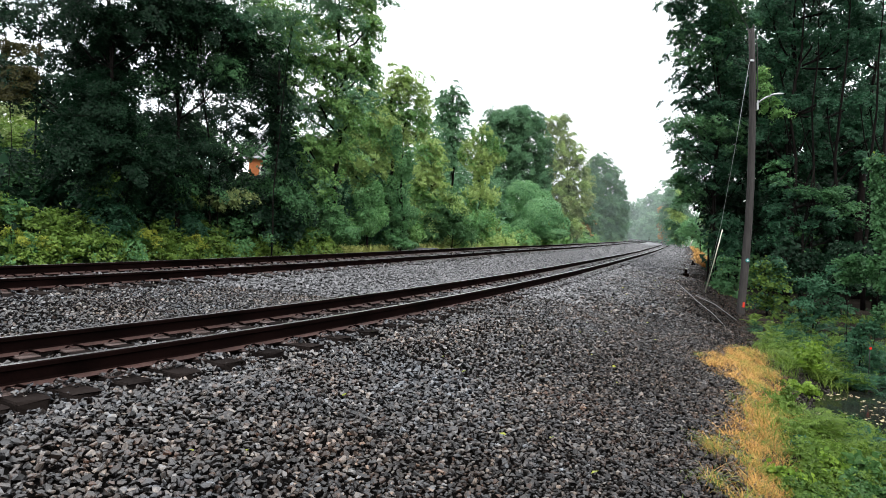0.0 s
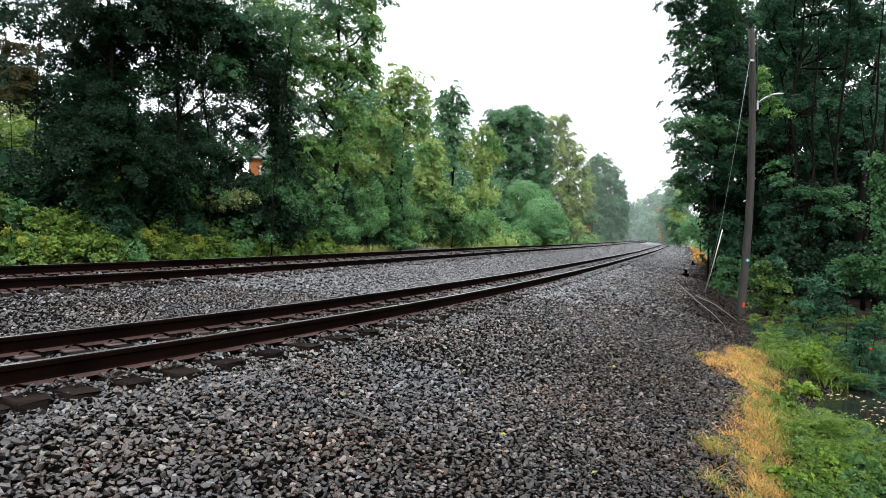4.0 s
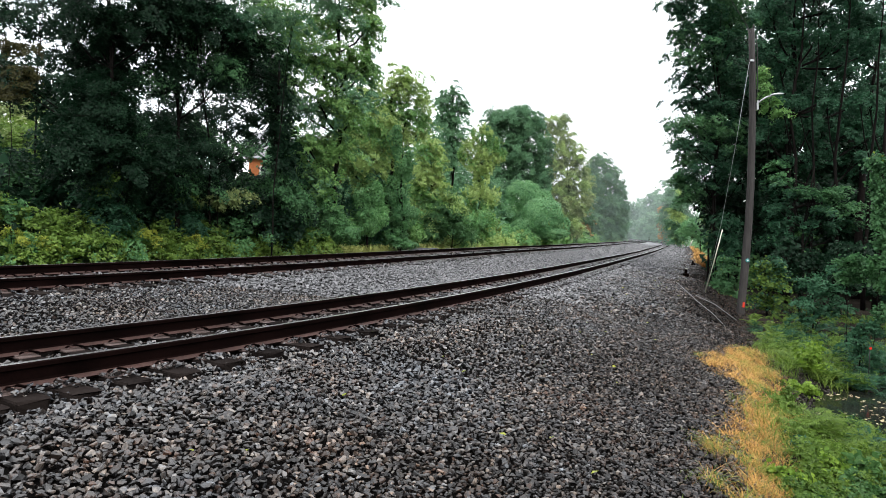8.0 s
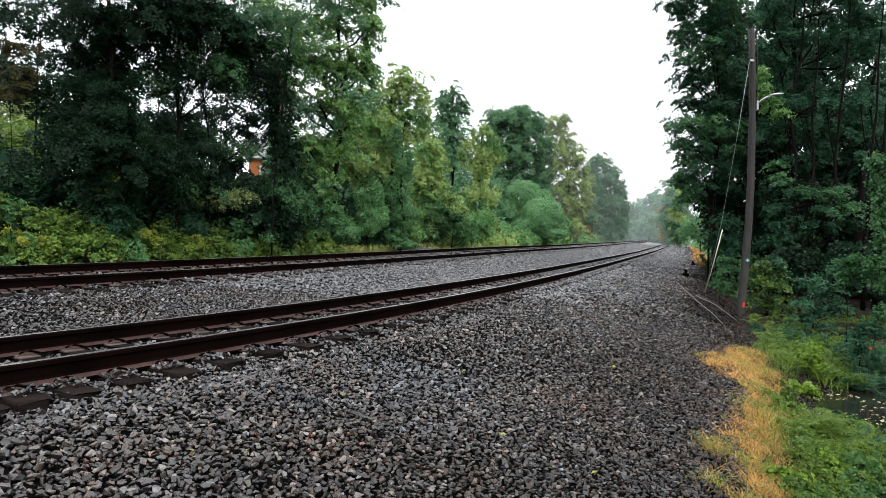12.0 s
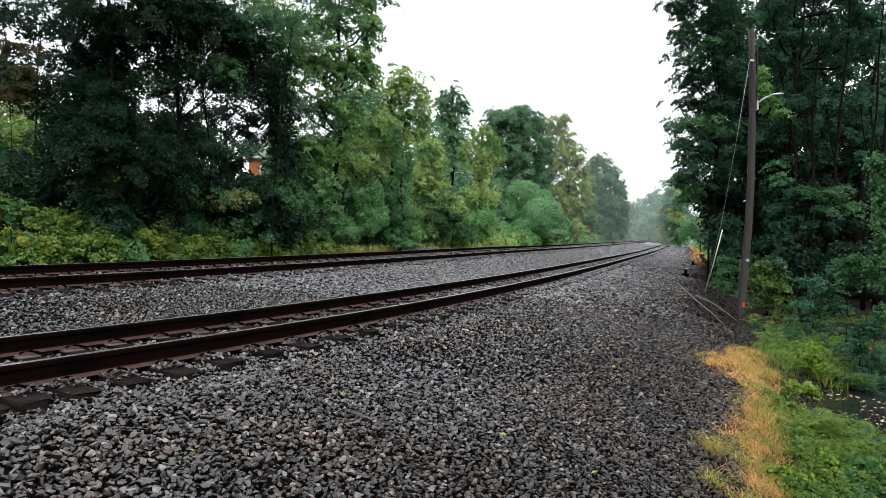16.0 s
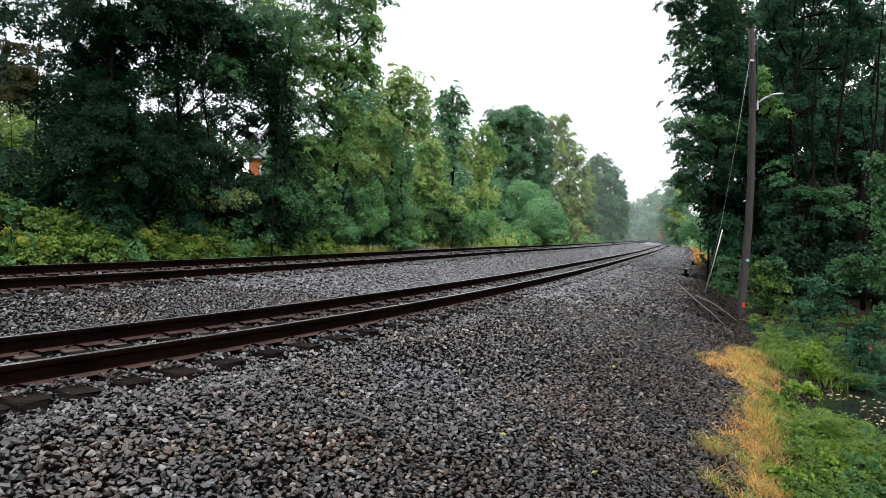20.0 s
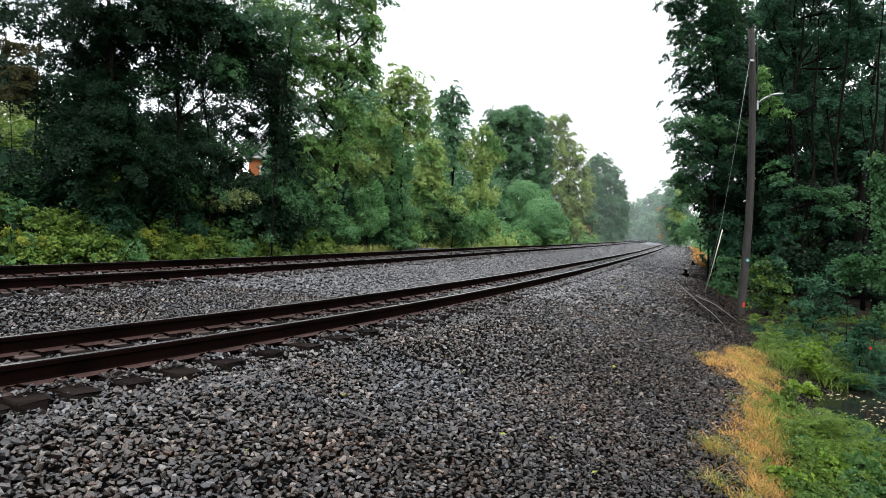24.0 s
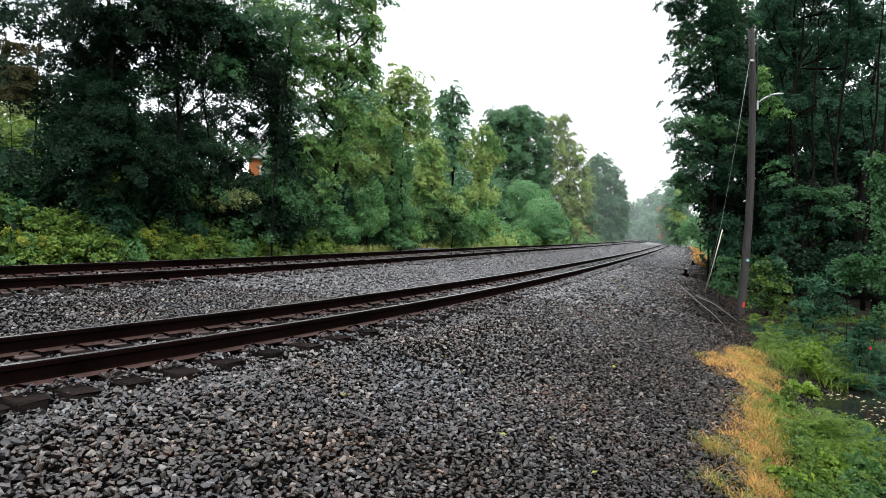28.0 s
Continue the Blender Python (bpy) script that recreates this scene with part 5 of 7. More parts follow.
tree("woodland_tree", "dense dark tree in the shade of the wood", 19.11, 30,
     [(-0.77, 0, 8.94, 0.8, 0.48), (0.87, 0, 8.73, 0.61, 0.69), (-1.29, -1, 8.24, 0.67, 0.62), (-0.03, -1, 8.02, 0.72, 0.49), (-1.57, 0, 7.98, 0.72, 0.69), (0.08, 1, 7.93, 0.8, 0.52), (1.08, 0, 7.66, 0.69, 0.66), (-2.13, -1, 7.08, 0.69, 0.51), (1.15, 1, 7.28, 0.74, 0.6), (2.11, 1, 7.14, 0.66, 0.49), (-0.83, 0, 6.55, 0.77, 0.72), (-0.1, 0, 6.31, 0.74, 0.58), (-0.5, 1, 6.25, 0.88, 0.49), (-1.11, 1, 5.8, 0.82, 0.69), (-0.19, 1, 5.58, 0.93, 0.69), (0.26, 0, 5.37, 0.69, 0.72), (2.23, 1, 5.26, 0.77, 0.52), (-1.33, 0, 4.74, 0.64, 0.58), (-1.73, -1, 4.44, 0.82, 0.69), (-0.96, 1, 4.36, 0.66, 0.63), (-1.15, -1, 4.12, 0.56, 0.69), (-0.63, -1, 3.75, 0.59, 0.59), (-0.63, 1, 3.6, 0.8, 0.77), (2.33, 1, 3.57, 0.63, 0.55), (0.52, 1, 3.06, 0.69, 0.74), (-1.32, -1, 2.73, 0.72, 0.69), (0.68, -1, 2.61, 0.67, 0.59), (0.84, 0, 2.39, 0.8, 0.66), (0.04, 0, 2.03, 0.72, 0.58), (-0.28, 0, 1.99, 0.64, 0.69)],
     M_SHADED, 0.22, trunk=0.14)
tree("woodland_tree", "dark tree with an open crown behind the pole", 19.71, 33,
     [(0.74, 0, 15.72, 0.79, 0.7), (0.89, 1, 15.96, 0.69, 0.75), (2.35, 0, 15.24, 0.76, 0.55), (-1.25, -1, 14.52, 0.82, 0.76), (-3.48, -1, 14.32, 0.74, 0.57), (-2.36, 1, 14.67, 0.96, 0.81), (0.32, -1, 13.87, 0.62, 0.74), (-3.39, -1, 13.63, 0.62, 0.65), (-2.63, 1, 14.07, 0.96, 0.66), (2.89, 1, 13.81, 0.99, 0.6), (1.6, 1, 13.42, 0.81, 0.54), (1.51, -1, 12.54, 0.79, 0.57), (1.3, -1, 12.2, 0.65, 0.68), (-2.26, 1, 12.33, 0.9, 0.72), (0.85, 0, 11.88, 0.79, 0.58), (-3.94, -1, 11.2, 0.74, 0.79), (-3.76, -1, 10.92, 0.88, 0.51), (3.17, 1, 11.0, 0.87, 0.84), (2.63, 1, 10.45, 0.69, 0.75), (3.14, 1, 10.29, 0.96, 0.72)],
     M_SHADED, 0.22, trunk=0.14)
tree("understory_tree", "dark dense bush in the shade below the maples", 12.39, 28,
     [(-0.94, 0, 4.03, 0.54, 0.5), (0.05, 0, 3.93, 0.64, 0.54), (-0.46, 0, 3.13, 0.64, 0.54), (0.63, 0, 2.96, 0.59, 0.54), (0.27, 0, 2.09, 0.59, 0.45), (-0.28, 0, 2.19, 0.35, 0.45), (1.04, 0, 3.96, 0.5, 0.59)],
     M_SHADED, 0.13, trunk=0.06, density=1.2)
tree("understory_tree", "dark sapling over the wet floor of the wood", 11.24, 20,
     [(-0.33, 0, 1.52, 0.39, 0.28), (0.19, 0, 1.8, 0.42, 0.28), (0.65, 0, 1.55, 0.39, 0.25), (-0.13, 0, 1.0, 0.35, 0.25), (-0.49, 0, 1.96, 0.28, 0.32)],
     M_SHADED, 0.1, trunk=0.04)
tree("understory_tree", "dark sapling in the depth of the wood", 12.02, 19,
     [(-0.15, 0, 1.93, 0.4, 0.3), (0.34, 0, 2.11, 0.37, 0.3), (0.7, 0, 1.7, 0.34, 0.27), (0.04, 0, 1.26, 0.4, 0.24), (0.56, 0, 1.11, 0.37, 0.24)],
     M_SHADED, 0.1, trunk=0.04)
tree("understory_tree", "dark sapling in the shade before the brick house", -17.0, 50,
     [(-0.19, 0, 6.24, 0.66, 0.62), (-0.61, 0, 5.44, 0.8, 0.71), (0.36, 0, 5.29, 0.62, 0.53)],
     M_SHADED, 0.2, trunk=0.05)
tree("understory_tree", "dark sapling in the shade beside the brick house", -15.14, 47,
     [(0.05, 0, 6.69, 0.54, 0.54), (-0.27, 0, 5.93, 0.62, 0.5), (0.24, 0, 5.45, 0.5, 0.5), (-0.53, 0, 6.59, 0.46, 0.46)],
     M_SHADED, 0.17, trunk=0.04)
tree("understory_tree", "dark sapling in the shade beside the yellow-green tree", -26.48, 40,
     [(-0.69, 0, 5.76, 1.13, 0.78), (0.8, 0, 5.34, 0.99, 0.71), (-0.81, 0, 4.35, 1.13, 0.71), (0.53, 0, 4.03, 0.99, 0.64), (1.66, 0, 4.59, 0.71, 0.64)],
     M_SHADED, 0.16, trunk=0.05, second=(M_LEAFY, 1.0))
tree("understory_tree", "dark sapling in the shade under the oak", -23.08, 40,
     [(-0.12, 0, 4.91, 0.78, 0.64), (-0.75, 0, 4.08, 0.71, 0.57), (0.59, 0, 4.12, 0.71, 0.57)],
     M_SHADED, 0.2, trunk=0.05)
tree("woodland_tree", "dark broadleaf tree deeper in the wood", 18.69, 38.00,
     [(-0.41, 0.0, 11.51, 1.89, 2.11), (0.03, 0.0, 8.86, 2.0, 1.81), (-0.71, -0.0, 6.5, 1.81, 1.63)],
     M_SHADED, 0.305, trunk=0.14, density=0.6)
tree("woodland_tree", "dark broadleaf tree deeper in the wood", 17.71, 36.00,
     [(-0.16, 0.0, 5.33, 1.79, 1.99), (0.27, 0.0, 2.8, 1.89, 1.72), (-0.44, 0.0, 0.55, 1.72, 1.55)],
     M_SHADED, 0.305, trunk=0.14, density=0.8)
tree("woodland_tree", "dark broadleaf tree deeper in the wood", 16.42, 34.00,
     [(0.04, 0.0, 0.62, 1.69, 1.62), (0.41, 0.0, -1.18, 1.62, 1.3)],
     M_SHADED, 0.305, trunk=0.14, density=0.8)
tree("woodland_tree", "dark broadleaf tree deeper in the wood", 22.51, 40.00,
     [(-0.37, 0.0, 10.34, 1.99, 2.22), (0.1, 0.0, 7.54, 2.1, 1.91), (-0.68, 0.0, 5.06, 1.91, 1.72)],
     M_SHADED, 0.305, trunk=0.14, density=0.6)
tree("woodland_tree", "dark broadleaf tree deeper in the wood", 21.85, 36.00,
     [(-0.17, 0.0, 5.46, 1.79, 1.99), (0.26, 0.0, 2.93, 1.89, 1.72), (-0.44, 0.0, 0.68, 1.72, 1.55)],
     M_SHADED, 0.305, trunk=0.14, density=0.8)
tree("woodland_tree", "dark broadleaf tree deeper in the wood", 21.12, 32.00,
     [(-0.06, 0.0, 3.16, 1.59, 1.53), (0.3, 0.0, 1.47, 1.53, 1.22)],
     M_SHADED, 0.305, trunk=0.14, density=0.8)
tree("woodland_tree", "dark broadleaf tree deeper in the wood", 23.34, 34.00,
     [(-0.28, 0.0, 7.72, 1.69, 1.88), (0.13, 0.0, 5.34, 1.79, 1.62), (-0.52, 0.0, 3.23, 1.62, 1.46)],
     M_SHADED, 0.305, trunk=0.14, density=0.6)
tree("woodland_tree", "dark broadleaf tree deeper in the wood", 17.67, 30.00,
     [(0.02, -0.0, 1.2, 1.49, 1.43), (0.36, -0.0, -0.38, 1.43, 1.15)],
     M_SHADED, 0.305, trunk=0.14, density=0.8)
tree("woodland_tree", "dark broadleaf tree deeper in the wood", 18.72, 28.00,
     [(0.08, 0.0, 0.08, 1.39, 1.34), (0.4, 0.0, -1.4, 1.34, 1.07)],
     M_SHADED, 0.305, trunk=0.14, density=0.8)
tree("woodland_tree", "dark broadleaf tree deeper in the wood", 18.76, 26.00,
     [(-0.11, 0.0, 4.17, 1.29, 1.44), (0.21, 0.0, 2.34, 1.37, 1.24), (-0.29, 0.0, 0.72, 1.24, 1.12)],
     M_SHADED, 0.314, trunk=0.14, density=0.8)
tree("woodland_tree", "dark broadleaf tree deeper in the wood", 23.98, 44.00,
     [(-0.63, 0.0, 16.49, 2.19, 2.44), (-0.12, 0.0, 13.44, 2.31, 2.1), (-0.97, 0.0, 10.73, 2.1, 1.89)],
     M_SHADED, 0.305, trunk=0.14, density=0.6)
tree("woodland_tree", "dark broadleaf tree deeper in the wood", 16.44, 36.00,
     [(-0.01, 0.0, 1.65, 1.79, 1.72), (0.38, 0.0, -0.25, 1.72, 1.38)],
     M_SHADED, 0.305, trunk=0.14, density=0.8)
tree("woodland_tree", "dark broadleaf tree deeper in the wood", 18.80, 42.00,
     [(-0.54, 0.0, 14.84, 2.09, 2.33), (-0.05, 0.0, 11.92, 2.21, 2.01), (-0.88, 0.0, 9.33, 2.01, 1.81)],
     M_SHADED, 0.305, trunk=0.14, density=0.6)
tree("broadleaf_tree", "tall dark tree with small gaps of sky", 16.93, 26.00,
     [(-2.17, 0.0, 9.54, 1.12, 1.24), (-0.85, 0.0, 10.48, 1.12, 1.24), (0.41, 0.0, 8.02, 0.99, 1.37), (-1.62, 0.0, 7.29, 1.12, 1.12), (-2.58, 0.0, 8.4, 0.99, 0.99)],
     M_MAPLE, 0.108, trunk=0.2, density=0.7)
tree("bush", "dark leafy bush at the foot of the wood", 10.75, 24.00,
     [(0.02, 0.0, 0.82, 0.5, 0.6), (-0.28, 0.0, 0.28, 0.41, 0.41), (0.26, 0.0, -0.03, 0.46, 0.41)],
     M_LEAFY, 0.093, trunk=0.03, density=0.9, category="bush", second=(M_YELLOW, 1.2))
tree("vine_column", "bright climbing vine in the dark trees behind the pole", 11.31, 22.50,
     [(-0.3, 0.0, 8.1, 0.19, 0.3), (-0.2, 0.0, 7.57, 0.24, 0.34), (-0.02, 0.0, 7.02, 0.28, 0.26), (0.35, 0.0, 6.72, 0.21, 0.15)],
     M_GREEN, 0.072, trunk=0.02, category="bush", second=(M_LIME, 0.8))
tree("bush", "cool green bush hung with vines beside the far ballast", 29.0, 72,
     [(-1.03, 0, 3.67, 1.02, 0.7), (-0.05, 0, 2.94, 0.83, 0.7), (-1.44, 0, 2.64, 0.89, 0.57), (0.63, 0, 1.94, 0.64, 0.76), (-0.4, 0, 2.16, 0.83, 0.51), (-2.09, 0, 3.01, 0.7, 0.7), (0.09, 0, 4.21, 0.64, 0.57), (0.85, 0, 2.83, 0.64, 0.89), (0.98, 0, 0.93, 0.45, 0.57)],
     M_KUDZU, 0.15, trunk=0.05, category="bush", style="layer")
tree("bush", "yellow-green bush among the vines by the bend", 28.35, 68,
     [(-0.77, 0, 4.85, 0.48, 0.72), (-0.26, 0, 3.91, 0.54, 0.78), (-1.1, 0, 5.44, 0.36, 0.48), (0.18, 0, 2.0, 0.48, 0.84)],
     M_OLIVE, 0.14, trunk=0.04, category="bush", second=(M_KUDZU, 0.2), style="feather")
tree("broadleaf_tree", "tree with leaves in a second colour: yellowing, lit-toned, shade-toned on the outside of the bend", 37.1, 100,
     [(-0.08, 0, 7.8, 1.24, 1.33), (0.3, 0, 9.48, 0.97, 1.06), (-1.07, 0, 5.83, 1.15, 1.24), (0.1, 0, 5.34, 0.97, 1.24), (-1.52, 0, 3.88, 1.06, 1.06), (-0.76, 0, 2.4, 1.24, 0.8), (-0.1, 0, 3.56, 0.88, 0.88), (-0.55, 0, 1.34, 1.24, 0.62), (0.69, 0, 1.46, 0.88, 0.71)],
     M_BLUE, 0.2, trunk=0.06, second=(M_LIME, 0.5), style="feather")
tree("broadleaf_tree", "misty green tree on the outside of the bend", 48.18, 135,
     [(0.1, 0, 10.55, 1.67, 1.91), (-0.99, 0, 7.79, 1.55, 1.67), (0.67, 0, 8.07, 1.43, 1.67), (-1.61, 0, 5.15, 1.43, 1.67), (-0.46, 0, 3.03, 1.67, 1.43), (0.98, 0, 12.36, 1.19, 1.43), (1.89, 0, 7.39, 1.43, 1.91), (2.7, 0, 4.67, 1.67, 1.91), (3.85, 0, 5.9, 1.67, 1.67), (1.95, 0, 2.62, 2.15, 1.43), (3.22, 0, 10.05, 1.67, 2.15), (4.68, 0, 2.94, 1.43, 1.43), (0.21, 0, 1.14, 2.15, 0.84)],
     M_BLUE, 0.26, trunk=0.06, density=1.3)
tree("broadleaf_tree", "small tree turning orange by the bend", 65.91, 190.00,
     [(-0.6, -0.0, 8.49, 1.45, 2.54), (-0.64, -0.0, 5.14, 1.63, 2.36), (0.12, -0.0, 2.64, 1.45, 1.45)],
     M_RUST, 0.420, trunk=0.15, clump=0.36)
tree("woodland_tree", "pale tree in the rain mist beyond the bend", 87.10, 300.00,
     [(-0.66, 0.0, 12.05, 7.45, 7.45), (-3.93, 0.0, 7.14, 5.22, 5.22), (2.96, 0.0, 7.33, 5.22, 5.22)],
     M_FAR, 0.952, trunk=0.3, density=0.8, clump=0.36)
tree("woodland_tree", "pale tree in the rain mist beyond the bend", 94.00, 300.00,
     [(-0.74, 0.0, 14.36, 6.88, 5.73), (-3.79, 0.0, 10.57, 4.81, 4.01), (2.57, 0.0, 10.74, 4.81, 4.01)],
     M_FAR, 0.952, trunk=0.3, density=0.8, clump=0.36)
tree("woodland_tree", "pale tree in the rain mist beyond the bend", 93.18, 280.00,
     [(-0.79, 0.0, 16.12, 5.35, 6.42), (-3.11, 0.0, 11.91, 3.74, 4.49), (1.83, 0.0, 12.04, 3.74, 4.49)],
     M_FAR, 0.952, trunk=0.3, density=0.8, clump=0.36)
tree("woodland_tree", "pale tree in the rain mist beyond the bend", 87.61, 250.00,
     [(-0.82, 0.0, 17.32, 3.82, 6.21), (-2.43, 0.0, 13.27, 2.67, 4.35), (1.1, 0.0, 13.36, 2.67, 4.35)],
     M_FAR, 0.952, trunk=0.3, density=0.8, clump=0.36)
tree("woodland_tree", "pale tree in the rain mist beyond the bend", 87.53, 290.00,
     [(-0.41, 0.0, 5.4, 11.08, 4.43), (-5.43, 0.0, 2.39, 7.76, 3.1), (4.82, 0.0, 2.67, 7.76, 3.1)],
     M_FAR, 0.952, trunk=0.3, density=0.8, clump=0.36)
tree("woodland_tree", "pale tree in the rain mist beyond the bend", 89.85, 270.00,
     [(-0.39, 0.0, 5.36, 7.74, 4.64), (-3.86, 0.0, 2.26, 5.42, 3.25), (3.3, 0.0, 2.46, 5.42, 3.25)],
     M_FAR, 0.952, trunk=0.3, density=0.8, clump=0.36)
tree("woodland_tree", "pale tree in the rain mist beyond the bend", 75.45, 210.00,
     [(-0.34, -0.0, 5.6, 3.21, 4.41), (-1.72, 0.0, 2.7, 2.25, 3.09), (1.25, -0.0, 2.78, 2.25, 3.09)],
     M_FAR, 0.952, trunk=0.3, density=0.8, clump=0.36)
tree("woodland_tree", "pale tree in the rain mist beyond the bend", 88.09, 320.00,
     [(-0.59, 0.0, 9.8, 6.11, 9.17), (-3.21, 0.0, 3.79, 4.28, 6.42), (2.44, 0.0, 3.94, 4.28, 6.42)],
     M_FAR, 0.952, trunk=0.3, density=0.8, clump=0.36)
tree("woodland_tree", "pale tree in the rain mist beyond the bend", 77.32, 240.00,
     [(-0.45, 0.0, 7.62, 3.21, 4.13), (-1.83, 0.0, 4.91, 2.25, 2.89), (1.14, 0.0, 4.99, 2.25, 2.89)],
     M_FAR, 0.952, trunk=0.3, density=0.8, clump=0.36)
# Paler crown added to give the oak tops their sky sheen in colour.
tree("broadleaf_tree", "added crown over the dark oaks, grey-green for their sky sheen", -13.13, 36,
     [(-1.2, -3, 12.91, 0.99, 0.64), (0.11, -3, 12.72, 0.99, 0.7), (1.47, -3, 12.81, 0.99, 0.7), (2.58, -3, 12.36, 0.76, 0.7), (0.67, -3, 13.82, 1.75, 0.58), (-1.76, -3, 12.15, 0.64, 0.47), (-0.31, -3, 11.9, 0.7, 0.41)],
     M_COOL, 0.11, trunk=0.09, second=(M_BLUE, 0.2), style="layer")
# Thin paler crown, likewise added as sky sheen on the oaks.
tree("broadleaf_tree", "added crown above dark oaks, silvery green for their sky sheen", -9.55, 35.50,
     [(-3.38, 0.0, 13.8, 2.03, 0.88), (-5.86, 0.0, 13.3, 1.56, 0.75), (-1.04, 0.0, 13.68, 2.03, 0.95), (0.99, 0.0, 13.37, 1.36, 1.02), (-2.11, 0.0, 12.48, 1.7, 0.68)],
     M_BLUE, 0.116, trunk=0.05, density=0.34)
tree("woodland_tree", "slim tree with bronze-brown leaves beside the oak", -19.79, 29.20,
     [(-0.09, 0, 10.0, 0.77, 0.31), (0.78, 0, 9.82, 0.52, 0.36), (-0.23, 0, 8.78, 0.67, 0.36), (0.69, 0, 8.62, 0.62, 0.52), (-0.02, 0, 7.97, 0.88, 0.41)],
     M_BRONZE, 0.105, trunk=0.03, density=0.8, second=(M_SHADED, 0.6))
tree("bush", "small bush with yellow leaves at the edge of the wood", -17.31, 25.60,
     [(-0.01, 0.0, 1.54, 0.34, 0.17), (0.4, 0.0, 1.28, 0.32, 0.15)],
     M_YELLOW, 0.072, trunk=0.02, density=0.3, category="bush", second=(M_WEED, 0.0))
tree("bush", "small bush with yellow leaves at the edge of the wood", -16.69, 26.60,
     [(-0.01, 0.0, 1.28, 0.36, 0.18), (0.42, 0.0, 1.0, 0.33, 0.15)],
     M_YELLOW, 0.070, trunk=0.02, density=0.3, category="bush", second=(M_WEED, 0.0))
tree("bush", "small bush with yellow leaves at the edge of the wood", -14.13, 30.60,
     [(-0.02, -0.0, 1.64, 0.41, 0.2), (0.47, 0.0, 1.33, 0.38, 0.18)],
     M_YELLOW, 0.077, trunk=0.02, density=0.3, category="bush", second=(M_WEED, 0.0))
tree("bush", "small bush with yellow leaves at the edge of the wood", -12.81, 33.00,
     [(-0.02, 0.0, 1.39, 0.44, 0.22), (0.52, 0.0, 1.05, 0.41, 0.19)],
     M_YELLOW, 0.077, trunk=0.02, density=0.3, category="bush", second=(M_WEED, 0.0))
tree("slim_tree", "slim dark-trunked tree with a high crown", 12.56, 23.20,
     [(-0.32, 0.0, 12.33, 0.75, 0.66), (0.19, 0.0, 9.73, 0.35, 0.22), (-0.48, 0.0, 7.28, 0.31, 0.2)],
     M_MAPLE, 0.087, trunk=0.08, density=0.8)
tree("slim_tree", "slim dark-trunked tree with a high crown", 13.23, 23.00,
     [(-0.55, 0.0, 12.29, 0.75, 0.66), (-0.04, 0.0, 9.71, 0.35, 0.22), (-0.7, 0.0, 7.29, 0.31, 0.2)],
     M_MAPLE, 0.087, trunk=0.06, density=0.8)
tree("slim_tree", "slim dark-trunked tree with a high crown", 13.83, 22.60,
     [(-0.37, 0.0, 12.14, 0.73, 0.65), (0.14, 0.0, 9.61, 0.35, 0.22), (-0.51, 0.0, 7.23, 0.3, 0.19)],
     M_MAPLE, 0.087, trunk=0.08, density=0.8)
tree("slim_tree", "slim dark-trunked tree with a high crown", 14.27, 21.60,
     [(-0.29, 0.0, 11.73, 0.7, 0.62), (0.2, 0.0, 9.31, 0.33, 0.21), (-0.42, 0.0, 7.03, 0.29, 0.19)],
     M_MAPLE, 0.087, trunk=0.07, density=0.8)
tree("slim_tree", "slim dark-trunked tree with a high crown", 14.96, 22.00,
     [(-0.42, -0.0, 11.91, 0.71, 0.63), (0.08, 0.0, 9.44, 0.34, 0.21), (-0.55, 0.0, 7.12, 0.29, 0.19)],
     M_MAPLE, 0.087, trunk=0.09, density=0.8)
tree("woodland_tree", "thin-crowned tree deeper in the wood", -19.42, 44.00,
     [(-0.37, 0.0, 10.88, 2.31, 1.68), (3.92, 0.0, 9.46, 2.52, 1.51), (6.25, 0.0, 9.14, 1.68, 1.43), (1.59, 0.0, 9.39, 1.89, 1.51), (5.07, 0.0, 9.87, 2.1, 1.68)],
     M_SHADED, 0.182, trunk=0.04, density=0.34)
tree("woodland_tree", "thin-crowned tree deeper in the wood", -26.90, 42.00,
     [(2.41, 0, 15.77, 1.49, 0.97), (-1.24, 0.0, 12.26, 1.6, 1.2), (0.39, 0.0, 15.23, 1.6, 0.8), (-2.08, 0, 15.28, 0.74, 1.26), (0.21, 0, 14.83, 1.71, 1.26), (-1.57, 0, 15.59, 1.26, 0.89), (1.45, 0, 15.52, 1.11, 1.04)],
     M_SHADED, 0.210, trunk=0.1, density=0.42)
tree("woodland_tree", "sunlit yellow-green tree behind dark oaks", -36.45, 55.00,
     [(-0.11, 0.0, 9.89, 2.89, 1.84), (1.57, 0.0, 12.1, 1.84, 1.58), (-1.78, -0.0, 7.67, 2.63, 2.1), (-0.85, 0.0, 11.55, 2.1, 1.58)],
     M_OLIVE, 0.2, trunk=0.2, density=0.9)
tree("woodland_tree", "dark tree deeper in the wood", -20.13, 40.00,
     [(-2.41, 0.0, 8.74, 2.29, 1.91), (-0.1, 0.0, 7.4, 2.29, 2.29), (-3.31, 0.0, 10.11, 1.72, 1.53), (-0.68, 0, 10.65, 1.27, 1.27), (3.95, 0.0, 7.16, 2.29, 1.53), (-3.46, 0.0, 7.66, 1.53, 1.91), (2.35, 0, 7.87, 1.49, 0.92)],
     M_SHADED, 0.305, trunk=0.2)
tree("woodland_tree", "dark tree deeper in the wood", -15.62, 46.00,
     [(-0.23, 0.0, 12.41, 2.2, 1.41), (1.78, 0.0, 12.87, 2.2, 1.76), (3.45, 0.0, 10.5, 1.32, 1.76)],
     M_SHADED, 0.212, trunk=0.12, density=0.5)

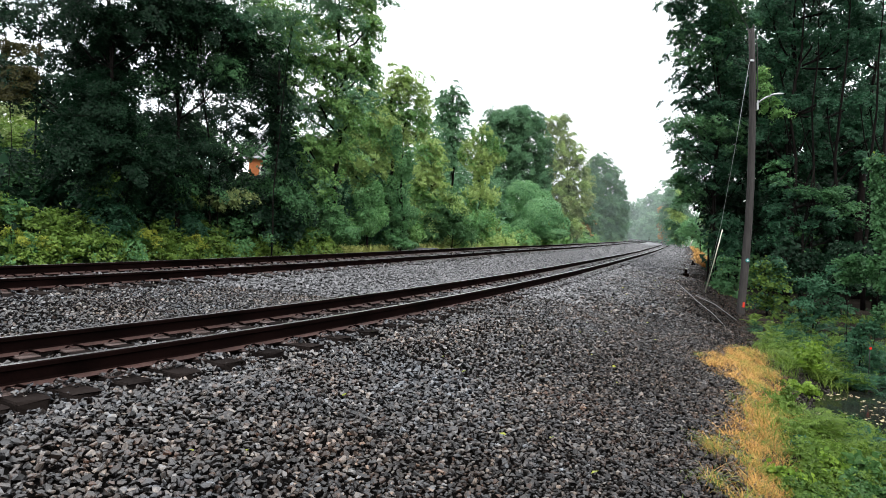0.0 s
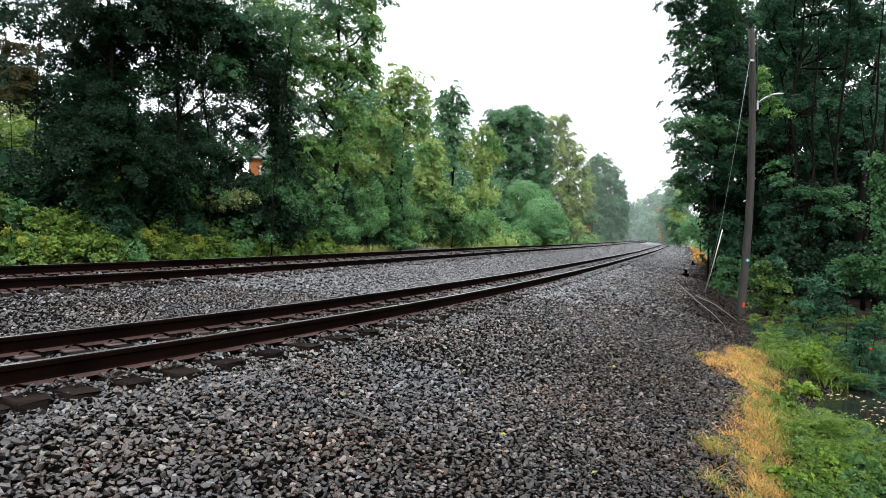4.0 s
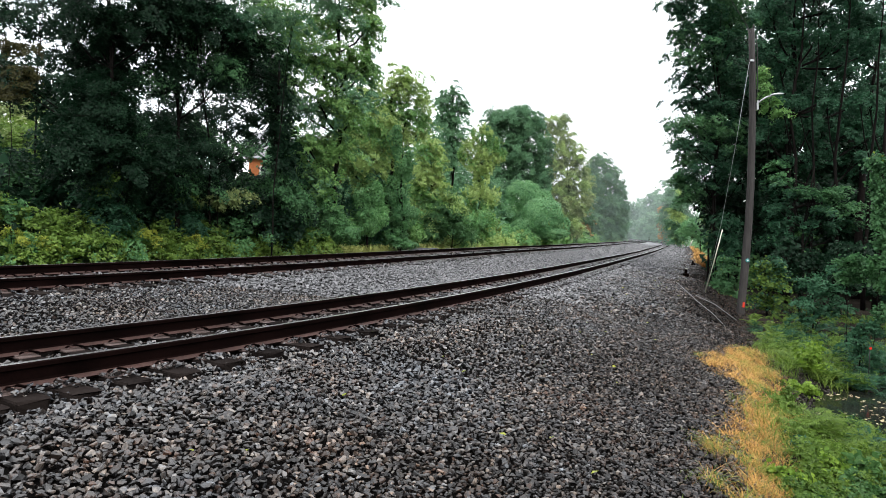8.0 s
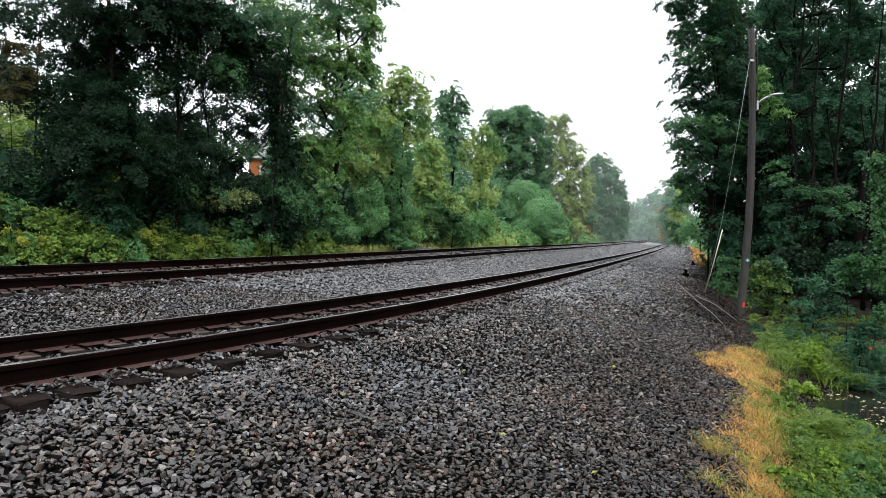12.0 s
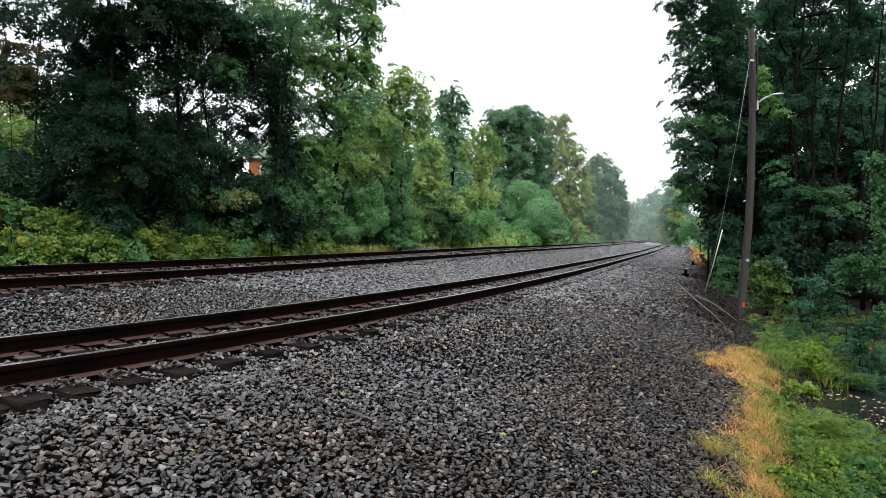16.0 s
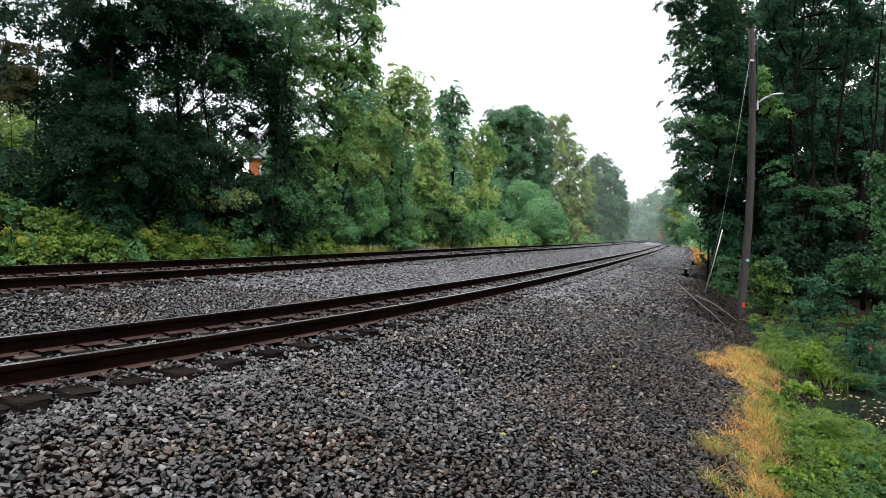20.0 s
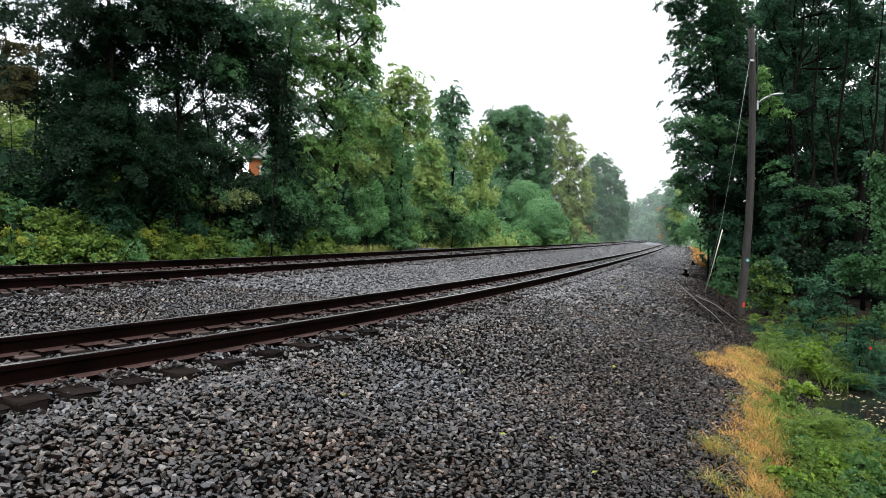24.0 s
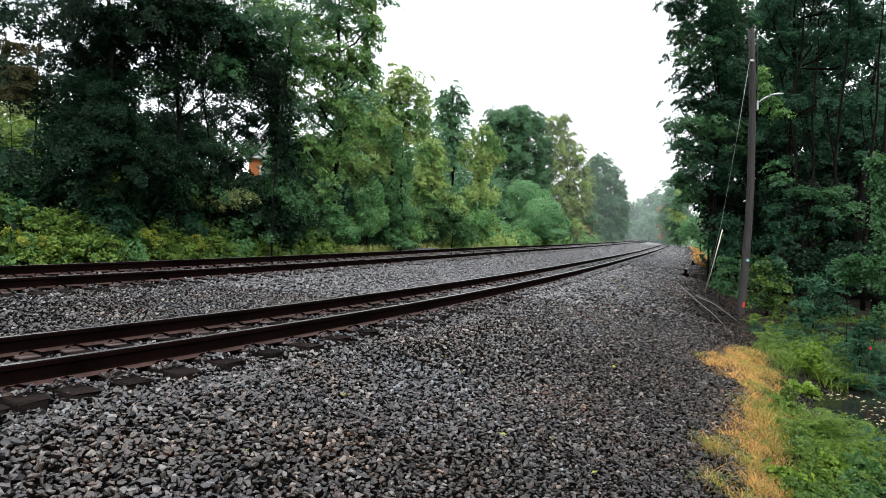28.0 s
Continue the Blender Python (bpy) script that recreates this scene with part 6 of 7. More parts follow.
brush("undergrowth", "dense dark undergrowth under the trees", -20, 60, -27, -24, 6.5, M_SHADED, 0.42, 2.4, 0.5, 1)
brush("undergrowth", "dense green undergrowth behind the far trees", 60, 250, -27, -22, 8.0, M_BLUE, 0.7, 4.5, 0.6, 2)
brush("undergrowth", "dense dark undergrowth in the wood", -16, 40, 11, 14, 5.0, M_SHADED, 0.28, 1.8, 0.45, 3)
brush("undergrowth", "green undergrowth on the outside of the bend", 38, 260, 8.5, 12, 5.0, M_VINE, 0.6, 3.5, 0.6, 4)
brush("undergrowth", "low green scrub beside the bend", 36, 250, 6.6, 8.6, 1.8, M_VINE, 0.4, 1.8, 0.6, 6)
brush("undergrowth", "low green scrub beside the far bend", 92, 260, -18, -15, 2.6, M_GREEN, 0.5, 2.6, 0.6, 7)
brush("undergrowth", "pale yellow-green weeds on the bank before the vines", 56, 110, -18.8, -16.2, 2.1, M_LIME, 0.22, 1.0, 0.6, 8)
brush("undergrowth", "low yellow-green weeds on the road verge", 36, 66, -21.2, -19.6, 0.9, M_LIME, 0.16, 0.8, 0.6, 9)
brush("misty_woodland", "pale woodland in rain mist beyond the bend", 300, 400, -40, 40, 16.0, M_FAR, 1.0, 2.5, 0.7, 5)


# ---- utility pole, its lamp, guy wire and cable ----
def bar(points, radius, mat, name, sides=8, uneven=0.0):
    return tube_mesh(name, points, radius, mat, sides, uneven)


def build_pole():
    x0, y0 = 8.44, 18.0
    z0 = foot(x0, y0)
    pole = thing("utility_pole", "weathered grey-brown timber utility pole with a slight bow", "utility pole", pose(x0, y0, z0))
    b = z0
    shaft_pts = [(-0.03, 0, -0.5), (0.0, 0, -1.1 - b), (0.06, 0, -0.3 - b), (0.10, 0, 0.66 - b), (0.14, 0, 1.6 - b), (0.15, 0, 2.6 - b), (0.14, 0, 3.6 - b),
                 (0.12, 0, 4.6 - b), (0.07, 0, 5.8 - b), (0.0, 0, 6.95 - b)]
    part("shaft", tube_mesh("shaft", shaft_pts, [0.115, 0.11, 0.108, 0.105, 0.102, 0.099, 0.095, 0.091, 0.086, 0.08], M_POLE, 14, 0.07), pole)
    part("pole_top_splinter", tube_mesh("pole_top_splinter", [(0.05, 0, 6.9 - b), (0.06, 0, 7.08 - b)], [0.035, 0.02], M_POLE, 6), pole)
    arm = part("lamp_arm", bar([(0.2, -0.05, 4.84 - b), (0.30, -0.06, 4.95 - b), (0.44, -0.09, 5.05 - b), (0.62, -0.12, 5.11 - b)], 0.022, M_STEEL, "lamp_arm"), pole, "curved galvanised steel arm")
    bm = bmesh.new()
    bmesh.ops.create_icosphere(bm, subdivisions=2, radius=1)
    bmesh.ops.scale(bm, vec=(0.19, 0.075, 0.042), verts=bm.verts)
    for v in bm.verts:
        if v.co.z < 0:
            v.co.z *= 0.45
    bmesh.ops.transform(bm, matrix=pose(0.72, -0.14, 5.125 - b, 0, -6, -10), verts=bm.verts)
    part("lamp_head", (bm, M_STEEL), arm, "flat cobra lamp head, unlit")
    part("arm_bracket", (box((0.05, 0.10, 0.26), (0.225, -0.03, 4.83 - b), 0.006), M_STEEL), pole)
    bm = bmesh.new()
    bmesh.ops.create_cone(bm, cap_ends=True, segments=20, radius1=0.055, radius2=0.05, depth=0.012)
    bmesh.ops.transform(bm, matrix=pose(0.095, -0.122, 0.49 - b, 90, 0, 0), verts=bm.verts)
    disc = part("reflector_disc", (bm, material("teal_reflector", (0.05, 0.25, 0.25), (0.10, 0.40, 0.38), rough=0.25, spec=0.6, bump=0)), pole, "round teal reflector with a pale centre")
    bm = bmesh.new()
    bmesh.ops.create_cone(bm, cap_ends=True, segments=14, radius1=0.026, radius2=0.026, depth=0.01)
    bmesh.ops.transform(bm, matrix=pose(0.095, -0.131, 0.49 - b, 90, 0, 0), verts=bm.verts)
    part("disc_centre", (bm, material("pale_disc", (0.6, 0.65, 0.62), (0.8, 0.84, 0.8), rough=0.3, bump=0)), disc)
    bm = box((0.06, 0.008, 0.14), (0.035, -0.124, -0.76 - b), 0.003, turn=pose(0, 0, 0, 0, 4, 0))
    part("tag", (bm, material("red_reflective_tape", (0.55, 0.04, 0.02), (0.75, 0.10, 0.05), rough=0.4, bump=0.03)), pole, "small strip of red reflective tape")
    bm = box((0.11, 0.03, 0.05), (0.0, -0.11, 6.05 - b), 0.004)
    part("bracket", (bm, M_STEEL), pole)
    part("riser_cable", bar([(0.2, -0.06, 4.9 - b), (0.19, -0.07, 5.6 - b), (0.15, -0.08, 6.3 - b), (0.10, -0.07, 6.8 - b)], 0.012, M_WIRE, "riser_cable", 6), pole)
    # guy wire from the pole to an anchor in the bank
    gx, gy = 8.24, 20.0
    guy = thing("guy_wire", "steel guy wire with a pale plastic guard, anchored beside the ballast", "guy wire", pose(gx, gy, foot(gx, gy)))
    gz = foot(gx, gy)
    top = Vector((x0 - 0.03 - gx, y0 - 0.02 - gy, 6.03 - gz))
    part("wire", bar([(0, 0, 0.02), top * 0.33 + Vector((0.1, 0, 0)), top * 0.66 + Vector((0.07, 0, 0)), top], 0.006, M_STEEL, "wire", 6), guy)
    ghi = Vector((8.47 - gx, 19.42 - gy, 1.36 - gz))
    part("guy_guard", bar([(0, 0, -0.05), ghi * 0.5 + Vector((0.02, 0, 0)), ghi], 0.016, M_GUARD, "guy_guard", 8), guy, "pale yellowed plastic guard")
    part("anchor_rod", bar([(0, 0, -0.3), (0.01, 0, 0.06)], 0.014, M_STEEL, "anchor_rod", 6), guy)
    cable = thing("overhead_cable", "thin dark overhead cable running to the pole top", "cable", pose(x0, y0, 6.85))
    pts = [Vector((0.0, 0, 0)).lerp(Vector((-9.5, -13.0, 1.6)), t) + Vector((0, 0, -0.9 * t * (1 - t))) for t in [k / 14 for k in range(15)]]
    part("strand", bar(pts, 0.009, M_WIRE, "strand", 5), cable)
    return pole


build_pole()


# ---- pickup truck on the service road ----
M_PAINT = material("orange_yellow_paint", (0.74, 0.27, 0.010), (0.80, 0.31, 0.015), rough=0.32, spec=0.5, scale=1.5, fine=30, bump=0.02, wet=0.5)
M_BLUE_PAINT = material("blue_stripe_vinyl", (0.03, 0.07, 0.32), (0.05, 0.10, 0.42), rough=0.4, bump=0)
M_BLACK = material("black_plastic", (0.008, 0.008, 0.009), (0.03, 0.03, 0.03), rough=0.5, scale=4, bump=0.1)
M_TYRE = material("tyre_rubber", (0.010, 0.010, 0.010), (0.03, 0.03, 0.03), rough=0.8, bump=0.3)
M_CHROME = material("chrome", (0.5, 0.5, 0.5), (0.65, 0.65, 0.65), rough=0.15, metal=1.0, bump=0)
M_GLASS = material("tinted_glass", (0.015, 0.02, 0.022), (0.04, 0.05, 0.055), rough=0.06, spec=0.8, bump=0)
M_LAMP = material("lit_headlamp", (0.8, 0.8, 0.75), (0.9, 0.9, 0.85), rough=0.2, bump=0, glow=((1.0, 0.86, 0.62), 30.0))
M_TAIL = material("red_tail_lamp", (0.35, 0.01, 0.01), (0.5, 0.02, 0.02), rough=0.25, bump=0)


def prism(outline, y0, y1, inset=None):
    """A body with the given side outline (x, z) between two widths; inset(x, z) narrows it."""
    bm = bmesh.new()
    sides = []
    for y in (y0, y1):
        ring = []
        for x, z in outline:
            k = inset(x, z) if inset else 0.0
            ring.append(bm.verts.new((x, y - math.copysign(k, y), z)))
        sides.append(ring)
    n = len(outline)
    bm.faces.new(sides[0])
    bm.faces.new(sides[1][::-1])
    for i in range(n):
        bm.faces.new((sides[0][i], sides[1][i], sides[1][(i + 1) % n], sides[0][(i + 1) % n]))
    bmesh.ops.recalc_face_normals(bm, faces=bm.faces)
    return bm


def arch(cx, r, z0, n=9):
    return [(cx + r * math.cos(a), z0 + r * math.sin(a)) for a in [math.pi * k / (n - 1) for k in range(n)]]


def build_truck():
    truck = thing("pickup_truck", "orange-yellow crew-cab pickup truck with a blue side stripe, headlights lit", "pickup truck")
    FA, RA, R = 2.34, -2.03, 0.40
    low = [(-3.28, 0.62), (-3.32, 1.30), (-0.66, 1.31), (-0.64, 1.29), (1.72, 1.26), (2.6, 1.22), (3.1, 1.14), (3.24, 1.02), (3.26, 0.60)]
    under = arch(FA, 0.50, 0.52)
    rear = arch(RA, 0.50, 0.52)
    outline = low + [(2.9, 0.52)] + under + [(1.7, 0.46), (-1.4, 0.46)] + rear + [(-2.7, 0.52)]
    bm = prism(outline, -0.98, 0.98, lambda x, z: 0.05 if z > 1.2 else (0.03 if z < 0.6 else 0.0))
    part("body", (bm, M_PAINT), truck)
    cab = [(1.78, 1.24), (0.98, 1.95), (0.80, 2.01), (-0.26, 2.04), (-0.48, 1.99), (-0.66, 1.30), (-0.64, 1.22)]
    pinch = lambda x, z: 0.03 + 0.18 * max(0.0, z - 1.24)
    part("cab", (prism(cab, -0.96, 0.96, pinch), M_PAINT), truck)
    # visor and cab lights
    part("roof_visor", (box((0.40, 1.52, 0.035), (1.06, 0, 2.005), 0.01, turn=pose(0, 0, 0, 0, 6, 0)), M_PAINT), truck)
    # windows
    def pane(name, pts, side):
        bm = bmesh.new()
        off = 0.008 * side
        vs = [bm.verts.new((x, side * (0.96 - pinch(x, z)) + off, z)) for x, z in pts]
        f = bm.faces.new(vs)
        ext = bmesh.ops.extrude_face_region(bm, geom=[f])["geom"]
        bmesh.ops.translate(bm, vec=(0, -0.012 * side, 0), verts=[v for v in ext if isinstance(v, bmesh.types.BMVert)])
        bmesh.ops.recalc_face_normals(bm, faces=bm.faces)
        part(name, (bm, M_GLASS), truck, "dark tinted glass")
    for side in (1, -1):
        pane("front_window", [(1.42, 1.34), (0.92, 1.83), (0.78, 1.89), (0.36, 1.90), (0.34, 1.34)], side)
        pane("rear_window", [(0.24, 1.34), (0.24, 1.90), (-0.22, 1.91), (-0.36, 1.85), (-0.42, 1.34)], side)
    bm = bmesh.new()
    vs = [bm.verts.new(c) for c in ((1.70, -0.82, 1.305), (1.70, 0.82, 1.305), (1.04, 0.76, 1.90), (1.04, -0.76, 1.90))]
    f = bm.faces.new(vs)
    ext = bmesh.ops.extrude_face_region(bm, geom=[f])["geom"]
    bmesh.ops.translate(bm, vec=(0.014, 0, 0.018), verts=[v for v in ext if isinstance(v, bmesh.types.BMVert)])
    bmesh.ops.recalc_face_normals(bm, faces=bm.faces)
    part("windshield", (bm, M_GLASS), truck, "raked tinted windshield")
    # hood bulge, bed, tailgate, liner
    part("hood", (box((1.35, 1.5, 0.08), (2.45, 0, 1.24), 0.03, turn=pose(0, 0, 0, 0, 4, 0)), M_PAINT), truck)
    part("bed_liner", (box((2.52, 1.62, 0.03), (-1.98, 0, 1.325), 0.01), M_BLACK), truck)
    for side in (1, -1):
        part("bed_rail", (box((2.62, 0.10, 0.05), (-1.99, side * 0.88, 1.335), 0.015), M_PAINT), truck)
    part("tool_box", (box((0.42, 1.5, 0.20), (-0.95, 0, 1.44), 0.02), M_STEEL), truck, "aluminium tool box across the bed")
    part("tailgate", (box((0.05, 1.70, 0.56), (-3.335, 0, 1.02), 0.015), M_PAINT), truck)
    part("rear_bumper", (box((0.20, 1.90, 0.20), (-3.36, 0, 0.62), 0.03), M_CHROME), truck)
    # front
    grille = part("grille", (box((0.06, 1.30, 0.42), (3.26, 0, 0.95), 0.02), M_BLACK), truck, "black grille with two bars")
    for z in (0.86, 1.03):
        part("grille_bar", (box((0.04, 1.24, 0.045), (3.30, 0, z), 0.01), M_BLACK), grille)
    part("front_bumper", (box((0.18, 1.98, 0.24), (3.27, 0, 0.58), 0.05), M_CHROME), truck)
    part("push_bar", (box((0.06, 1.0, 0.05), (3.46, 0, 0.78), 0.01), M_BLACK), truck)
    for side in (1, -1):
        part("headlight", (box((0.10, 0.24, 0.17), (3.23, side * 0.80, 1.0), 0.03), M_LAMP), truck, "lit headlight")
        part("tail_light", (box((0.06, 0.14, 0.34), (-3.33, side * 0.90, 1.08), 0.01), M_TAIL), truck, "red tail light")
        mirror = part("mirror", (box((0.10, 0.22, 0.30), (1.22, side * 1.12, 1.42), 0.03), M_BLACK), truck, "black door mirror")
        part("mirror_stalk", (box((0.05, 0.16, 0.04), (1.22, side * 1.0, 1.34), 0.008), M_BLACK), mirror)
        part("stripe", (box((5.7, 0.012, 0.085), (-0.42, side * 0.984, 1.165), 0, turn=pose(0, 0, 0, 0, 1.0, 0)), M_BLUE_PAINT), truck, "blue side stripe")
        for x in (0.30, -0.50):
            part("door_handle", (box((0.16, 0.03, 0.05), (x, side * 0.995, 1.02), 0.008), M_BLACK), truck)
            part("door_seam", (box((0.012, 0.008, 0.72), (x - 0.10, side * 0.981, 0.86)), M_BLACK), truck)
        part("running_board", (box((2.7, 0.12, 0.06), (0.15, side * 0.98, 0.42), 0.015), M_BLACK), truck)
        for ax in (FA, RA):
            part("fender_flare", (lambda b: (b, M_PAINT))(prism(arch(ax, 0.56, 0.52) + arch(ax, 0.50, 0.52)[::-1], side * 0.975, side * 1.015)), truck)
    part("underframe", (box((5.4, 1.3, 0.16), (-0.2, 0, 0.44), 0.02), M_BLACK), truck)
    wheels = []
    for ax in (FA, RA):
        for side in (1, -1):
            wheel = part("wheel", None, truck, m=pose(ax, side * 0.86, R))
            bm = bmesh.new()
            bmesh.ops.create_cone(bm, cap_ends=True, segments=28, radius1=R, radius2=R, depth=0.27)
            bmesh.ops.bevel(bm, geom=[e for e in bm.edges if e.calc_length() < 0.12], offset=0.03, segments=2, affect="EDGES")
            bmesh.ops.transform(bm, matrix=pose(0, 0, 0, 90, 0, 0), verts=bm.verts)
            part("tyre", (bm, M_TYRE), wheel)
            bm = bmesh.new()
            bmesh.ops.create_cone(bm, cap_ends=True, segments=20, radius1=0.23, radius2=0.23, depth=0.03)
            bmesh.ops.transform(bm, matrix=pose(0, side * 0.13, 0, 90, 0, 0), verts=bm.verts)
            for k in range(5):
                a = 2 * math.pi * k / 5
                box((0.20, 0.03, 0.05), (0.12 * math.cos(a), side * 0.15, 0.12 * math.sin(a)), 0, bm, pose(0, 0, 0, 0, -math.degrees(a), 0))
            part("rim", (bm, M_STEEL), wheel)
            wheels.append(wheel)
    return truck, wheels


TRUCK, WHEELS = build_truck()


# ---- small things beside the track ----
def build_house():
    x, y = -14.6, 64.0
    z = foot(x, y)
    house = thing("brick_house", "orange brick house with a grey roof behind the trees", "house", pose(x, y, z, 0, 0, 12))
    brick = material("orange_brick", (0.42, 0.13, 0.05), (0.62, 0.22, 0.08), rough=0.85, scale=2, fine=12, bump=0.3)
    trim = material("white_trim", (0.7, 0.7, 0.68), (0.82, 0.82, 0.8), rough=0.6, bump=0.02)
    part("wall", (box((9, 7, 8.4), (0, 0, 4.2), 0.02), brick), house)
    bm = prism([(-3.9, 8.3), (0, 11.2), (3.9, 8.3)], -4.9, 4.9)
    bmesh.ops.transform(bm, matrix=pose(0, 0, 0, 0, 0, 90), verts=bm.verts)
    part("roof", (bm, material("grey_shingle", (0.18, 0.18, 0.19), (0.32, 0.32, 0.34), rough=0.8, scale=1.5, fine=14, bump=0.4)), house)
    for wx in (-3.0, -0.9, 1.2, 3.3):
        for wz in (2.0, 6.9):
            win = part("window", (box((1.1, 0.08, 1.5), (wx, -3.52, wz), 0.01), trim), house)
            part("pane", (box((0.86, 0.03, 1.24), (wx, -3.57, wz)), M_GLASS), win)
    return house


build_house()


M_BOARD = material("grey_weathered_board", (0.035, 0.040, 0.046), (0.15, 0.16, 0.175), rough=0.6, spec=0.4, scale=2, fine=25, bump=0.3, objects=0.5)


def build_pile():
    x, y = -2.0, 50.0
    z = foot(x, y)
    plank = bpy.data.meshes.new("tie")
    bm = box((2.6, 0.22, 0.17), bevel=0.012)
    bm.to_mesh(plank)
    bm.free()
    plank.materials.append(M_BOARD)
    pile = thing("tie_stack", "low stack of grey weathered timber ties beside the far track", "timber stack", pose(x, y, z, 0, 0, 12))
    rng = random.Random(7)
    for layer in range(4):
        for k in range(5 - (layer > 2) * 2):
            part("tie", plank, pile, m=pose(rng.uniform(-0.15, 0.15) + layer * 0.06, -0.6 + 0.27 * k, 0.085 + 0.172 * layer, 0, 0, rng.uniform(-3, 3)))


build_pile()


def build_marker():
    for x, y, size, label in ((10.31, 27.0, 0.8, "small dark metal post stub with a pale cap"), (15.7, 40.0, 0.7, "small dark metal post stub on the shoulder")):
        z = foot(x, y)
        m = thing("post_stub", label, "post", pose(x, y, z, 0, 0, 20), group="post stubs")
        part("block", (box((0.26 * size, 0.22 * size, 0.20 * size), (0, 0, 0.08 * size), 0.03), M_RAIL), m)
        part("post", (box((0.10 * size, 0.10 * size, 0.34 * size), (-0.02, 0, 0.24 * size), 0.01), M_RAIL), m)
        if size == 0.8:
            part("cap", (box((0.07, 0.08, 0.04), (0.0, 0, 0.34), 0.01), M_GUARD), m, "pale cap")


build_marker()


def build_far_posts():
    for s, o, lean in ((168, 3.6, 14), (176, 4.4, -10), (160, 4.8, 20)):
        x, y, _ = along(s, o)
        m = thing("marker_post", "pale leaning marker post beside the far bend", "post", pose(x, y, foot(x, y), 0, lean, 0), group="marker posts")
        part("post", tube_mesh("post", [(0, 0, -0.2), (0, 0, 0.9), (0.02, 0, 1.7)], [0.11, 0.10, 0.09], M_GUARD, 8), m)


build_far_posts()


# ---- grass, weeds and ferns by the ditch ----
M_BROAD = leafy("round_weed_leaf", (0.028, 0.085, 0.024), (0.13, 0.26, 0.08))
def blades(rng, x, y, z, height, lean, width, mat, name):
    n = len(x)
    a = rng.uniform(0, 2 * math.pi, n)
    d = np.column_stack([np.cos(a), np.sin(a), np.zeros(n)])
    side = np.column_stack([-np.sin(a), np.cos(a), np.zeros(n)])
    h, ln, w = height[:, None], lean[:, None] * height[:, None], width[:, None]
    p0 = np.column_stack([x, y, z])
    p1 = p0 + d * ln * 0.25 + np.array([0, 0, 1]) * h * 0.5
    p2 = p0 + d * ln * 0.65 + np.array([0, 0, 1]) * h * 0.85
    p3 = p0 + d * ln * 1.05 + np.array([0, 0, 1]) * h * (1.0 - 0.35 * lean[:, None])
    v = np.stack([p0 - side * w, p0 + side * w, p1 + side * w * 0.9, p1 - side * w * 0.9, p2 + side * w * 0.55, p2 - side * w * 0.55, p3 + side * w * 0.1, p3 - side * w * 0.1], axis=1).reshape(-1, 3)
    k = (np.arange(n) * 8)[:, None, None]
    f = (np.array([[0, 1, 2, 3], [3, 2, 4, 5], [5, 4, 6, 7]])[None] + k).reshape(-1, 4)
    return big_mesh(name, v, f, 4, mat)


def strip(rng, n, s0, s1, o0, o1, tufts=0):
    if tufts:
        ts, to = rng.uniform(s0, s1, tufts), rng.uniform(o0, o1, tufts)
        i = rng.integers(0, tufts, n)
        s, o = ts[i] + rng.normal(0, 0.10, n), to[i] + rng.normal(0, 0.09, n)
    else:
        s, o = rng.uniform(s0, s1, n), rng.uniform(o0, o1, n)
    x, y, h = along(s, o)
    return x, y, ground_height(s, o), s, o


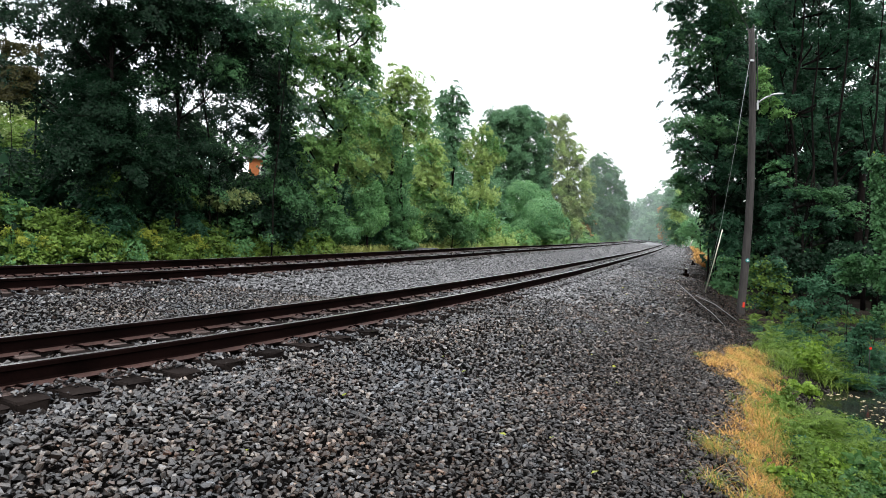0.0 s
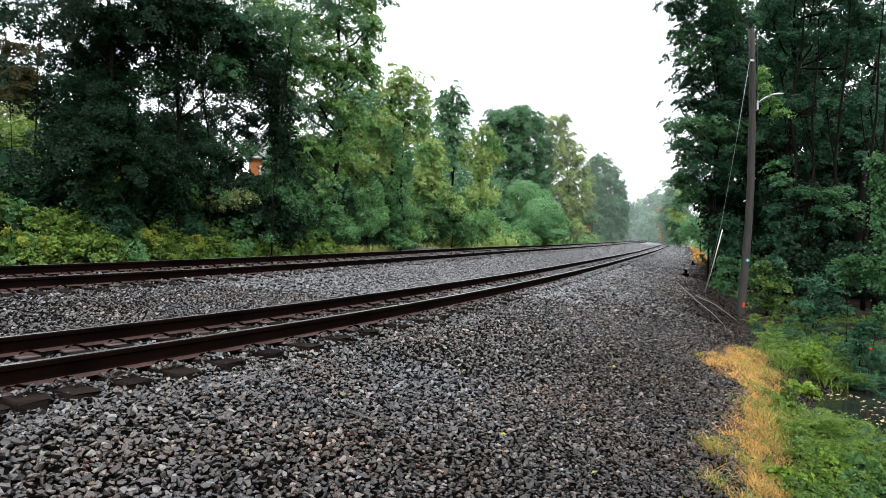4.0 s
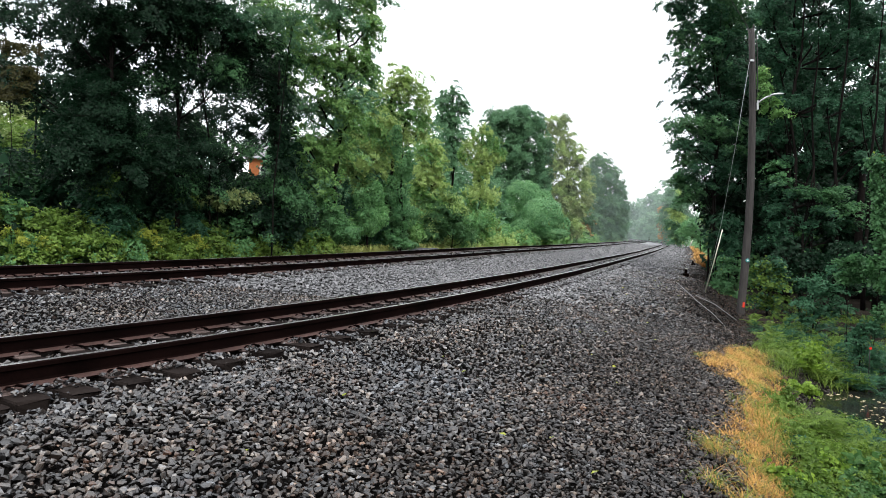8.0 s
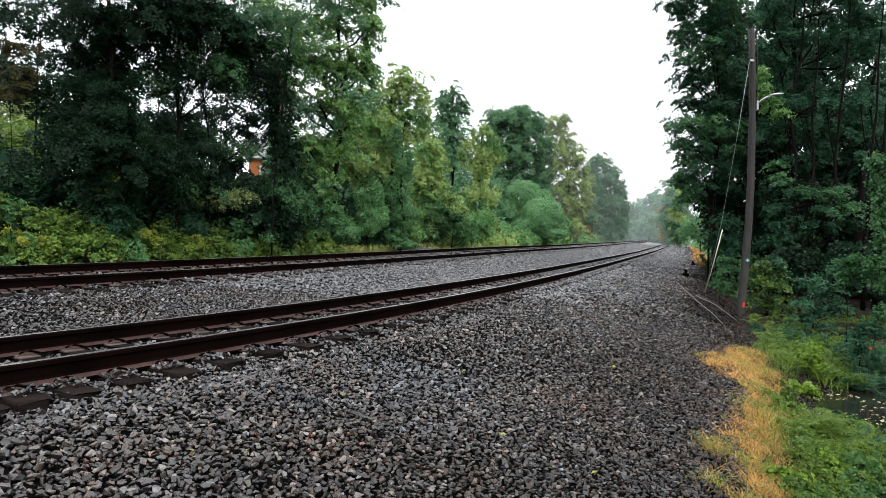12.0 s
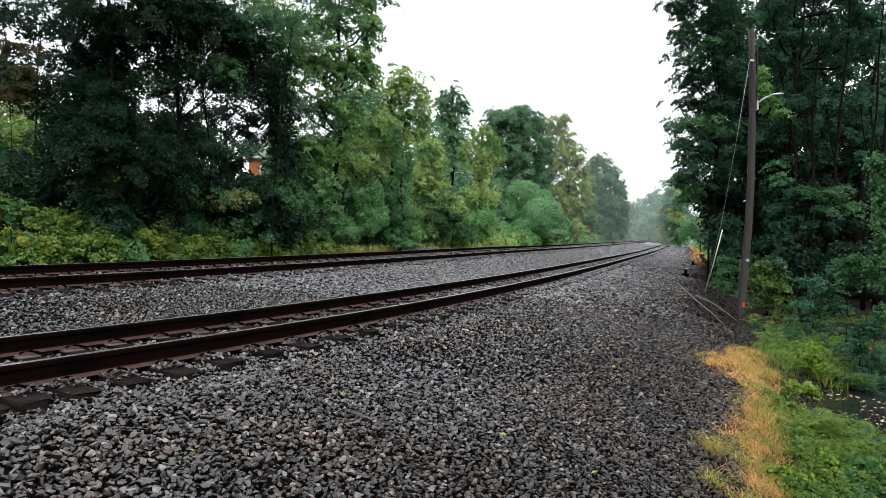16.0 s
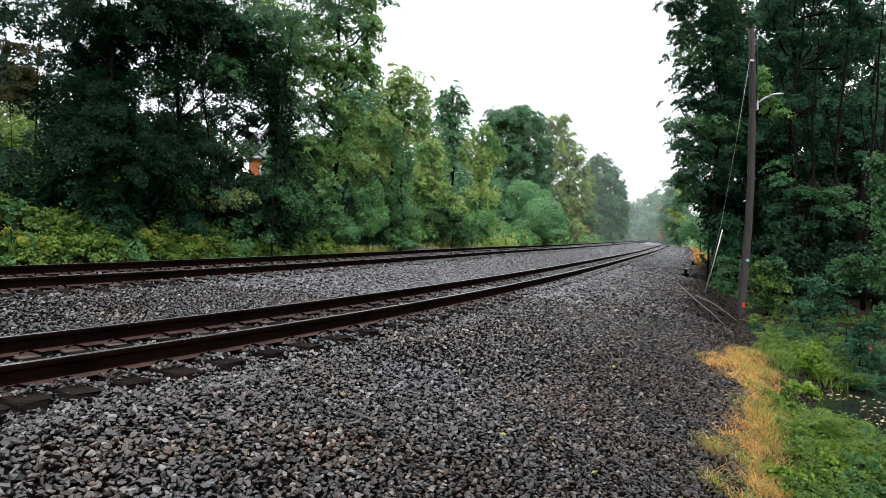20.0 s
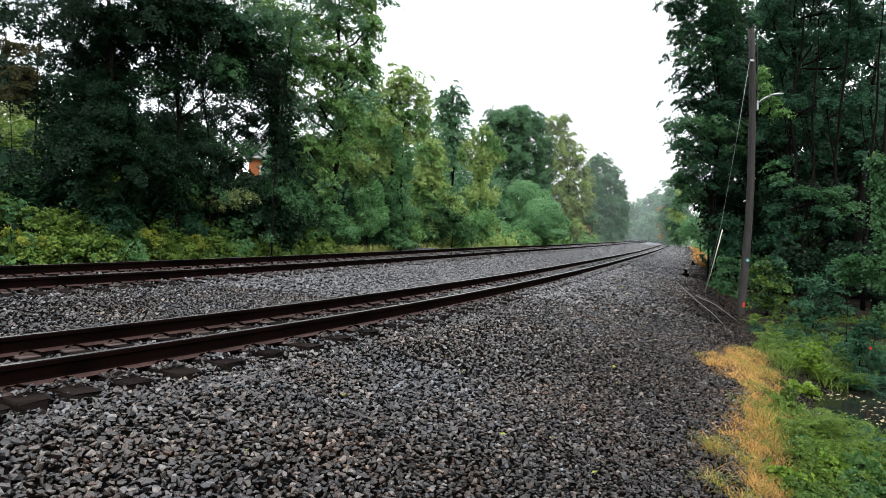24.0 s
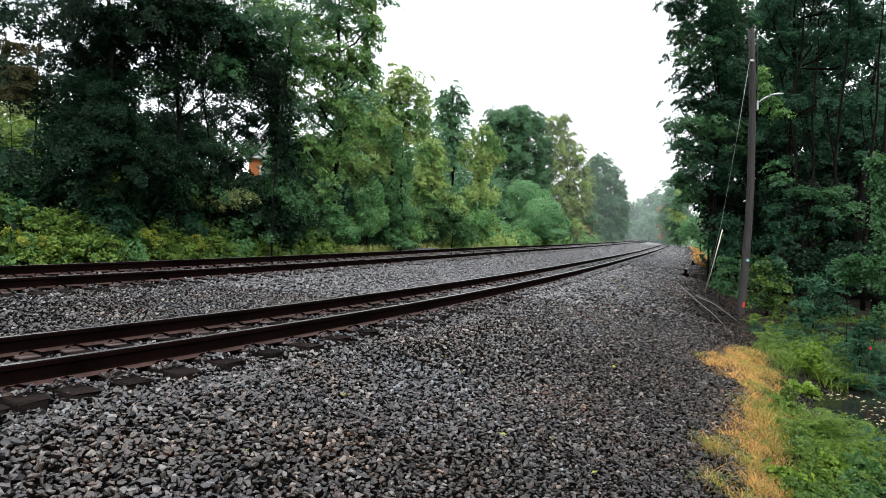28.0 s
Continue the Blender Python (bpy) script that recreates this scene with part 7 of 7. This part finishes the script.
def build_grass():
    rng = np.random.default_rng(77)
    # a ragged strip of dead grass in tufts, with fresh blades between
    stations = (7.4, 8.2, 9.0, 10.0, 11.4, 12.6, 13.4, 14.3)
    ts = rng.uniform(7.4, 14.4, 170)
    to = np.interp(ts, stations, (5.44, 5.47, 5.46, 5.45, 5.39, 5.24, 5.28, 5.32)) + rng.normal(0, 0.62, 170) * np.interp(ts, stations, (0.24, 0.20, 0.18, 0.16, 0.18, 0.34, 0.30, 0.16))
    ts, to = np.concatenate([ts, rng.normal(9.25, 0.12, 4), rng.normal(12.4, 0.2, 5)]), np.concatenate([to, rng.normal(5.08, 0.04, 4), rng.normal(4.86, 0.06, 5)])
    # the strip goes on beside and behind the camera's stand
    more = rng.uniform(-8, 7.4, 60)
    ts, to = np.concatenate([ts, more]), np.concatenate([to, 5.5 + rng.normal(0, 0.12, 60)])
    i = rng.integers(0, len(ts), 32000)
    spread = rng.uniform(0.03, 0.11, len(ts))
    s, o = ts[i] + rng.normal(0, 1, len(i)) * spread[i], to[i] + rng.normal(0, 1, len(i)) * spread[i] * 0.8
    x, y, _ = along(s, o)
    z = ground_height(s, o)
    tall = rng.uniform(0.04, 0.12, len(ts))[i] * rng.uniform(0.3, 1.1, len(i))
    fresh = rng.random(len(i)) < np.where(rng.random(len(ts)) < 0.30, 0.7, 0.08)[i]
    for pick, mat, name, label in ((~fresh, M_STRAW, "dry_grass", "dry straw-coloured grass along the ballast edge"), (fresh, M_GRASS, "green_grass", "fresh green blades among the dead grass")):
        n = int(pick.sum())
        me = blades(rng, x[pick], y[pick], z[pick], tall[pick], rng.uniform(0.6, 3.0, n), rng.uniform(0.0008, 0.0022, n), mat, name)
        tagged(new(name, me), label, "grass", kind="stuff")
    x, y, z, s, o = strip(rng, 11000, -8.0, 16.0, 5.5, 6.6, 260)
    n = len(x)
    dry = np.hypot((x - 4.9) / 1.1, (y - 8.0) / 1.2) > 1
    x, y, z, n = x[dry], y[dry], z[dry], int(dry.sum())
    me = blades(rng, x, y, z, rng.uniform(0.06, 0.24, n), rng.uniform(0.3, 1.3, n), rng.uniform(0.002, 0.0045, n), M_GRASS, "green_grass")
    tagged(new("green_grass", me), "fresh green grass between the dry tufts", "grass", kind="stuff")
    x, y, z, s, o = strip(rng, 11000, 46, 125, 4.3, 6.9, 330)
    n = len(x)
    me = blades(rng, x, y, z, rng.uniform(0.2, 0.6, n), rng.uniform(0.4, 1.4, n), rng.uniform(0.012, 0.03, n), M_STRAW, "dry_grass")
    tagged(new("dry_grass", me), "dry straw-coloured grass on the far ballast edge", "grass", kind="stuff")
    # tall pale grass on the far side, before the vines
    x, y, z, s, o = strip(rng, 9000, 52, 112, -19.0, -15.5, 420)
    n = len(x)
    me = blades(rng, x, y, z, rng.uniform(0.3, 1.0, n) * np.interp(o, [-19, -15], [1.5, 0.5]) * (0.7 + 0.4 * np.sin(s * 0.7)), rng.uniform(0.5, 1.5, n), rng.uniform(0.008, 0.02, n), M_PALEGRASS, "tall_grass")
    tagged(new("tall_grass", me), "tall pale green grass and weeds before the vines", "grass", kind="stuff")
    x, y, z, s, o = strip(rng, 4200, 36, 54, -19.2, -16.6, 240)
    n = len(x)
    me = blades(rng, x, y, z, rng.uniform(0.5, 1.15, n), rng.uniform(0.3, 1.2, n), rng.uniform(0.008, 0.018, n), M_PALEGRASS, "verge_grass")
    tagged(new("verge_grass", me), "tall pale yellow-green grass beside the timber stack", "grass", kind="stuff")
    x, y, z, s, o = strip(rng, 5500, 30, 76, -22.0, -18.6, 260)
    n = len(x)
    me = blades(rng, x, y, z, rng.uniform(0.2, 0.65, n), rng.uniform(0.3, 1.1, n), rng.uniform(0.008, 0.018, n), M_GRASS, "verge_grass")
    tagged(new("verge_grass", me), "rough green grass along the foot of the wood", "grass", kind="stuff")


build_grass()


def frond(rng, length, mat):
    """One fern frond as a mesh: a curved stem with paired leaflets."""
    verts, faces = [], []
    n = 19
    for k in range(n):
        t = (k + 0.5) / n
        c = Vector((length * t, 0, length * (0.62 * t - 0.62 * t * t)))
        span = 0.30 * length * (math.sin(math.pi * min(1, t * 0.88 + 0.12)) ** 0.8)
        for side in (1, -1):
            a = len(verts)
            w = length * 0.022
            tip = c + Vector((span * 0.35, side * span, -0.12 * span))
            mid = c.lerp(tip, 0.5) + Vector((0, 0, 0.03 * span))
            verts += [c, mid + Vector((w, 0, 0)), tip, mid - Vector((w, 0, 0))]
            faces.append((a, a + 1, a + 2, a + 3))
    for k in range(4):
        t0, t1 = k / 4, (k + 1) / 4
        a = len(verts)
        for t in (t0, t1):
            c = Vector((length * t, 0, length * (0.62 * t - 0.62 * t * t)))
            verts += [c + Vector((0, 0.004, 0)), c - Vector((0, 0.004, 0))]
        faces.append((a, a + 1, a + 3, a + 2))
    return mesh_of("frond", verts, faces, [mat])


def build_ferns():
    rng = random.Random(5)
    fr = {m: [frond(rng, l, m) for l in (0.22, 0.30, 0.40)] for m in (M_FERN, M_MAPLE)}
    spots = []
    for k in range(150):
        s = rng.uniform(8.2, 22.0) if k < 130 else rng.uniform(-6, 8)
        o = rng.uniform(5.9, 7.6) if s < 15 else rng.uniform(5.6, 8.5)
        spots.append((s, o))
    spots += [(rng.uniform(8.6, 11.4), rng.uniform(5.68, 6.7)) for _ in range(26)] + [(rng.uniform(14.2, 17.0), rng.uniform(5.75, 7.2)) for _ in range(16)]
    for s, o in spots:
        x, y, h = along(s, o)
        if math.hypot((x - 4.9) / 1.15, (y - 8.1) / 1.25) < 1:
            continue
        z = float(ground_height(s, o))
        fern = thing("fern", "green fern with arching fronds on the ditch bank", "fern", pose(x, y, z), group="ferns by the ditch")
        turn = rng.uniform(0, 360)
        # Ferns nearer the wood get the darker maple green, painting in its shade.
        kind = M_FERN if o + rng.uniform(-0.5, 0.5) < 6.7 else M_MAPLE
        for k in range(rng.randint(6, 9)):
            part("frond", rng.choice(fr[kind]), fern, m=pose(0, 0, 0.02, rng.uniform(-15, 15), rng.uniform(-35, -5), turn + k * 47 + rng.uniform(-12, 12)))


build_ferns()


def build_weeds():
    """Low broad-leaved weeds and fallen leaves."""
    rng = np.random.default_rng(12)
    lobes = []
    for k in range(260):
        s, o = (rng.uniform(-8, 7), rng.uniform(5.9, 9.5)) if k >= 250 else (rng.uniform(7.0, 20), rng.uniform(5.6, 8.5)) if k < 120 else (rng.uniform(13, 27), rng.uniform(6.2, 11.5))
        x, y, h = along(s, o)
        if math.hypot((x - 4.9) / 1.3, (y - 8.1) / 1.3) < 1:
            continue
        lobes.append((x, y, float(ground_height(s, o)) + 0.12, rng.uniform(0.2, 0.4), rng.uniform(0.08, 0.2)))
    P, N, D, L = leaf_cloud(rng, lobes, 0.045, 0.11, style="feather")
    some = (np.sin(P[:, 0] * 2.3) + np.sin(P[:, 1] * 2.9 + 1) + rng.normal(0, 0.6, len(P))) > -0.3
    for pick, mat, label in ((some, M_WEED, "low leafy bright green weeds on the ditch bank"), (~some, M_MAPLE, "low leafy dark green weeds on the ditch bank")):
        tagged(new("weeds", leaf_mesh("weeds", P[pick], N[pick], D[pick], L[pick], mat, 0.42)), label, "weeds", kind="stuff")
    # broad-leaved clumps on the near bank
    for clump, mat, size, label in (
            ([(9.0, 5.75), (9.3, 5.9), (9.9, 5.8), (10.4, 5.7), (10.2, 6.0), (10.8, 5.85), (11.2, 5.75), (10.7, 6.3), (11.3, 6.1), (8.6, 5.8)], M_WEED, 0.032, "dense green weeds on the near ditch bank"),
            ([(9.2, 5.82), (9.55, 5.95), (10.1, 6.15), (14.6, 6.3), (10.9, 6.5)], M_FERN, 0.04, "bright yellow-green leafy weeds by the water"),
            ([(9.45, 6.30), (9.3, 6.22)], M_BROAD, 0.045, "broad round-leaved plants on the ditch bank")):
        near = []
        for s, o in clump:
            for _ in range(3):
                s1, o1 = s + rng.normal(0, 0.12), o + rng.normal(0, 0.09)
                x, y, h = along(s1, o1)
                near.append((float(x), float(y), float(ground_height(s1, o1)) + rng.uniform(0.06, 0.16), rng.uniform(0.10, 0.19), rng.uniform(0.07, 0.15)))
        P, N, D, L = leaf_cloud(rng, near, size, 0.3, style="feather" if size < 0.06 else "round")
        tagged(new("weeds", leaf_mesh("weeds", P, N, D, L, mat, 0.6 if size < 0.06 else 0.95)), label, "weeds", kind="stuff")
    n = 420
    s, o = rng.uniform(5, 30, n), np.concatenate([rng.uniform(2.0, 5.4, 60), rng.uniform(5.4, 8.5, n - 60)])
    x, y, h = along(s, o)
    z = ground_height(s, o) + np.where(o < 5.2, 0.045, 0.03)
    P = np.column_stack([x, y, z])
    N = rng.normal(0, 0.25, (n, 3)) + np.array([0, 0, 1])
    N /= np.linalg.norm(N, axis=1)[:, None]
    D = np.cross(N, rng.normal(size=(n, 3)))
    D /= np.linalg.norm(D, axis=1)[:, None]
    tagged(new("fallen_leaves", leaf_mesh("fallen_leaves", P, N, D, rng.uniform(0.03, 0.07, n), M_YELLOW, 0.75)), "scattered yellow fallen leaves", "leaves", kind="stuff")


build_weeds()

# single leafy plants on the bank of the ditch
tree("weed_plant", "bright yellow-green leafy plant on the ditch bank", 2.6, 4.82,
     [(0.03, 0, 0.09, 0.09, 0.07), (0.12, 0, 0.04, 0.09, 0.06), (-0.01, 0, 0.01, 0.07, 0.05)],
     M_SPRIG, 0.045, trunk=0.004, category="plant", style="feather")
tree("weed_plant", "bright green leafy plant on the ditch bank", 3.17, 5.21,
     [(0.04, 0, 0.15, 0.09, 0.08), (0.13, 0, 0.09, 0.08, 0.07), (0.01, 0, 0.05, 0.07, 0.06)],
     M_SPRIG, 0.04, trunk=0.004, category="plant", second=(M_WEED, 0.3), style="feather")
tree("weed_plant", "yellow-green sprig beside the ditch water", 5.68, 9.83,
     [(0.01, 0, 0.22, 0.14, 0.12), (0.15, 0, 0.16, 0.12, 0.1), (0.07, 0, 0.33, 0.09, 0.08)],
     M_SPRIG, 0.05, trunk=0.004, category="plant", style="up")
tree("weed_plant", "low yellow-green plant at the water's edge", 4.94, 8.79,
     [(0.02, 0, 0.04, 0.11, 0.06), (0.15, 0, 0.01, 0.11, 0.05)],
     M_SPRIG, 0.045, trunk=0.003, category="plant", style="feather")
tree("weed_plant", "dark plant with broad round leaves on the ditch bank", 3.46, 5.22,
     [(0.07, 0, 0.14, 0.11, 0.08), (0.16, 0, 0.06, 0.09, 0.08), (0.02, 0, 0.03, 0.08, 0.06)],
     M_BROAD, 0.065, trunk=0.004, category="plant")
tree("weed_plant", "slender upright weed beside the ditch water", 3.72, 6.95,
     [(0.06, 0, 0.13, 0.05, 0.1), (0.12, 0, 0.08, 0.05, 0.09)],
     M_WEED, 0.035, trunk=0.003, category="plant", style="up")


M_PALE = material("pale_dead_leaf", (0.18, 0.15, 0.07), (0.46, 0.41, 0.22), rough=0.5, bump=0, island=0.6)
M_STICK = material("bleached_wet_stick", (0.06, 0.062, 0.065), (0.20, 0.20, 0.205), rough=0.5, spec=0.4, scale=3, fine=40, bump=0.2)
M_LITTER = material("brown_leaf_litter", (0.015, 0.009, 0.006), (0.075, 0.040, 0.024), rough=0.7, bump=0, island=0.7)


def build_litter():
    """Dead leaves, twigs and a fallen branch on the bank by the pole, and a small red reflector on a stake."""
    rng = np.random.default_rng(31)
    n = 2600
    s, o = rng.uniform(14, 40, n), 5.3 + rng.normal(0, 0.45, n)
    x, y, _ = along(s, o)
    P = np.column_stack([x, y, ground_height(s, o) + 0.03 + 0.05 * (o < 5.1)])
    N = rng.normal(0, 0.4, (n, 3)) + np.array([0, 0, 1])
    N /= np.linalg.norm(N, axis=1)[:, None]
    D = np.cross(N, rng.normal(size=(n, 3)))
    D /= np.linalg.norm(D, axis=1)[:, None]
    tagged(new("leaf_litter", leaf_mesh("leaf_litter", P, N, D, rng.uniform(0.025, 0.06, n), M_LITTER, 0.7)), "brown dead leaves on the bank below the pole", "leaf litter", kind="stuff")
    for pts in (((8.02, 21.84), (7.06, 18.4), (6.39, 16.0), (5.82, 13.65), (5.3, 11.9)), ((6.9, 17.3), (6.95, 16.2), (7.1, 15.3))):
        a = pts[0]
        z0 = foot(*a)
        br = thing("fallen_branch", "thin pale dead branch lying on the bank", "branch", pose(a[0], a[1], z0), group="fallen branches")
        path = [(px - a[0], py - a[1], foot(px, py) - z0 + 0.085) for px, py in pts]
        part("stem", tube_mesh("stem", path, [0.011, 0.010, 0.009, 0.007, 0.004][:len(path)], M_STICK, 6, 0.3), br)
    x, y = 6.75, 10.0
    z = foot(x, y)
    stake = thing("reflector_stake", "thin dark stake with a small red reflector in the brush", "stake", pose(x, y, z))
    part("stake_rod", tube_mesh("stake_rod", [(0, 0, -0.2), (0, 0, 0.62)], [0.006, 0.006], M_BLACK, 6), stake)
    bm = bmesh.new()
    bmesh.ops.create_cone(bm, cap_ends=True, segments=14, radius1=0.02, radius2=0.018, depth=0.012)
    bmesh.ops.transform(bm, matrix=pose(0, -0.02, 0.56, 90, 0, -34), verts=bm.verts)
    part("reflector", (bm, material("red_reflector", (0.6, 0.03, 0.02), (0.8, 0.06, 0.03), rough=0.2, bump=0)), stake, "small round red reflector")


build_litter()


def build_puddle():
    rng = np.random.default_rng(9)
    n = 40
    verts = [(0, 0, 0)] + [(1.4 * (1 + 0.15 * math.sin(3 * a + 1) + 0.08 * rng.normal()) * math.cos(a), 1.15 * (1 + 0.12 * math.sin(2 * a)) * math.sin(a), 0) for a in np.linspace(0, 2 * math.pi, n, endpoint=False)]
    faces = [(0, 1 + k, 1 + (k + 1) % n) for k in range(n)]
    z = -1.105
    water = new("ditch_water", mesh_of("ditch_water", verts, faces, [M_WATER]))
    water.matrix_basis = pose(5.15, 8.4, z)
    tagged(water, "still dark water in the ditch", "water", kind="structure")
    a, r = rng.uniform(0, 6.28, 190), np.sqrt(rng.uniform(0.15, 1, 190)) * 1.05
    P = np.column_stack([5.15 + r * np.cos(a), 8.4 + 0.8 * r * np.sin(a), np.full(190, z + 0.006)])
    N = np.tile([0, 0, 1.0], (190, 1)) + rng.normal(0, 0.06, (190, 3))
    D = np.cross(N, rng.normal(size=(190, 3)))
    D /= np.linalg.norm(D, axis=1)[:, None]
    tagged(new("floating_leaves", leaf_mesh("floating_leaves", P, N, D, rng.uniform(0.02, 0.065, 190), M_PALE, 0.85)), "pale yellow leaves floating on ditch water", "leaves", kind="stuff")


build_puddle()


def build_haze_sheets():
    """Translucent sheets over the line standing in for rain haze, denser with distance, sky-lit."""
    m = bpy.data.materials.new("haze_sheet_surface")
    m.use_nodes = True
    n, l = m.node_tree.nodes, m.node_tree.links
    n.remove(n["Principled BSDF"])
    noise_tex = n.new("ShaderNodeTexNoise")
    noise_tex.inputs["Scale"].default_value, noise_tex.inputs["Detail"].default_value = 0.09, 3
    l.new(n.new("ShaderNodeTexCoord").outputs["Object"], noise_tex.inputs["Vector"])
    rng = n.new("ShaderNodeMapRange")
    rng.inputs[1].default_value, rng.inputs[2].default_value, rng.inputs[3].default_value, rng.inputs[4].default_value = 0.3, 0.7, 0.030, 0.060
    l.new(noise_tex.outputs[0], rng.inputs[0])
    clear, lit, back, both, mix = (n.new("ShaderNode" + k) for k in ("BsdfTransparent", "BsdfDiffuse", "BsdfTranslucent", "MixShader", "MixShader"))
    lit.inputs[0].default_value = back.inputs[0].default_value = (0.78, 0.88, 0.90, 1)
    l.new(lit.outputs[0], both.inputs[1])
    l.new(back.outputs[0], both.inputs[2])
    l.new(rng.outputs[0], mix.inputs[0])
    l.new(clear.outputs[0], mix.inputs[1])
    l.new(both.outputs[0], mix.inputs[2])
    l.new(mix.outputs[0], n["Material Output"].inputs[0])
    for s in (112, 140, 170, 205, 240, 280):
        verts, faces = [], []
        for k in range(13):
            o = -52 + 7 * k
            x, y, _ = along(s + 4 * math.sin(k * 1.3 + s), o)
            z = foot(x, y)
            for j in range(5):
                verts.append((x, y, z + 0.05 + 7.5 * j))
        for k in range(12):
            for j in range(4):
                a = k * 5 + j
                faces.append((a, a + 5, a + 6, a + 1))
        veil = new("haze_sheet", mesh_of("haze_sheet", verts, faces, [m], True))
        tagged(veil, "pale translucent sheet standing in for rain haze over the far line", "mist", kind="stuff")


build_haze_sheets()


# ---- what moves: the truck comes round the bend and passes ----
def motions():
    # seconds, plan position, heading of the road away from the camera
    road = [(0.0, 90.0, 400.0, 0.30), (16.2, 90.0, 400.0, 0.30), (17.0, 82.0, 305.0, 0.28), (17.3, 76.5, 282.0, 0.27), (17.6, 69.5, 255.0, 0.27), (17.9, 59.5, 213.0, 0.28), (18.2, 49.88, 177.66, 0.33), (18.5, 40.2, 148.0, 0.33),
            (18.8, 30.0, 118.0, 0.35), (19.0, 20.9, 92.0, 0.38), (19.2, 12.5, 73.0, 0.42), (19.3, 8.3, 62.6, 0.46), (19.4, 3.5, 53.0, 0.52),
            (19.5, -2.4, 42.8, 0.68), (19.6, -9.5, 33.0, 0.86), (19.7, -17.15, 25.9, 0.96), (19.8, -29.0, 17.0, 1.02), (19.9, -39.5, 10.5, 1.05), (20.2, -66.0, -5.0, 1.05), (20.8, -95.0, -22.0, 1.05),
            (28.0, -95.0, -22.0, 1.05)]
    rows = []
    for t, x, y, h in road:
        s, o = line_place([x], [y])
        z = float(np.interp(s[0], [30, 110], [-1.02, -0.62]))
        rows.append((t, pose(x, y, z, 0, 0, math.degrees(math.atan2(-math.cos(h), -math.sin(h))))))
    walk(TRUCK, rows)
    for wheel in WHEELS:
        at = wheel.matrix_basis.translation.copy()
        spin, turns = 0.0, [(0.0, pose(at.x, at.y, at.z))]
        for k in range(0, 46):
            turns.append((16.2 + k * 0.1, pose(at.x, at.y, at.z, 0, spin, 0)))
            spin += 80
        turns.append((28.0, turns[-1][1]))
        walk(wheel, turns)


motions()
